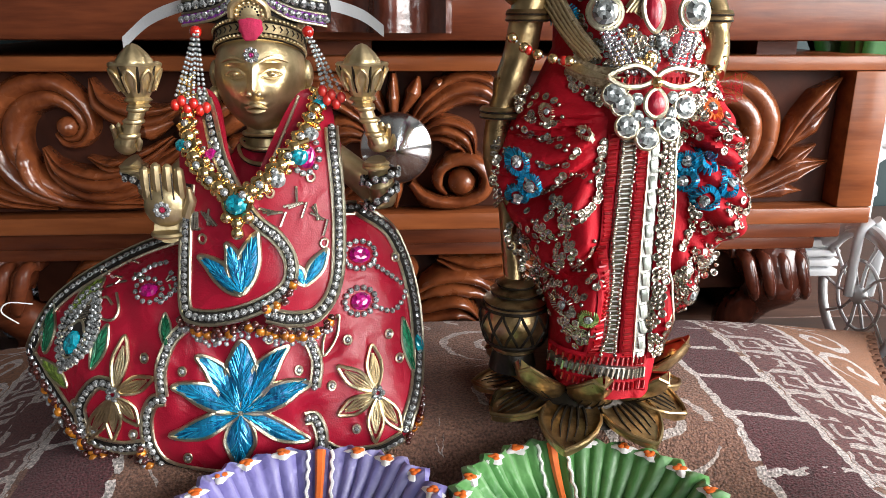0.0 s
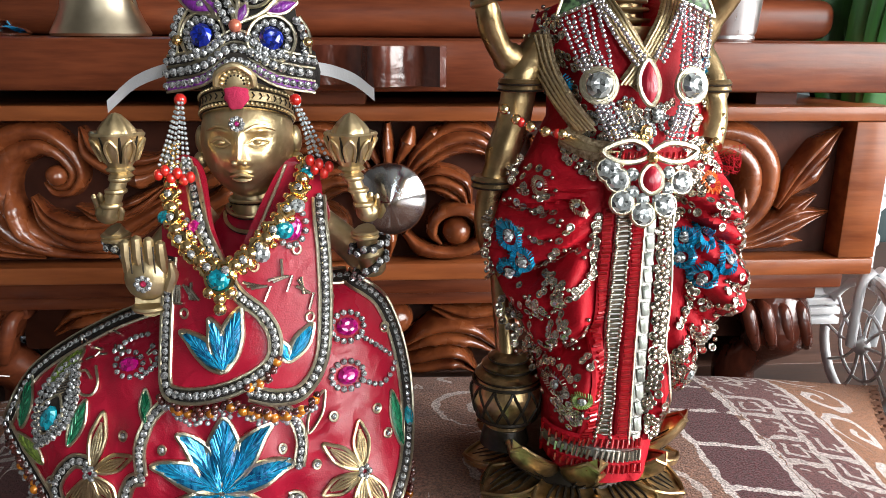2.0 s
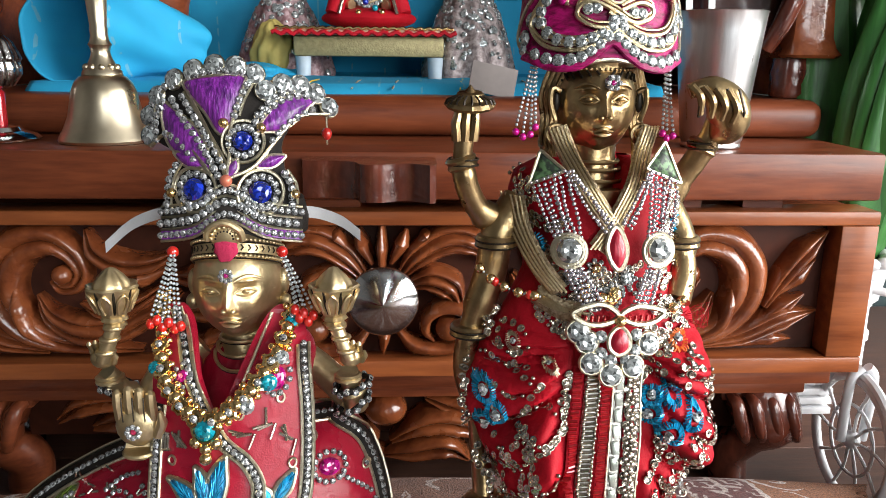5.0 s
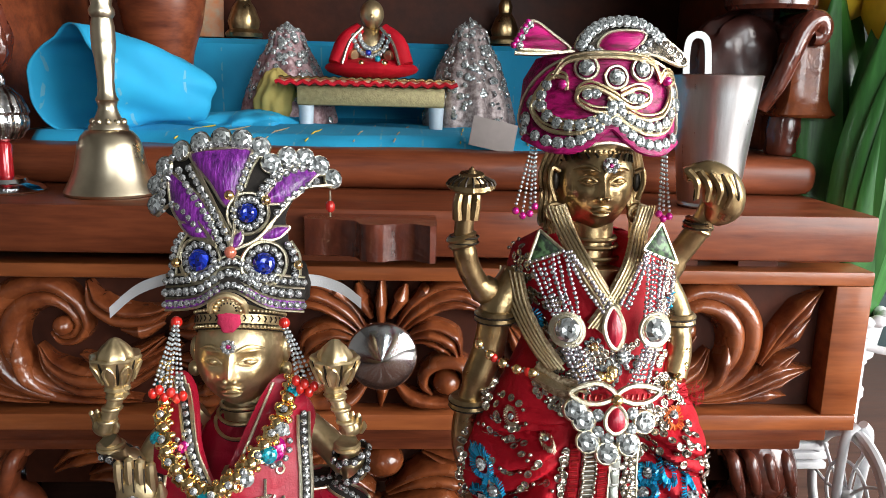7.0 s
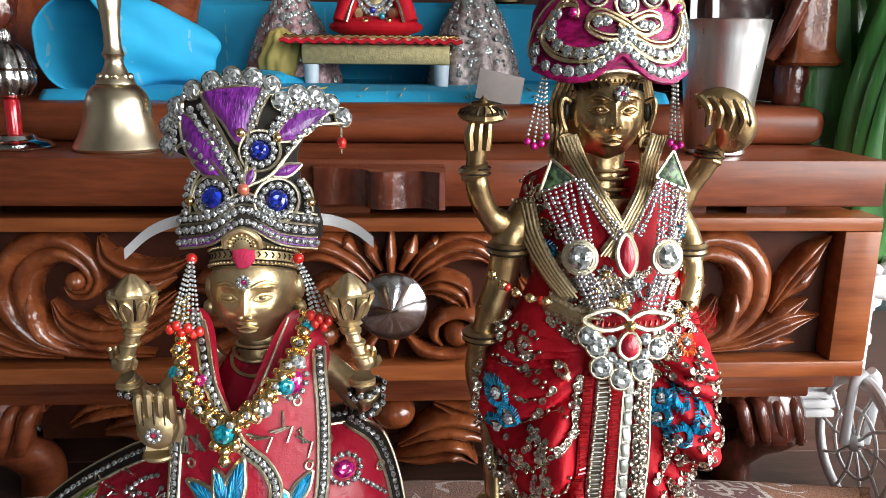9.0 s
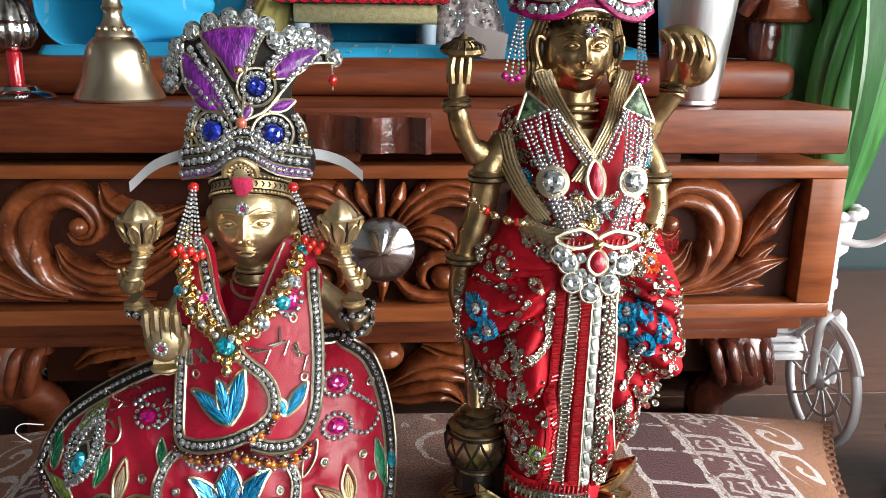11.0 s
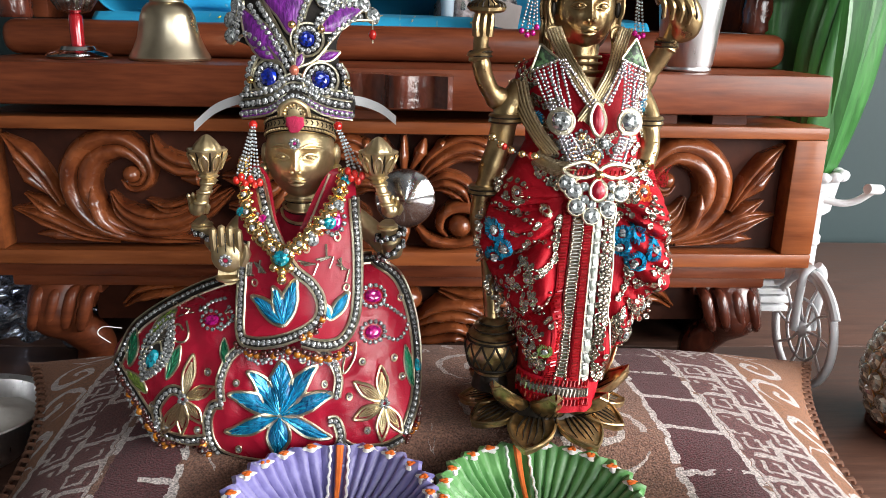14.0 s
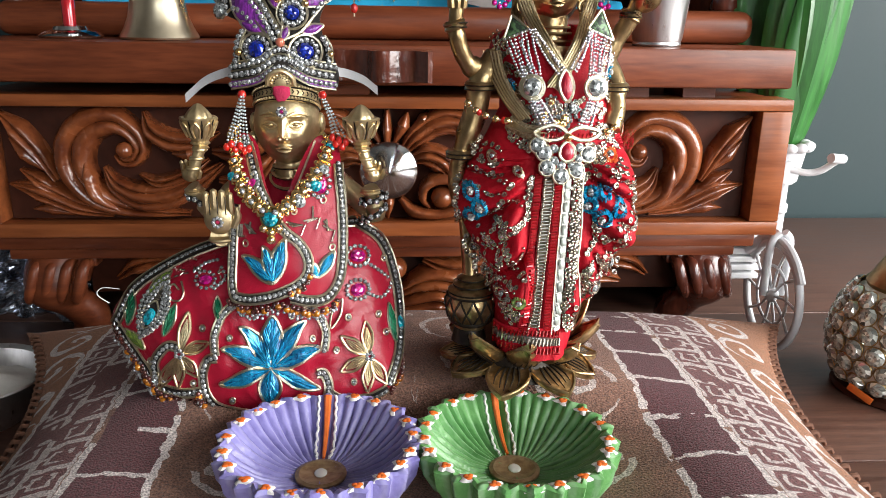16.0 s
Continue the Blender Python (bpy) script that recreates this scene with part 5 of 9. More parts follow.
for tip, base in (((0.0045, 0.133), (0.0085, 0.112)), ((-0.0865, 0.138), (-0.086, 0.126))):
    ob = patch(skirt_y, petal(base, tip, 0.0022), dress, GREEN_THREAD, "leaf_patch", 0.001)
    floss(skirt_y, base, tip, 0.0022, ob, GREEN_FIBRE, 0, 0.001, 24)
wire(skirt_y, petal((-0.0265, 0.121), (-0.0205, 0.136), 0.0024), dress, closed=True)
gem(skirt_y, 0.0105, 0.122, 0.003, TEAL_GEM, dress, 0, long=1.4, spin=1.5)
for x, z in ((-0.012, 0.1575), (-0.012, 0.1405)):
    gem(skirt_y, x, z, 0.0036, PINK_GEM, dress, 14, 0.0013, 1.25, 0.0, gap=0.0002)
gem(skirt_y, -0.0925, 0.146, 0.003, PINK_GEM, dress, 12, 0.0011, 1.3, 0.1)
for pts in ([(-0.007, 0.154), (-0.001, 0.150), (0.004, 0.146)], [(-0.006, 0.138), (0.000, 0.136), (0.004, 0.139), (0.006, 0.144)], [(-0.088, 0.142), (-0.082, 0.147), (-0.084, 0.152)], [(-0.098, 0.150), (-0.092, 0.154), (-0.084, 0.156)]):
    stone_row(skirt_y, pts, dress, 0.0011)
for k in range(16):
    x, z = -0.114 + 0.030 * vary(k, 2), 0.1495 + 0.007 * vary(k, 3) - 0.25 * abs(-0.098 - (-0.114 + 0.030 * vary(k, 2)))
    a = 6.3 * vary(k, 4)
    wire(skirt_y, [(x, z), (x + 0.0028 * math.cos(a), z + 0.0018 * math.sin(a))], dress, 0.0005, 2, name="bugle_bead", mat=SILVER_SEQUIN)
wire(skirt_y, [(-0.1065, 0.141), (-0.109, 0.1435), (-0.1125, 0.141), (-0.111, 0.1365), (-0.1065, 0.1355), (-0.104, 0.139), (-0.105, 0.145)], dress, 0.0006)
# small gold sequin knots scattered on the satin
for x, z in ((-0.066, 0.129), (-0.047, 0.128), (-0.080, 0.117), (-0.036, 0.116), (-0.0785, 0.085), (-0.041, 0.084), (-0.094, 0.122), (-0.093, 0.1035), (-0.099, 0.094), (-0.114, 0.095), (-0.017, 0.1265), (-0.0235, 0.110), (-0.001, 0.1275), (-0.014, 0.0935), (-0.1335, 0.130), (-0.121, 0.105), (0.003, 0.118), (-0.0185, 0.168), (0.002, 0.156)):
    p = (x, z)
    k = wire(skirt_y, [(x + 0.0014 * math.cos(a), z + 0.0016 * math.sin(a)) for a in np.linspace(0, 5.2, 7)], dress, 0.0005, 3, closed=True, name="sequin_knot")
    piece("bead", STONES[0.0011], facing(on(skirt_y, x, z, 0.0005), normal_at(skirt_y, x, z)), k)
fringe(skirt_y, [inner[0], inner[13], (-0.1175, 0.0905), (-0.105, 0.086), (-0.093, 0.086)], dress, 0.0018, 0.0020, 0.0046, 3)
fringe(skirt_y, [(-0.096, 0.090), (-0.090, 0.0815), (-0.080, 0.0765)], dress, 0.0018, 0.0020, 0.0046, 9)
fringe(skirt_y, [(0.0125, 0.105), (0.010, 0.095), (0.005, 0.087)], dress, 0.0026, 0.0017, 0.0030, 5)
part("loose_thread", tube(spline([(-0.150, 0.305, 0.128), (-0.156, 0.305, 0.133), (-0.153, 0.305, 0.137), (-0.144, 0.306, 0.136)], 6), 0.0003, 5), WHITE_PAINT, dress, "loose white thread loop")


# the bib with its crossed lapels
def bib_y(x, z):
    return plane_s(z) - 0.007 + 9.0 * (x + 0.049) ** 2 + 0.010 * smooth((z - 0.195) / 0.02) - 0.010 * smooth((0.152 - z) / 0.02) * 0.6


def bib_patch(name, pts, off):
    c = spline(pts, 8, True)
    k = len(c)
    mid = sum(c) / k
    V = []
    for s in (0.03, 0.3, 0.55, 0.8, 1.0):
        for p in c:
            q = mid + (p - mid) * s
            V.append(tuple(on(bib_y, q[0], q[1], off)))
    for p in c:
        V.append(tuple(on(bib_y, p[0], p[1], off - 0.004)))
    F = [tuple(range(k))]
    for j in range(5):
        for i in range(k):
            a, b = j * k, (j + 1) * k
            F.append((a + i, b + i, b + (i + 1) % k, a + (i + 1) % k))
    return part(name, (V, F), SATIN, dress)


bib_patch("right_lapel", [(-0.0385, 0.214), (-0.0290, 0.2195), (-0.0215, 0.209), (-0.0195, 0.170), (-0.0205, 0.146), (-0.027, 0.1385), (-0.040, 0.140), (-0.050, 0.150), (-0.058, 0.172), (-0.053, 0.182)], 0.0)
bib_patch("left_lapel", [(-0.0790, 0.206), (-0.0745, 0.2195), (-0.0670, 0.2150), (-0.058, 0.190), (-0.048, 0.173), (-0.0365, 0.160), (-0.037, 0.150), (-0.050, 0.143), (-0.072, 0.1395), (-0.0785, 0.143), (-0.0785, 0.170)], 0.0022)
lapel_y = lambda x, z: bib_y(x, z) - 0.0024
braid(lapel_y, [(-0.0730, 0.2185), (-0.063, 0.195), (-0.052, 0.176), (-0.042, 0.167), (-0.0375, 0.158), (-0.040, 0.149), (-0.053, 0.1425), (-0.071, 0.1395), (-0.0775, 0.1435), (-0.0775, 0.165), (-0.076, 0.186)], dress)
braid(bib_y, [(-0.0225, 0.205), (-0.0205, 0.185), (-0.0200, 0.165), (-0.0215, 0.148), (-0.0275, 0.1395), (-0.0365, 0.1385), (-0.046, 0.1405)], dress)
for pts, f in (([(-0.0690, 0.2165), (-0.059, 0.1905)], lapel_y), ([(-0.0350, 0.2170), (-0.043, 0.197), (-0.051, 0.181)], bib_y)):
    wire(f, pts, dress, 0.0007)
lotus(lapel_y, (-0.0555, 0.1475), (((-0.072, 0.160), 0.0034, -0.001), ((-0.061, 0.1655), 0.0035, -0.0008), ((-0.0495, 0.1695), 0.0040, 0.0006)), dress)
lotus(bib_y, (-0.033, 0.149), (((-0.0245, 0.161), 0.0028, 0.0), ((-0.037, 0.157), 0.0022, 0.0)), dress)
gem(bib_y, -0.0315, 0.1955, 0.0034, PINK_GEM, dress, 12, 0.0013, 1.35, 1.35)
gem(lapel_y, -0.067, 0.197, 0.0022, PINK_GEM, dress, 8, 0.0011, 1.3, 1.0)
for x, z in ((-0.0665, 0.1735), (-0.073, 0.172), (-0.0335, 0.181), (-0.026, 0.174), (-0.041, 0.178)):
    for k in range(4):
        a = 0.5 + 0.45 * k + 1.6 * vary(k, 40 * x) + (0.9 if x > -0.05 else 0)
        f = lapel_y if x < -0.05 else bib_y
        wire(f, [(x + 0.0012 * (k - 1.5), z - 0.002), (x + 0.0016 * (k - 1.5) + 0.0060 * math.cos(a), z - 0.002 + 0.0062 * math.sin(a))], dress, 0.00062, 2, name="bugle_bead", mat=SILVER_SEQUIN)
for x, z in ((-0.0705, 0.1665), (-0.030, 0.188), (-0.0255, 0.1635), (-0.045, 0.183)):
    wire(bib_y if x > -0.05 else lapel_y, [(x + 0.0014 * math.cos(a), z + 0.0016 * math.sin(a)) for a in np.linspace(0, 5.2, 7)], dress, 0.0005, 3, closed=True, name="sequin_knot")
fringe(bib_y, [(-0.0785, 0.138), (-0.066, 0.136), (-0.052, 0.1385), (-0.042, 0.136), (-0.030, 0.1345), (-0.0225, 0.1385)], dress, 0.0026, 0.0019, 0.0028, 7)
fringe(lapel_y, [(-0.046, 0.1435), (-0.039, 0.147), (-0.0355, 0.154)], dress, 0.0034, 0.0018, 0.0016, 2)
for x in (-0.077, -0.0275):
    part("sleeve", ball((x, 0.335, 0.190), 0.0080, 0.0105, 0.0145, 24, 16), SATIN, dress)

# bracelets of small dark stones
for x, z, tilt in ((-0.0995, 0.184, 0.4), (-0.091, 0.1745, 0.9), (-0.0035, 0.184, -0.3), (-0.003, 0.1755, -0.6)):
    br = thing("bracelet", (x, 0.318, z), "dark wire bracelet set with small grey stones", "bracelet", "bracelets of the seated statue")
    for k in range(14):
        a = 2 * math.pi * k / 14
        p = Vector((x, 0.320, z)) + Matrix.Rotation(tilt, 3, "Y") @ Vector((0.0078 * math.cos(a), 0.0078 * math.sin(a), 0.0006 * (-1) ** k))
        piece("stone", STONES[0.0016], facing(p, Vector((math.cos(a), math.sin(a), 0.3)), k), br)
    ring = [Vector((x, 0.320, z)) + Matrix.Rotation(tilt, 3, "Y") @ Vector((0.0074 * math.cos(a), 0.0074 * math.sin(a), 0)) for a in np.linspace(0, 2 * math.pi, 25)[:-1]]
    part("band", tube(ring, 0.0013, 6, True), BLACK_CORD, br)

# the gold necklace
neck = thing("necklace", (-0.056, 0.295, 0.182), "gold bead necklace with turquoise stones over the red dress", "necklace")
neck_y = lambda x, z: bib_y(x, z) - 0.0055 + 0.005 * smooth((z - 0.205) / 0.01)
square = mesh_of("gold_setting", lathe(((0.0, -0.001), (0.0024, -0.001), (0.0030, 0.0002), (0.0028, 0.0014), (0.0020, 0.0016), (0.0017, 0.0008), (0.0, 0.0008)), 24, (0, 0, 0), 0.10, 6), GOLD_BEAD)
round_bead = mesh_of("gold_bead", ball((0, 0, 0), 0.0025, n=14, m=9), GOLD_BEAD)
for side, pts in ((0, [(-0.0785, 0.222), (-0.0775, 0.211), (-0.073, 0.198), (-0.066, 0.189), (-0.058, 0.183)]), (1, [(-0.027, 0.217), (-0.030, 0.207), (-0.037, 0.197), (-0.046, 0.188), (-0.054, 0.183)])):
    for k, p in enumerate(even(spline(pts, 8), 0.0034)):
        m = facing(on(neck_y, p[0], p[1], 0.0022), normal_at(neck_y, p[0], p[1]), k * 0.9, 1.2)
        piece("gold_setting" if k % 2 else "gold_bead", square if k % 2 else round_bead, m, neck)
        for q in (-1, 1):
            e = (p[0] + q * 0.0030 * (0.8 if side else 0.75) + 0.0012 * (vary(k, q) - 0.5), p[1] + q * 0.0020 * (-1 if side else 1))
            piece("gold_bead", round_bead, facing(on(neck_y, e[0], e[1], 0.0012), normal_at(neck_y, e[0], e[1]), k, 0.62), neck)
        if k % 2:
            piece("gold_bead", STONES[0.0016], facing(on(neck_y, p[0], p[1], 0.0040), normal_at(neck_y, p[0], p[1])), neck)
    part("cord", tube([on(neck_y, p[0], p[1], 0.0002) for p in spline(pts, 6)], 0.0008, 6), GOLD_BEAD, neck)
gem(neck_y, -0.0562, 0.1805, 0.0043, TEAL_GEM, neck, 0, off=0.002)
wire(neck_y, [(-0.0562 + 0.0048 * math.cos(a), 0.1805 + 0.0048 * math.sin(a)) for a in np.linspace(0, 5.5, 8)], neck, 0.0009, 4, closed=True, off=0.002, mat=GOLD_BEAD, name="bezel")
for x, z, r, mt in ((-0.034, 0.196, 0.0034, TEAL_GEM), (-0.0275, 0.212, 0.0028, TEAL_GEM), (-0.0795, 0.213, 0.0024, TEAL_GEM), (-0.0765, 0.199, 0.0026, TEAL_GEM)):
    gem(neck_y, x, z, r, mt, neck, 0, off=0.003)
for x, z in ((-0.0415, 0.1885), (-0.0300, 0.2025)):
    gem(neck_y, x, z, 0.0031, BIG_STONE, neck, 0, off=0.003)
for x, z in ((-0.060, 0.1755), (-0.0562, 0.1735), (-0.0525, 0.1755), (-0.0562, 0.170)):
    piece("gold_bead", round_bead, Matrix.Translation(on(neck_y, x, z, 0.001)), neck)


# ---- the crown of the seated figure ----
def crown_y(x, z):
    return plane_s(z) + 0.001 + 10 * (x - SX) ** 2


crown = thing("crown", (SX, 0.33, 0.243), "purple and silver embroidered fan-shaped crown with blue stones", "crown")
cap = [(x, z) for x, z in ((-0.0805, 0.2455), (-0.066, 0.2485), (SX - 0.001, 0.2555), (-0.038, 0.2485), (-0.024, 0.2455))]
for lift, w, r, mt in ((0.0, 0.0022, 0.0013, PURPLE_THREAD), (0.0046, 0.0024, 0.0016, BLACK_CORD), (0.0092, 0.0022, 0.0013, BLACK_CORD)):
    pts = [(x * (1 - 0.0) , z + lift) for x, z in cap]
    t = strip(crown_y, pts, w, crown, mt, "band")
    for s in (-1, 1):
        wire(crown_y, [(x, z + s * w) for x, z in pts], t, 0.0006)
    stone_row(crown_y, pts, t, r, off=0.001)
# the cap behind the band
part("cap", moved(lathe(((0.0285, 0.0), (0.0290, 0.006), (0.027, 0.014), (0.018, 0.020), (0.0, 0.022)), 36), Matrix.Translation((SX, 0.349, 0.2445)) @ Matrix.Diagonal((1.0, 0.86, 1, 1))), BLACK_CORD, crown)
# the padded back board of the fan
board = [(-0.075, 0.255), (-0.078, 0.268), (-0.074, 0.277), (-0.086, 0.283), (-0.0905, 0.291), (-0.086, 0.302), (-0.076, 0.309), (-0.060, 0.3145), (-0.046, 0.3125), (-0.040, 0.306), (-0.028, 0.3075), (-0.016, 0.300), (-0.0125, 0.295), (-0.024, 0.294), (-0.032, 0.283), (-0.031, 0.272), (-0.030, 0.255)]
patch(lambda x, z: crown_y(x, z) + 0.0022, board, crown, BLACK_CORD, "back_board", 0.0008, False)
board_back = spline(board, 5, True)
part("backing", ([(p[0], crown_y(p[0], p[1]) + 0.0021, p[1]) for p in board_back] + [(p[0], crown_y(p[0], p[1]) + 0.0042, p[1]) for p in board_back], [tuple(range(len(board_back), 2 * len(board_back)))] + [(i, (i + 1) % len(board_back), len(board_back) + (i + 1) % len(board_back), len(board_back) + i) for i in range(len(board_back))]), GOLD_WIRE, crown)
for x, z, r in ((-0.0660, 0.2645, 0.0046), (-0.0400, 0.2635, 0.0046), (-0.0470, 0.2835, 0.0040)):
    wire(crown_y, [(x + (r + 0.0042) * math.cos(a), z + (r + 0.0042) * math.sin(a)) for a in np.linspace(0, 5.65, 10)], crown, 0.0008, 5, closed=True)
    gem(crown_y, x, z, r, BLUE_GEM, crown, 13, 0.0016, off=0.001)
for o in ([(-0.0720, 0.3060), (-0.060, 0.3090), (-0.0465, 0.3088), (-0.0490, 0.2975), (-0.0552, 0.2860), (-0.0628, 0.2950)], petal((-0.060, 0.2715), (-0.0815, 0.2985), 0.0068, 0.001), petal((-0.041, 0.288), (-0.0195, 0.2995), 0.0054, 0.0012), petal((-0.0620, 0.273), (-0.0755, 0.2785), 0.0026), petal((-0.0415, 0.2735), (-0.0305, 0.2775), 0.0024), petal((-0.0525, 0.269), (-0.049, 0.277), 0.002)):
    patch(crown_y, o, crown, PURPLE_THREAD, "purple_petal", 0.0018, r=0.0007)
for pts in ([(-0.0565, 0.270), (-0.063, 0.281), (-0.071, 0.291), (-0.0775, 0.3005)], [(-0.0695, 0.3085), (-0.0585, 0.3112), (-0.0465, 0.3105)], [(-0.0445, 0.2885), (-0.036, 0.297), (-0.027, 0.3010), (-0.0195, 0.3005)], [(-0.0355, 0.2835), (-0.029, 0.291), (-0.0205, 0.2955)], [(-0.0835, 0.283), (-0.084, 0.291), (-0.0805, 0.2995)]):
    stone_row(crown_y, pts, crown, 0.0016)
for pts in ([(SX - 0.001, 0.268), (-0.0555, 0.276), (-0.0605, 0.287), (-0.070, 0.303)], [(SX - 0.001, 0.268), (-0.052, 0.279), (-0.0515, 0.290), (-0.0455, 0.3095)], [(-0.0590, 0.270), (-0.070, 0.283), (-0.079, 0.2855), (-0.086, 0.280)], [(-0.052, 0.269), (-0.042, 0.274), (-0.034, 0.284), (-0.026, 0.2925), (-0.0135, 0.2935)]):
    wire(crown_y, pts, crown, 0.0008, off=0.0012)
for k, (x, z) in enumerate(((-0.0880, 0.2845), (-0.0885, 0.2925), (-0.0845, 0.3005), (-0.0765, 0.3075), (-0.0680, 0.3115), (-0.0590, 0.3135), (-0.0505, 0.3130), (-0.0430, 0.3100), (-0.0385, 0.3035), (-0.0320, 0.3060), (-0.0252, 0.3055), (-0.0190, 0.3020), (-0.0138, 0.2962))):
    ob = part("setting", moved(lathe(((0.0043, 0), (0.0047, 0.0008), (0.0043, 0.0016)), 18), facing(on(crown_y, x, z, -0.0008), normal_at(crown_y, x, z))), GOLD_WIRE, crown)
    piece("glass_stone", BIG[0.0042], facing(on(crown_y, x, z, 0.0006), normal_at(crown_y, x, z), k), ob)
part("orange_bead", ball(on(crown_y, SX - 0.001, 0.2680, 0.002), 0.0026), material("coral_bead", (0.7, 0.2, 0.12), 0.15, 0.3, coat=1.0), crown, "coral pink bead")
for x, z in ((-0.0545, 0.2905), (-0.0400, 0.2885), (-0.0755, 0.2625), (-0.0270, 0.2620)):
    part("gold_bead", ball(on(crown_y, x, z, 0.0016), 0.0021), GOLD_BEAD, crown)
part("red_drop", ball((-0.0132, 0.337, 0.2868), 0.0021, 0.0021, 0.0026), RED_BEAD, crown, "hanging red glass bead")
part("drop_wire", tube([(-0.0132, 0.337, 0.2935), (-0.0132, 0.337, 0.2825)], 0.0004, 6), GOLD_WIRE, crown)
# second rows of stones fill the board between the petals
for pts in ([(-0.0545, 0.2735), (-0.0600, 0.2830), (-0.0665, 0.2925), (-0.0735, 0.3025)], [(-0.0505, 0.2935), (-0.0485, 0.3000), (-0.0455, 0.3060)], [(-0.0415, 0.2935), (-0.0345, 0.3010), (-0.0270, 0.3040)], [(-0.0665, 0.2760), (-0.0740, 0.2835), (-0.0810, 0.2860)], [(-0.0780, 0.2580), (-0.0770, 0.2680), (-0.0735, 0.2745)], [(-0.0280, 0.2580), (-0.0285, 0.2660), (-0.0320, 0.2720)], [(-0.0860, 0.2875), (-0.0865, 0.2950), (-0.0825, 0.3030), (-0.0760, 0.3050)]):
    stone_row(crown_y, pts, crown, 0.0016)
    wire(crown_y, [(x + 0.0021, z) for x, z in pts], crown, 0.0006, off=0.001)
# bead tassels at the temples
seed_bead = mesh_of("seed_bead", ball((0, 0, 0), 0.00072, n=8, m=6), BIG_STONE)
red_end = mesh_of("red_bead", ball((0, 0, 0), 0.0019, 0.0019, 0.0023, 10, 8), RED_BEAD)


def tassel(parent, top, ends, y0, y1, end_mesh, end_name, seed=seed_bead):
    for k, e in enumerate(ends):
        c = spline([(top[0] + 0.18 * (e[0] - sum(q[0] for q in ends) / len(ends)), y0 - 0.001 * (k % 3), top[1]), ((top[0] * 0.45 + e[0] * 0.55), y0 * 0.5 + y1 * 0.5, (top[1] + e[1]) / 2), (e[0], y1, e[1])], 8)
        for p in even(c, 0.0019):
            piece("seed_bead", seed, Matrix.Translation(Vector(p)), parent)
        piece(end_name, end_mesh, Matrix.Translation((e[0], y1, e[1] - 0.002)), parent)


tassel(crown, (-0.0735, 0.2405), ((-0.0815, 0.2165), (-0.0790, 0.2180), (-0.0770, 0.2150), (-0.0745, 0.2170), (-0.0722, 0.2145), (-0.0698, 0.2155)), 0.320, 0.311, red_end, "red_bead")
tassel(crown, (-0.0300, 0.2395), ((-0.0235, 0.2180), (-0.0200, 0.2165), (-0.0252, 0.2215), (-0.0218, 0.2200), (-0.0180, 0.2190)), 0.321, 0.313, red_end, "red_bead")
for x in (-0.0735, -0.0305):
    part("red_bead", ball((x, 0.320, 0.2415), 0.0024), RED_BEAD, crown)
# the white elastic that holds it
for s, pts in ((-1, [(-0.079, 0.350, 0.252), (-0.088, 0.352, 0.2505), (-0.100, 0.352, 0.2455), (-0.1110, 0.350, 0.2360)]), (1, [(-0.025, 0.350, 0.252), (-0.018, 0.352, 0.2505), (-0.009, 0.352, 0.2470), (-0.001, 0.351, 0.2410)])):
    c = spline(pts, 6)
    V = [(p[0], p[1] + e, p[2] + d) for p in c for d, e in ((-0.0025, 0), (0.0025, 0), (0.0025, 0.0007), (-0.0025, 0.0007))]
    F = [(4 * i + j, 4 * i + (j + 1) % 4, 4 * i + 4 + (j + 1) % 4, 4 * i + 4 + j) for i in range(len(c) - 1) for j in range(4)] + [(0, 1, 2, 3), tuple(4 * len(c) - 4 + j for j in range(4))]
    part("elastic", (V, F), WHITE_BAND, crown, "white woven elastic band", False)


# ---- the standing figure ----
NX = 0.093


def plane_n(z):
    return 0.286 + 0.25 * (z - 0.215)


ROBE_Z = (0.110, 0.133, 0.157, 0.171, 0.190, 0.208, 0.222, 0.236, 0.252, 0.266, 0.274, 0.280)
ROBE_W = (0.0195, 0.0240, 0.0345, 0.0440, 0.0488, 0.0440, 0.0372, 0.0304, 0.0300, 0.0345, 0.0305, 0.0170)
ROBE_C = (0.0835, 0.0870, 0.0922, 0.0936, 0.0922, 0.0936, 0.0958, 0.0964, 0.0965, 0.0945, 0.0930, 0.0925)


def robe_y(x, z):
    w, c = np.interp(z, ROBE_Z, ROBE_W), np.interp(z, ROBE_Z, ROBE_C)
    u = max(-1.0, min(1.0, (x - c) / w))
    fold = 0.0036 * math.sin(95 * (x - c) + 40 * z * (1 if x > c else -1)) * smooth((abs(u) - 0.28) / 0.3) * smooth((0.225 - z) / 0.02)
    a = math.atan2(z - 0.216, abs(x - c))
    # pouches of cloth hang from the waist, with sharp valleys between them
    pouch = abs(math.sin(4.6 * a + (30 * z if x > c else 42 * z - 0.9))) ** 0.6
    crease = abs(math.sin(12.5 * a + 62 * z + 40 * (x - c) + (0.7 if x > c else 0.0))) ** 0.95
    fold += (0.0080 - 0.0125 * pouch - 0.0058 * crease) * smooth((abs(u) - 0.26) / 0.30) * smooth((0.224 - z) / 0.02) * smooth((z - 0.122) / 0.02)
    neckline = 0.020 * smooth((z - 0.2545 - 1.5 * abs(x - 0.0945)) / 0.008)
    return plane_n(z) + 0.026 * (1 - math.sqrt(max(0.0, 1 - u * u * 0.999))) + fold + neckline


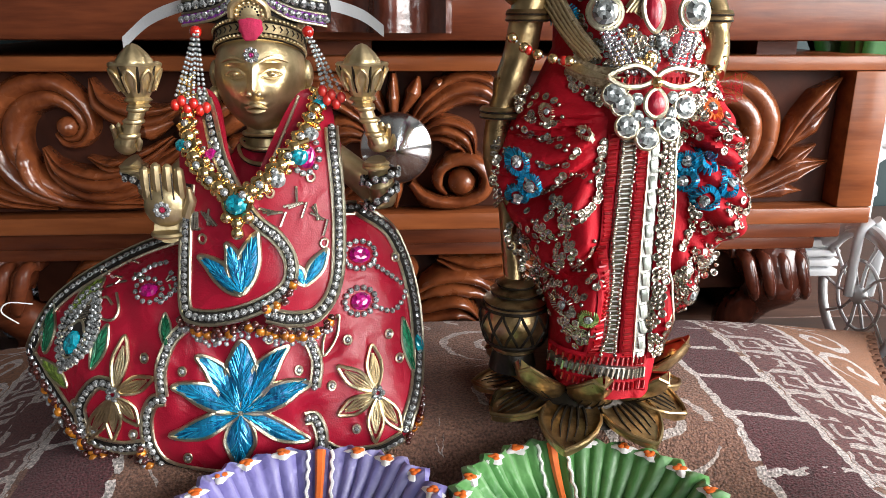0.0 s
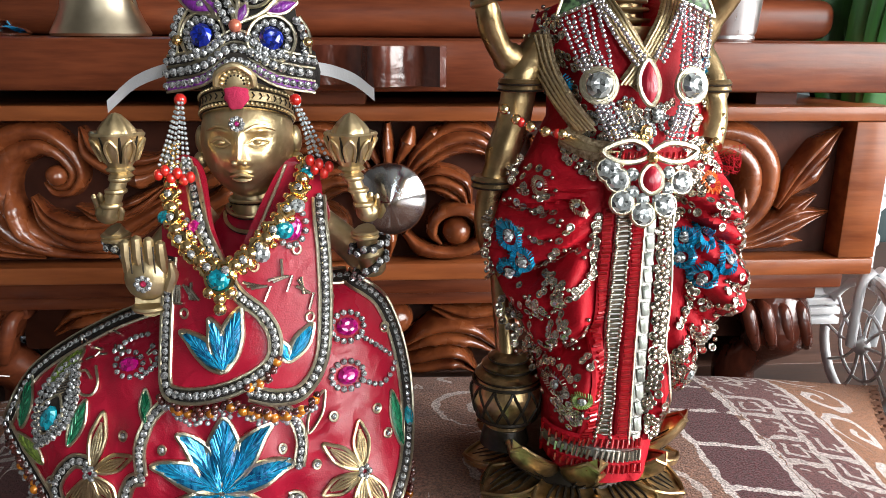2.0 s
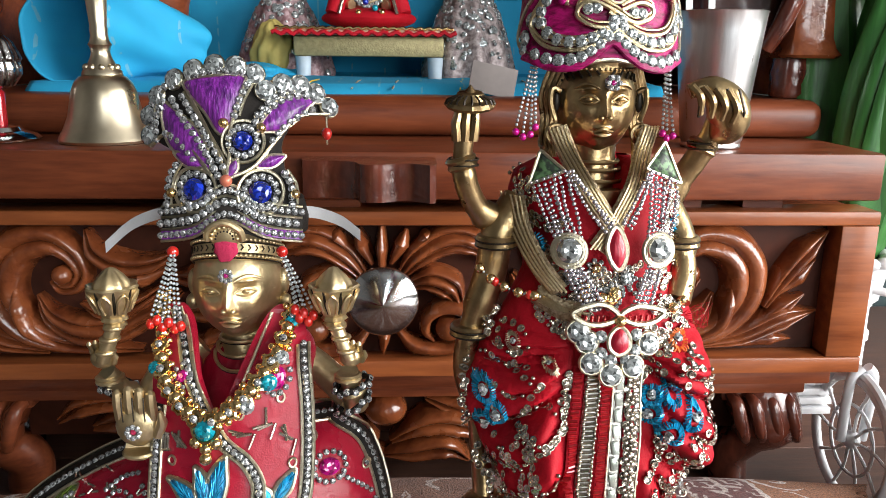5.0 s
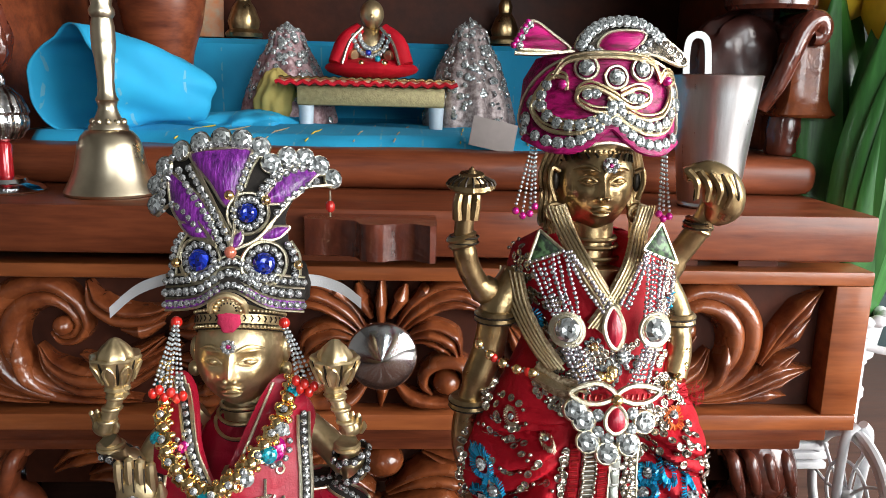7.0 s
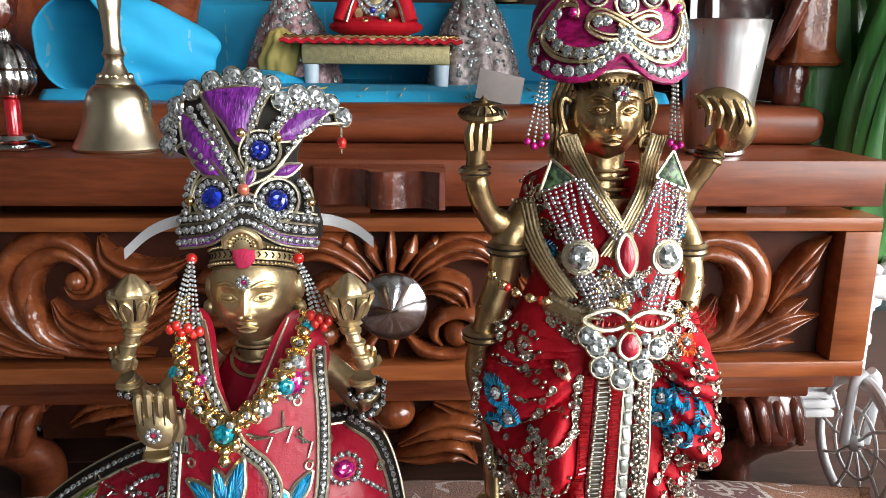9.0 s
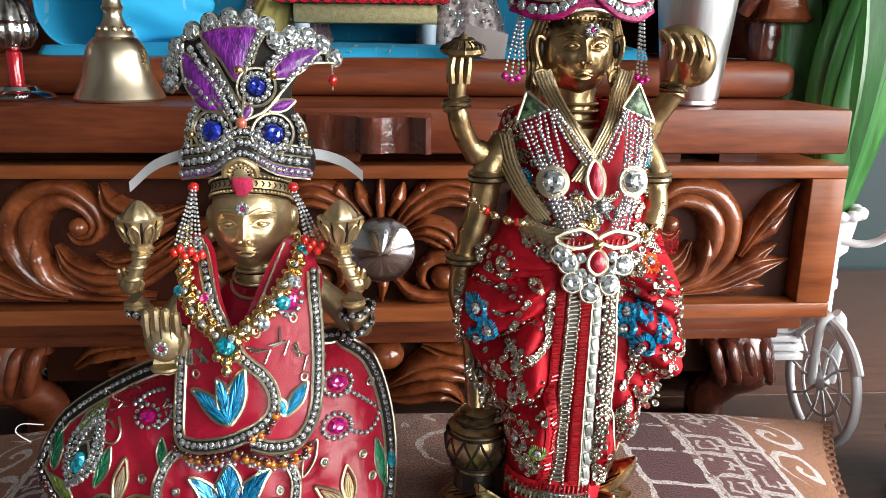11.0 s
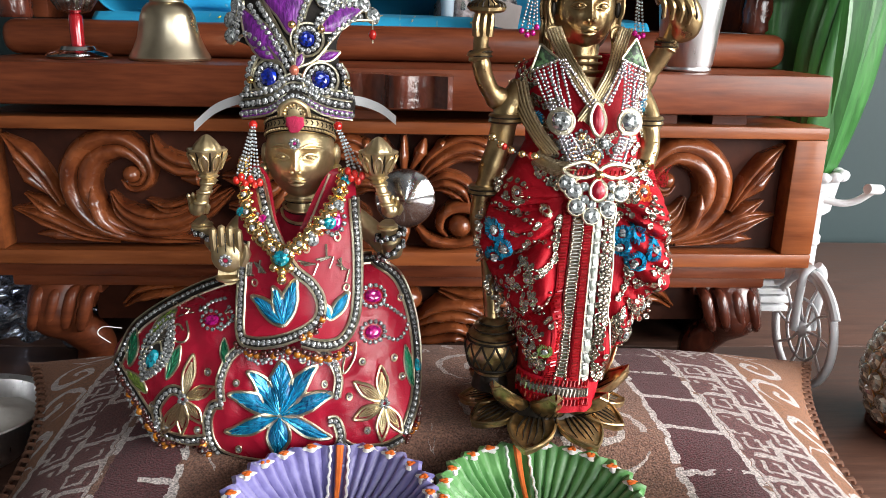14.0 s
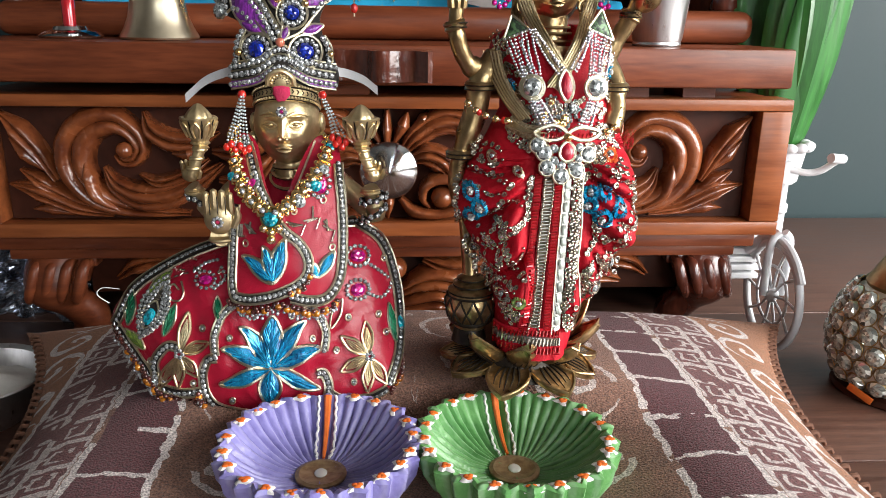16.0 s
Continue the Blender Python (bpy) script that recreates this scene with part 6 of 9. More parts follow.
def robe_geo(m=150, n=180):
    V, F = [], []
    for j in range(m + 1):
        z = 0.110 + (0.280 - 0.110) * j / m
        w, c = np.interp(z, ROBE_Z, ROBE_W), np.interp(z, ROBE_Z, ROBE_C)
        for i in range(n):
            a = 2 * math.pi * i / n
            x = c + w * math.cos(a)
            puff = 1 + (-0.02 + 0.04 * math.sin(5 * a + 60 * z) + 0.04 * abs(math.sin(95 * z + (1 if math.cos(a) > 0 else 0)))) * smooth((0.22 - z) / 0.03) * smooth((z - 0.13) / 0.03)
            x = c + w * math.cos(a) * puff
            V.append((x, robe_y(c + w * math.cos(a), z), z) if math.sin(a) <= 0 else (x, plane_n(z) + 0.026 + 0.020 * math.sin(a), z))
    for j in range(m):
        for i in range(n):
            k = (i + 1) % n
            F.append((j * n + i, j * n + k, (j + 1) * n + k, (j + 1) * n + i))
    F += [tuple(range(n))[::-1], tuple(m * n + i for i in range(n))]
    return V, F


def lotus_petal_geo(c, a, r0, r1, z0, z1, w, cup, grooves=5):
    """One cast lotus petal from the middle c outwards at the angle a, with a thick pointed lip, and the dark lines cut in it."""
    n, m = 16, 11
    turn_m = Matrix.Rotation(a, 3, "Z")

    def at(t, s, drop):
        h = w * (0.50 + 0.65 * math.sin(math.pi * min(1, t * 0.95) ** 0.9)) * (1 - t ** 6) ** 0.8 + 0.0005
        lip = 0.0014 * smooth((abs(s) - 0.75) / 0.25) + 0.0012 * smooth((t - 0.88) / 0.12)
        p = turn_m @ Vector((r0 + (r1 - r0) * t, h * s, z0 + (z1 - z0) * t ** 1.7 + cup * s * s * (1 - 0.4 * t) + lip - drop))
        return (c[0] + p.x, c[1] + p.y, c[2] + p.z)

    V, F = [], []
    for side in (0, 1):
        for i in range(n):
            for j in range(m):
                V.append(at(i / (n - 1), 2 * j / (m - 1) - 1, 0.0030 * side))
    k = n * m
    for side in (0, 1):
        for i in range(n - 1):
            for j in range(m - 1):
                q = (side * k + i * m + j, side * k + i * m + j + 1, side * k + (i + 1) * m + j + 1, side * k + (i + 1) * m + j)
                F.append(q[::-1] if side else q)
    edge = [i * m for i in range(n)] + [(n - 1) * m + j for j in range(1, m)] + [i * m + m - 1 for i in range(n - 2, -1, -1)]
    F += [(edge[i], edge[i + 1], k + edge[i + 1], k + edge[i]) for i in range(len(edge) - 1)]
    dark = []
    for g in range(grooves):
        s = 0.68 * (2 * g / max(1, grooves - 1) - 1)
        reach = 0.84 - 0.25 * abs(s) + 0.06 * vary(g, a)
        for d in (-0.0002, 0.0032):
            dark.append(tube([at(0.18 + (reach - 0.18) * q, s * (0.55 + 0.45 * q), d) for q in (0, 0.35, 0.7, 1)], [0.0007, 0.0007, 0.0005, 0.0002], 5))
    rim = tube([at(t, s, 0.0004) for s, t in [(-1, q) for q in (0.35, 0.5, 0.65, 0.8, 0.92)] + [(-0.5, 0.985), (0, 1.0), (0.5, 0.985)] + [(1, q) for q in (0.92, 0.8, 0.65, 0.5, 0.35)]], 0.0009, 7)
    return (V, F), dark, rim


st, st_dark, st_aged = [], [], []
BC = (0.080, 0.300, 0.089)
st_dark.append(lathe(((0.024, 0.0), (0.030, 0.002), (0.027, 0.010), (0.024, 0.020), (0.0, 0.021)), 40, BC))
rows = [(2 * math.pi * k / 9 + 0.22 + 0.16 * (vary(k, 3) - 0.5), 0.019, 0.045 + 0.005 * vary(k, 4), 0.011, 0.002 + 0.005 * vary(k, 5), 0.0098, 0.002 * (vary(k, 6) - 0.7)) for k in range(9)]
rows += [(2 * math.pi * k / 8 + 0.75 + 0.22 * (vary(k, 13) - 0.5), 0.015, 0.038 + 0.008 * vary(k, 14), 0.010, 0.0150 + 0.012 * vary(k, 8), 0.0075 + 0.0015 * vary(k, 15), 0.0055) for k in range(8)]
rows += [(0.35, 0.020, 0.046, 0.012, 0.041, 0.0085, 0.004)]
for q in rows:
    geo, dark, rim = lotus_petal_geo(BC, *q)
    st.append(rim)
    st_aged.append(geo)
    st_dark += dark
for x in (0.074, 0.096):
    st.append(ball((x, 0.283, 0.113), 0.0075, 0.014, 0.004))
st.append(tube([(0.086, 0.312, 0.105), (0.091, 0.318, 0.17), (0.093, 0.324, 0.235), (0.093, 0.326, 0.268)], [0.016, 0.026, 0.020, 0.024], 20))
st.append(head_geo(0.0935, 0.3255, 0.3015, 0.0158, 0.0180, 0.0210))
st += face_lines(0.0935, 0.3255, 0.3015, 0.0158, 0.0180, 0.0210)
st.append(moved(lathe(((0.0130, 0), (0.0146, 0.0008), (0.0142, 0.0024), (0.0146, 0.0040), (0.0130, 0.0060)), 48), Matrix.Translation((0.0935, 0.3255, 0.3125)) @ Matrix.Diagonal((1, 1.1, 1, 1))))
st += bead_ring((0.0935, 0.3255), 0.0146, 0.0161, 0.3140, 0.0007, 48)
for s in (-1, 1):
    for k in range(7):
        a = s * (0.15 + 0.22 * k)
        st_dark.append(tube([(0.0935 + 0.0150 * math.sin(a + 0.1 * q * s), 0.3255 - 0.0168 * math.cos(a + 0.1 * q * s) + 0.0012 * q, 0.3118 + 0.0022 * q - 0.0012 * abs(s) * k * 0.4) for q in (0, 0.5, 1)], 0.0005, 5))
st.append(tube([(0.0935, 0.325, 0.266), (0.0935, 0.325, 0.276), (0.0935, 0.325, 0.288)], [0.0120, 0.0092, 0.0095], 20))
for z, r in ((0.2785, 0.0100), (0.2755, 0.0108), (0.2715, 0.0135)):
    st.append(tube([(0.0935 + r * math.cos(a), 0.3235 + r * math.sin(a), z) for a in np.linspace(0, 2 * math.pi, 29)[:-1]], 0.0009, 6, True))
st_dark.append(ball((0.0935, 0.336, 0.300), 0.0185, 0.014, 0.023, 24, 14))
for s in (-1, 1):
    for k in range(4):
        x = 0.0935 + s * (0.0146 + 0.0017 * k)
        st_aged.append(tube(spline([(x - s * 0.002, 0.320 + 0.002 * k, 0.3145), (x + s * 0.0012, 0.323 + 0.0015 * k, 0.304), (x + s * 0.0002, 0.325 + 0.001 * k, 0.294), (x + s * 0.0016, 0.323, 0.285), (x + s * 0.001, 0.320, 0.2775 + 0.002 * k)], 5), 0.0010, 6))
    st.append(tube([(0.0935 + s * 0.0165 + 0.0033 * math.cos(a), 0.3165, 0.2895 + 0.0033 * math.sin(a)) for a in np.linspace(0, 2 * math.pi, 17)[:-1]], 0.0010, 6, True))
    st.append(ball((0.0935 + s * 0.0165, 0.3165, 0.2895), 0.0016))
    st.append(tube(spline([(0.0935 + s * 0.0150, 0.3185, 0.3055), (0.0935 + s * 0.0180, 0.3180, 0.3065), (0.0935 + s * 0.0185, 0.3180, 0.3010), (0.0935 + s * 0.0165, 0.3175, 0.2945)], 5), 0.0011, 7))
    st_dark.append(ball((0.0935 + s * 0.0163, 0.3195, 0.3015), 0.0016, 0.0012, 0.0040, 10, 8))
# raised arms
st.append(tube(spline([(0.068, 0.322, 0.262), (0.058, 0.318, 0.256), (0.0490, 0.314, 0.2585), (0.0430, 0.311, 0.268), (0.0405, 0.309, 0.2795), (0.0408, 0.308, 0.290)], 5), [0.0070] * 6 + [0.0060] * 5 + [0.0047] * 8 + [0.0038] * 7, 14))
st.append(tube(spline([(0.118, 0.322, 0.258), (0.1235, 0.320, 0.262), (0.1270, 0.318, 0.270), (0.1325, 0.315, 0.280), (0.1365, 0.312, 0.290), (0.1380, 0.310, 0.298)], 5), [0.0070] * 6 + [0.0058] * 5 + [0.0048] * 8 + [0.0042] * 7, 14))
for x, y, z, q in ((0.0408, 0.3095, 0.2765, 0.3), (0.1335, 0.3145, 0.2825, -0.4)):
    st.append(moved(lathe(((0.0052, 0), (0.0060, 0.0012), (0.0054, 0.0026), (0.0062, 0.0040), (0.0052, 0.0052)), 22), Matrix.Translation((x, y, z)) @ Matrix.Rotation(-q, 4, "Y")))
# the disc on two fingers, and the shell
st.append(moved(lathe(((0.0, 0.0), (0.0085, 0.0004), (0.0094, 0.0016), (0.0085, 0.0030), (0.006, 0.0036), (0.0045, 0.0060), (0.002, 0.0064), (0.0, 0.009)), 40, (0, 0, 0), 0.03, 16), Matrix.Translation((0.0425, 0.306, 0.2995)) @ Matrix.Rotation(radians(12), 4, "X")))
for dx in (-0.003, 0.0, 0.003):
    st.append(tube([(0.0408 + dx, 0.305, 0.288), (0.0408 + dx * 1.2, 0.3035, 0.294), (0.0418 + dx, 0.305, 0.3005)], [0.0021, 0.0019, 0.0014], 8))
shell = spline([(0.1375, 0.309, 0.288), (0.1405, 0.306, 0.2955), (0.1370, 0.304, 0.3035), (0.1300, 0.303, 0.3085), (0.1235, 0.304, 0.3065)], 5)
st.append(tube(shell, [0.0030 + 0.0050 * math.sin(math.pi * min(1, i / 16) ** 0.8) for i in range(len(shell))], 14))
for k in range(4):
    st.append(tube(spline([(0.1225 + 0.0045 * k, 0.2985, 0.3085 - 0.0005 * k), (0.1255 + 0.0045 * k, 0.2965, 0.3045 - 0.0012 * k), (0.1265 + 0.0040 * k, 0.2985, 0.2985 - 0.001 * k)], 4), [0.0015] * 6 + [0.0012] * 3, 8))
# lowered arms with armlets
st.append(tube(spline([(0.064, 0.320, 0.262), (0.0555, 0.314, 0.250), (0.0520, 0.314, 0.232), (0.0455, 0.313, 0.213), (0.0430, 0.313, 0.196), (0.0460, 0.312, 0.182)], 5), [0.0075] * 6 + [0.0066] * 8 + [0.0050] * 12, 14))
st.append(tube(spline([(0.122, 0.320, 0.262), (0.1270, 0.314, 0.250), (0.1275, 0.306, 0.237), (0.1235, 0.299, 0.227)], 5), [0.0072] * 8 + [0.0056] * 8, 14))
for x, y, z in ((0.0452, 0.313, 0.2105), (0.0545, 0.312, 0.2475), (0.1272, 0.312, 0.2475)):
    st.append(lathe(((0.0078, 0), (0.0086, 0.0012), (0.0080, 0.0024), (0.0086, 0.0036), (0.0076, 0.0048)), 22, (x, y, z - 0.002)))
# the mace
st.append(tube([(0.0470, 0.311, 0.190), (0.0485, 0.306, 0.170), (0.0505, 0.298, 0.145)], [0.0042, 0.0040, 0.0044], 14))
mace = [(0.0048, 0.152), (0.0075, 0.1505), (0.0062, 0.149), (0.0098, 0.1475), (0.0085, 0.1455), (0.0122, 0.1435), (0.0112, 0.142), (0.0132, 0.139), (0.0136, 0.134), (0.0118, 0.1275), (0.0075, 0.1235), (0.0085, 0.122), (0.0055, 0.119), (0.0, 0.119)]
mace = [(1.08 * r, z - 0.0055) for r, z in mace]
st_aged.append(lathe(mace[::-1], 40, (0.0508, 0.296, 0)))
for k in range(12):
    for q in (-1, 1):
        band = []
        for i in range(7):
            t = i / 6
            z = 0.1200 + 0.0155 * t
            r = np.interp(z, [m[1] for m in mace[::-1]], [m[0] for m in mace[::-1]])
            a = 2 * math.pi * k / 12 + q * 0.55 * t
            band.append((0.0508 + r * math.cos(a), 0.296 + r * math.sin(a), z))
        st_dark.append(tube(band, 0.0007, 5))
for z, r in ((0.1442, 0.0073), (0.1408, 0.0097), (0.1372, 0.0123), (0.1180, 0.0082), (0.1203, 0.0119), (0.1355, 0.0136)):
    st_dark.append(tube([(0.0508 + r * math.cos(a), 0.296 + r * math.sin(a), z) for a in np.linspace(0, 2 * math.pi, 37)[:-1]], 0.0007, 5, True))
st_dark.append(lathe(((0.004, 0.105), (0.010, 0.108), (0.0085, 0.115), (0.006, 0.1215), (0.0, 0.122)), 24, (0.0502, 0.296, 0)))
# lines cut in the bracelets, the disc and the shell
for x, y, z, r in ((0.0452, 0.313, 0.2100, 0.0083), (0.0545, 0.312, 0.2470, 0.0083), (0.1272, 0.312, 0.2470, 0.0083), (0.0408, 0.3095, 0.2790, 0.0056), (0.1342, 0.3142, 0.2852, 0.0056)):
    for d in (-0.0008, 0.0014):
        st_dark.append(tube([(x + r * math.cos(a), y + r * math.sin(a), z + d) for a in np.linspace(0, 2 * math.pi, 25)[:-1]], 0.0004, 5, True))
for k in range(20):
    a = 2 * math.pi * k / 20
    st_dark.append(tube([(0.0425 + r * math.cos(a), 0.3055 + r * math.sin(a) - 0.2 * (h - 0.3), h) for r, h in ((0.0050, 0.3042), (0.0085, 0.3027), (0.0093, 0.3012))], 0.0004, 4))
for k in range(5):
    st_dark.append(tube(spline([(0.1228 + 0.0042 * k, 0.2990 - 0.0004 * k, 0.3078), (0.1250 + 0.0042 * k, 0.2965, 0.3035 - 0.0008 * k), (0.1258 + 0.0042 * k, 0.2985, 0.2975)], 4), 0.0005, 5))
cast("standing_statue", st, st_dark, BRASS_DARK, "standing four-armed aged brass statue on a lotus base", st_aged)

robe = thing("sequined_robe", (0.088, 0.31, 0.11), "red crepe robe with silver sequins, blue flowers and a pleated panel", "robe")
part("cloth", robe_geo(), RED_CLOTH, robe)
SEQ = mesh_of("sequin", lathe(((0.0004, 0.0001), (0.0005, 0.0), (0.0013, 0.0004), (0.0016, 0.0003), (0.0015, 0.0001)), 14), SILVER_SEQUIN)
BUG = mesh_of("seed_bead", ball((0, 0, 0), 0.0009, n=8, m=5), SILVER_SEQUIN)


def sequins(pts, step=0.0021, rows=1, spread=0.0012, parent=robe, seed=0):
    """A scattered line of sequins and beads along a curve on the robe."""
    for r in range(rows):
        for k, p in enumerate(even(spline(pts, 6), step)):
            x, z = p[0] + spread * (vary(k + seed, r + 1) - 0.5) * 2, p[1] + spread * (vary(k + seed, r + 9) - 0.5) * 2
            nn = normal_at(robe_y, x, z) + Vector((vary(k, r + 3) - 0.5, 0, vary(k, r + 4) - 0.5)) * 0.45
            piece("sequin" if (k + r) % 4 else "seed_bead", SEQ if (k + r) % 4 else BUG, facing(on(robe_y, x, z, 0.0009 + 0.0004 * vary(k, 6)), nn, k), parent)


def mirror_flower(x, z, r, mat, n=12):
    """A small round mirror in a frill of stitched thread."""
    ob = gem(robe_y, x, z, r * 0.5, BIG_STONE, robe, 0, name="mirror", off=0.0012)
    g = []
    for k in range(2 * n):
        a, q = math.pi * k / n, r * (0.90 + 0.22 * vary(k))
        g.append(tube([on(robe_y, x + r * 0.5 * math.cos(a), z + r * 0.5 * math.sin(a), 0.0010), on(robe_y, x + 0.75 * r * math.cos(a + 0.1), z + 0.75 * r * math.sin(a + 0.1), 0.0020), on(robe_y, x + q * math.cos(a + 0.2), z + q * math.sin(a + 0.2), 0.0009)], r * 0.085, 4))
    part("stitching", join(*g), mat, ob)


# the pleated panel down the middle
def column(x0, x1, w, mat, name, z0=0.124, z1=0.206, off=0.0015):
    return strip(robe_y, [(x0, z1), ((x0 + x1) / 2, (z0 + z1) / 2), (x1, z0)], w, robe, mat, name, off=off, n=10)


def fill(x0, x1, mesh, name, step, wig=0.0004, z0=0.124, z1=0.206, off=0.0022, parent=robe, loose=0.25, spin=0.1):
    for k, p in enumerate(even([(x0, z1), (x1, z0)], step)):
        x, z = p[0] + wig * (vary(k, x0 * 99) - 0.5) * 2, p[1]
        nn = normal_at(robe_y, x, z) + Vector((vary(k, 3) - 0.5, 0, vary(k, 5) - 0.5)) * loose
        piece(name, mesh, facing(on(robe_y, x, z, off), nn, 0.09 + spin * (vary(k, 8) - 0.5)), parent)


panel_silver = material("silver_lame", (0.55, 0.54, 0.50), 0.35, 0.9, other=(0.3, 0.28, 0.25), scale=500, bump=0.8, bump_scale=700)
red_bugle = material("red_bugle_beads", (0.50, 0.008, 0.012), 0.12, 0.3, other=(0.25, 0.004, 0.008), scale=300, coat=1.0, spread=0.3)
RB = mesh_of("red_bugle", moved(tube([(-0.0015, 0, 0), (0.0015, 0, 0)], 0.0006, 6), Matrix()), red_bugle)
SB = mesh_of("silver_bugle", tube([(-0.0019, 0, 0), (0.0019, 0, 0)], 0.0007, 6), SILVER_SEQUIN)
MT = mesh_of("mirror_tile", box(-0.0014, 0.0014, -0.0024, 0.0024, 0, 0.0005, 0.0002), material("mirror_glass", (0.50, 0.52, 0.47), 0.28, 0.7, other=(0.32, 0.35, 0.30), scale=120, spread=0.5))
FLOWER = mesh_of("sequin_flower", join(*[ball((0.0017 * math.cos(1.2566 * k), 0.0017 * math.sin(1.2566 * k), 0.0002), 0.0011, 0.0011, 0.0005, 10, 6) for k in range(5)], ball((0, 0, 0.0006), 0.0008, n=8, m=6)), SILVER_SEQUIN)
for x0, x1, w, mt, nm in ((0.0835, 0.0745, 0.0024, RED_CLOTH, "pleat"), (0.0890, 0.0805, 0.0030, panel_silver, "silver_pleat"), (0.0940, 0.0868, 0.0024, RED_CLOTH, "pleat"), (0.0985, 0.0920, 0.0026, panel_silver, "silver_pleat"), (0.1035, 0.0985, 0.0030, RED_CLOTH, "pleat")):
    column(x0, x1, w, mt, nm)
fill(0.0835, 0.0745, RB, "red_bugle", 0.0015)
fill(0.0940, 0.0868, RB, "red_bugle", 0.0015)
fill(0.0868, 0.0783, BUG, "seed_bead", 0.0017, 0.0003)
fill(0.0890, 0.0805, SB, "silver_bugle", 0.0017, 0.0003, off=0.0018)
fill(0.0912, 0.0827, BUG, "seed_bead", 0.0017, 0.0003)
fill(0.0985, 0.0920, MT, "mirror_tile", 0.0058, 0.0)
fill(0.1032, 0.0982, FLOWER, "sequin_flower", 0.0056, 0.0003, spin=3.0, off=0.0030)
fill(0.1020, 0.0966, SEQ, "sequin", 0.0026, 0.0008, spin=3.0)
fill(0.1052, 0.1004, SEQ, "sequin", 0.0028, 0.0006, spin=3.0)
for x0, x1 in ((0.0962, 0.0893), (0.1070, 0.1022)):
    wire(robe_y, [(x0, 0.206), ((x0 + x1) / 2, 0.165), (x1, 0.124)], robe, 0.0005, 10, off=0.0024, mat=GOLD_WIRE, name="gold_piping")
# the border at the hem
for z, mt, mesh in ((0.1255, RED_CLOTH, RB), (0.1210, panel_silver, SB), (0.1165, RED_CLOTH, RB)):
    strip(robe_y, [(0.0640, z - 0.001), (0.078, z), (0.094, z - 0.0015)], 0.0022, robe, mt, "hem_band", off=0.0022)
    for k, p in enumerate(even([(0.0645, z - 0.001), (0.094, z - 0.001)], 0.0016)):
        piece("bugle", mesh, facing(on(robe_y, p[0], p[1], 0.0030), normal_at(robe_y, p[0], p[1]), 1.4), robe)
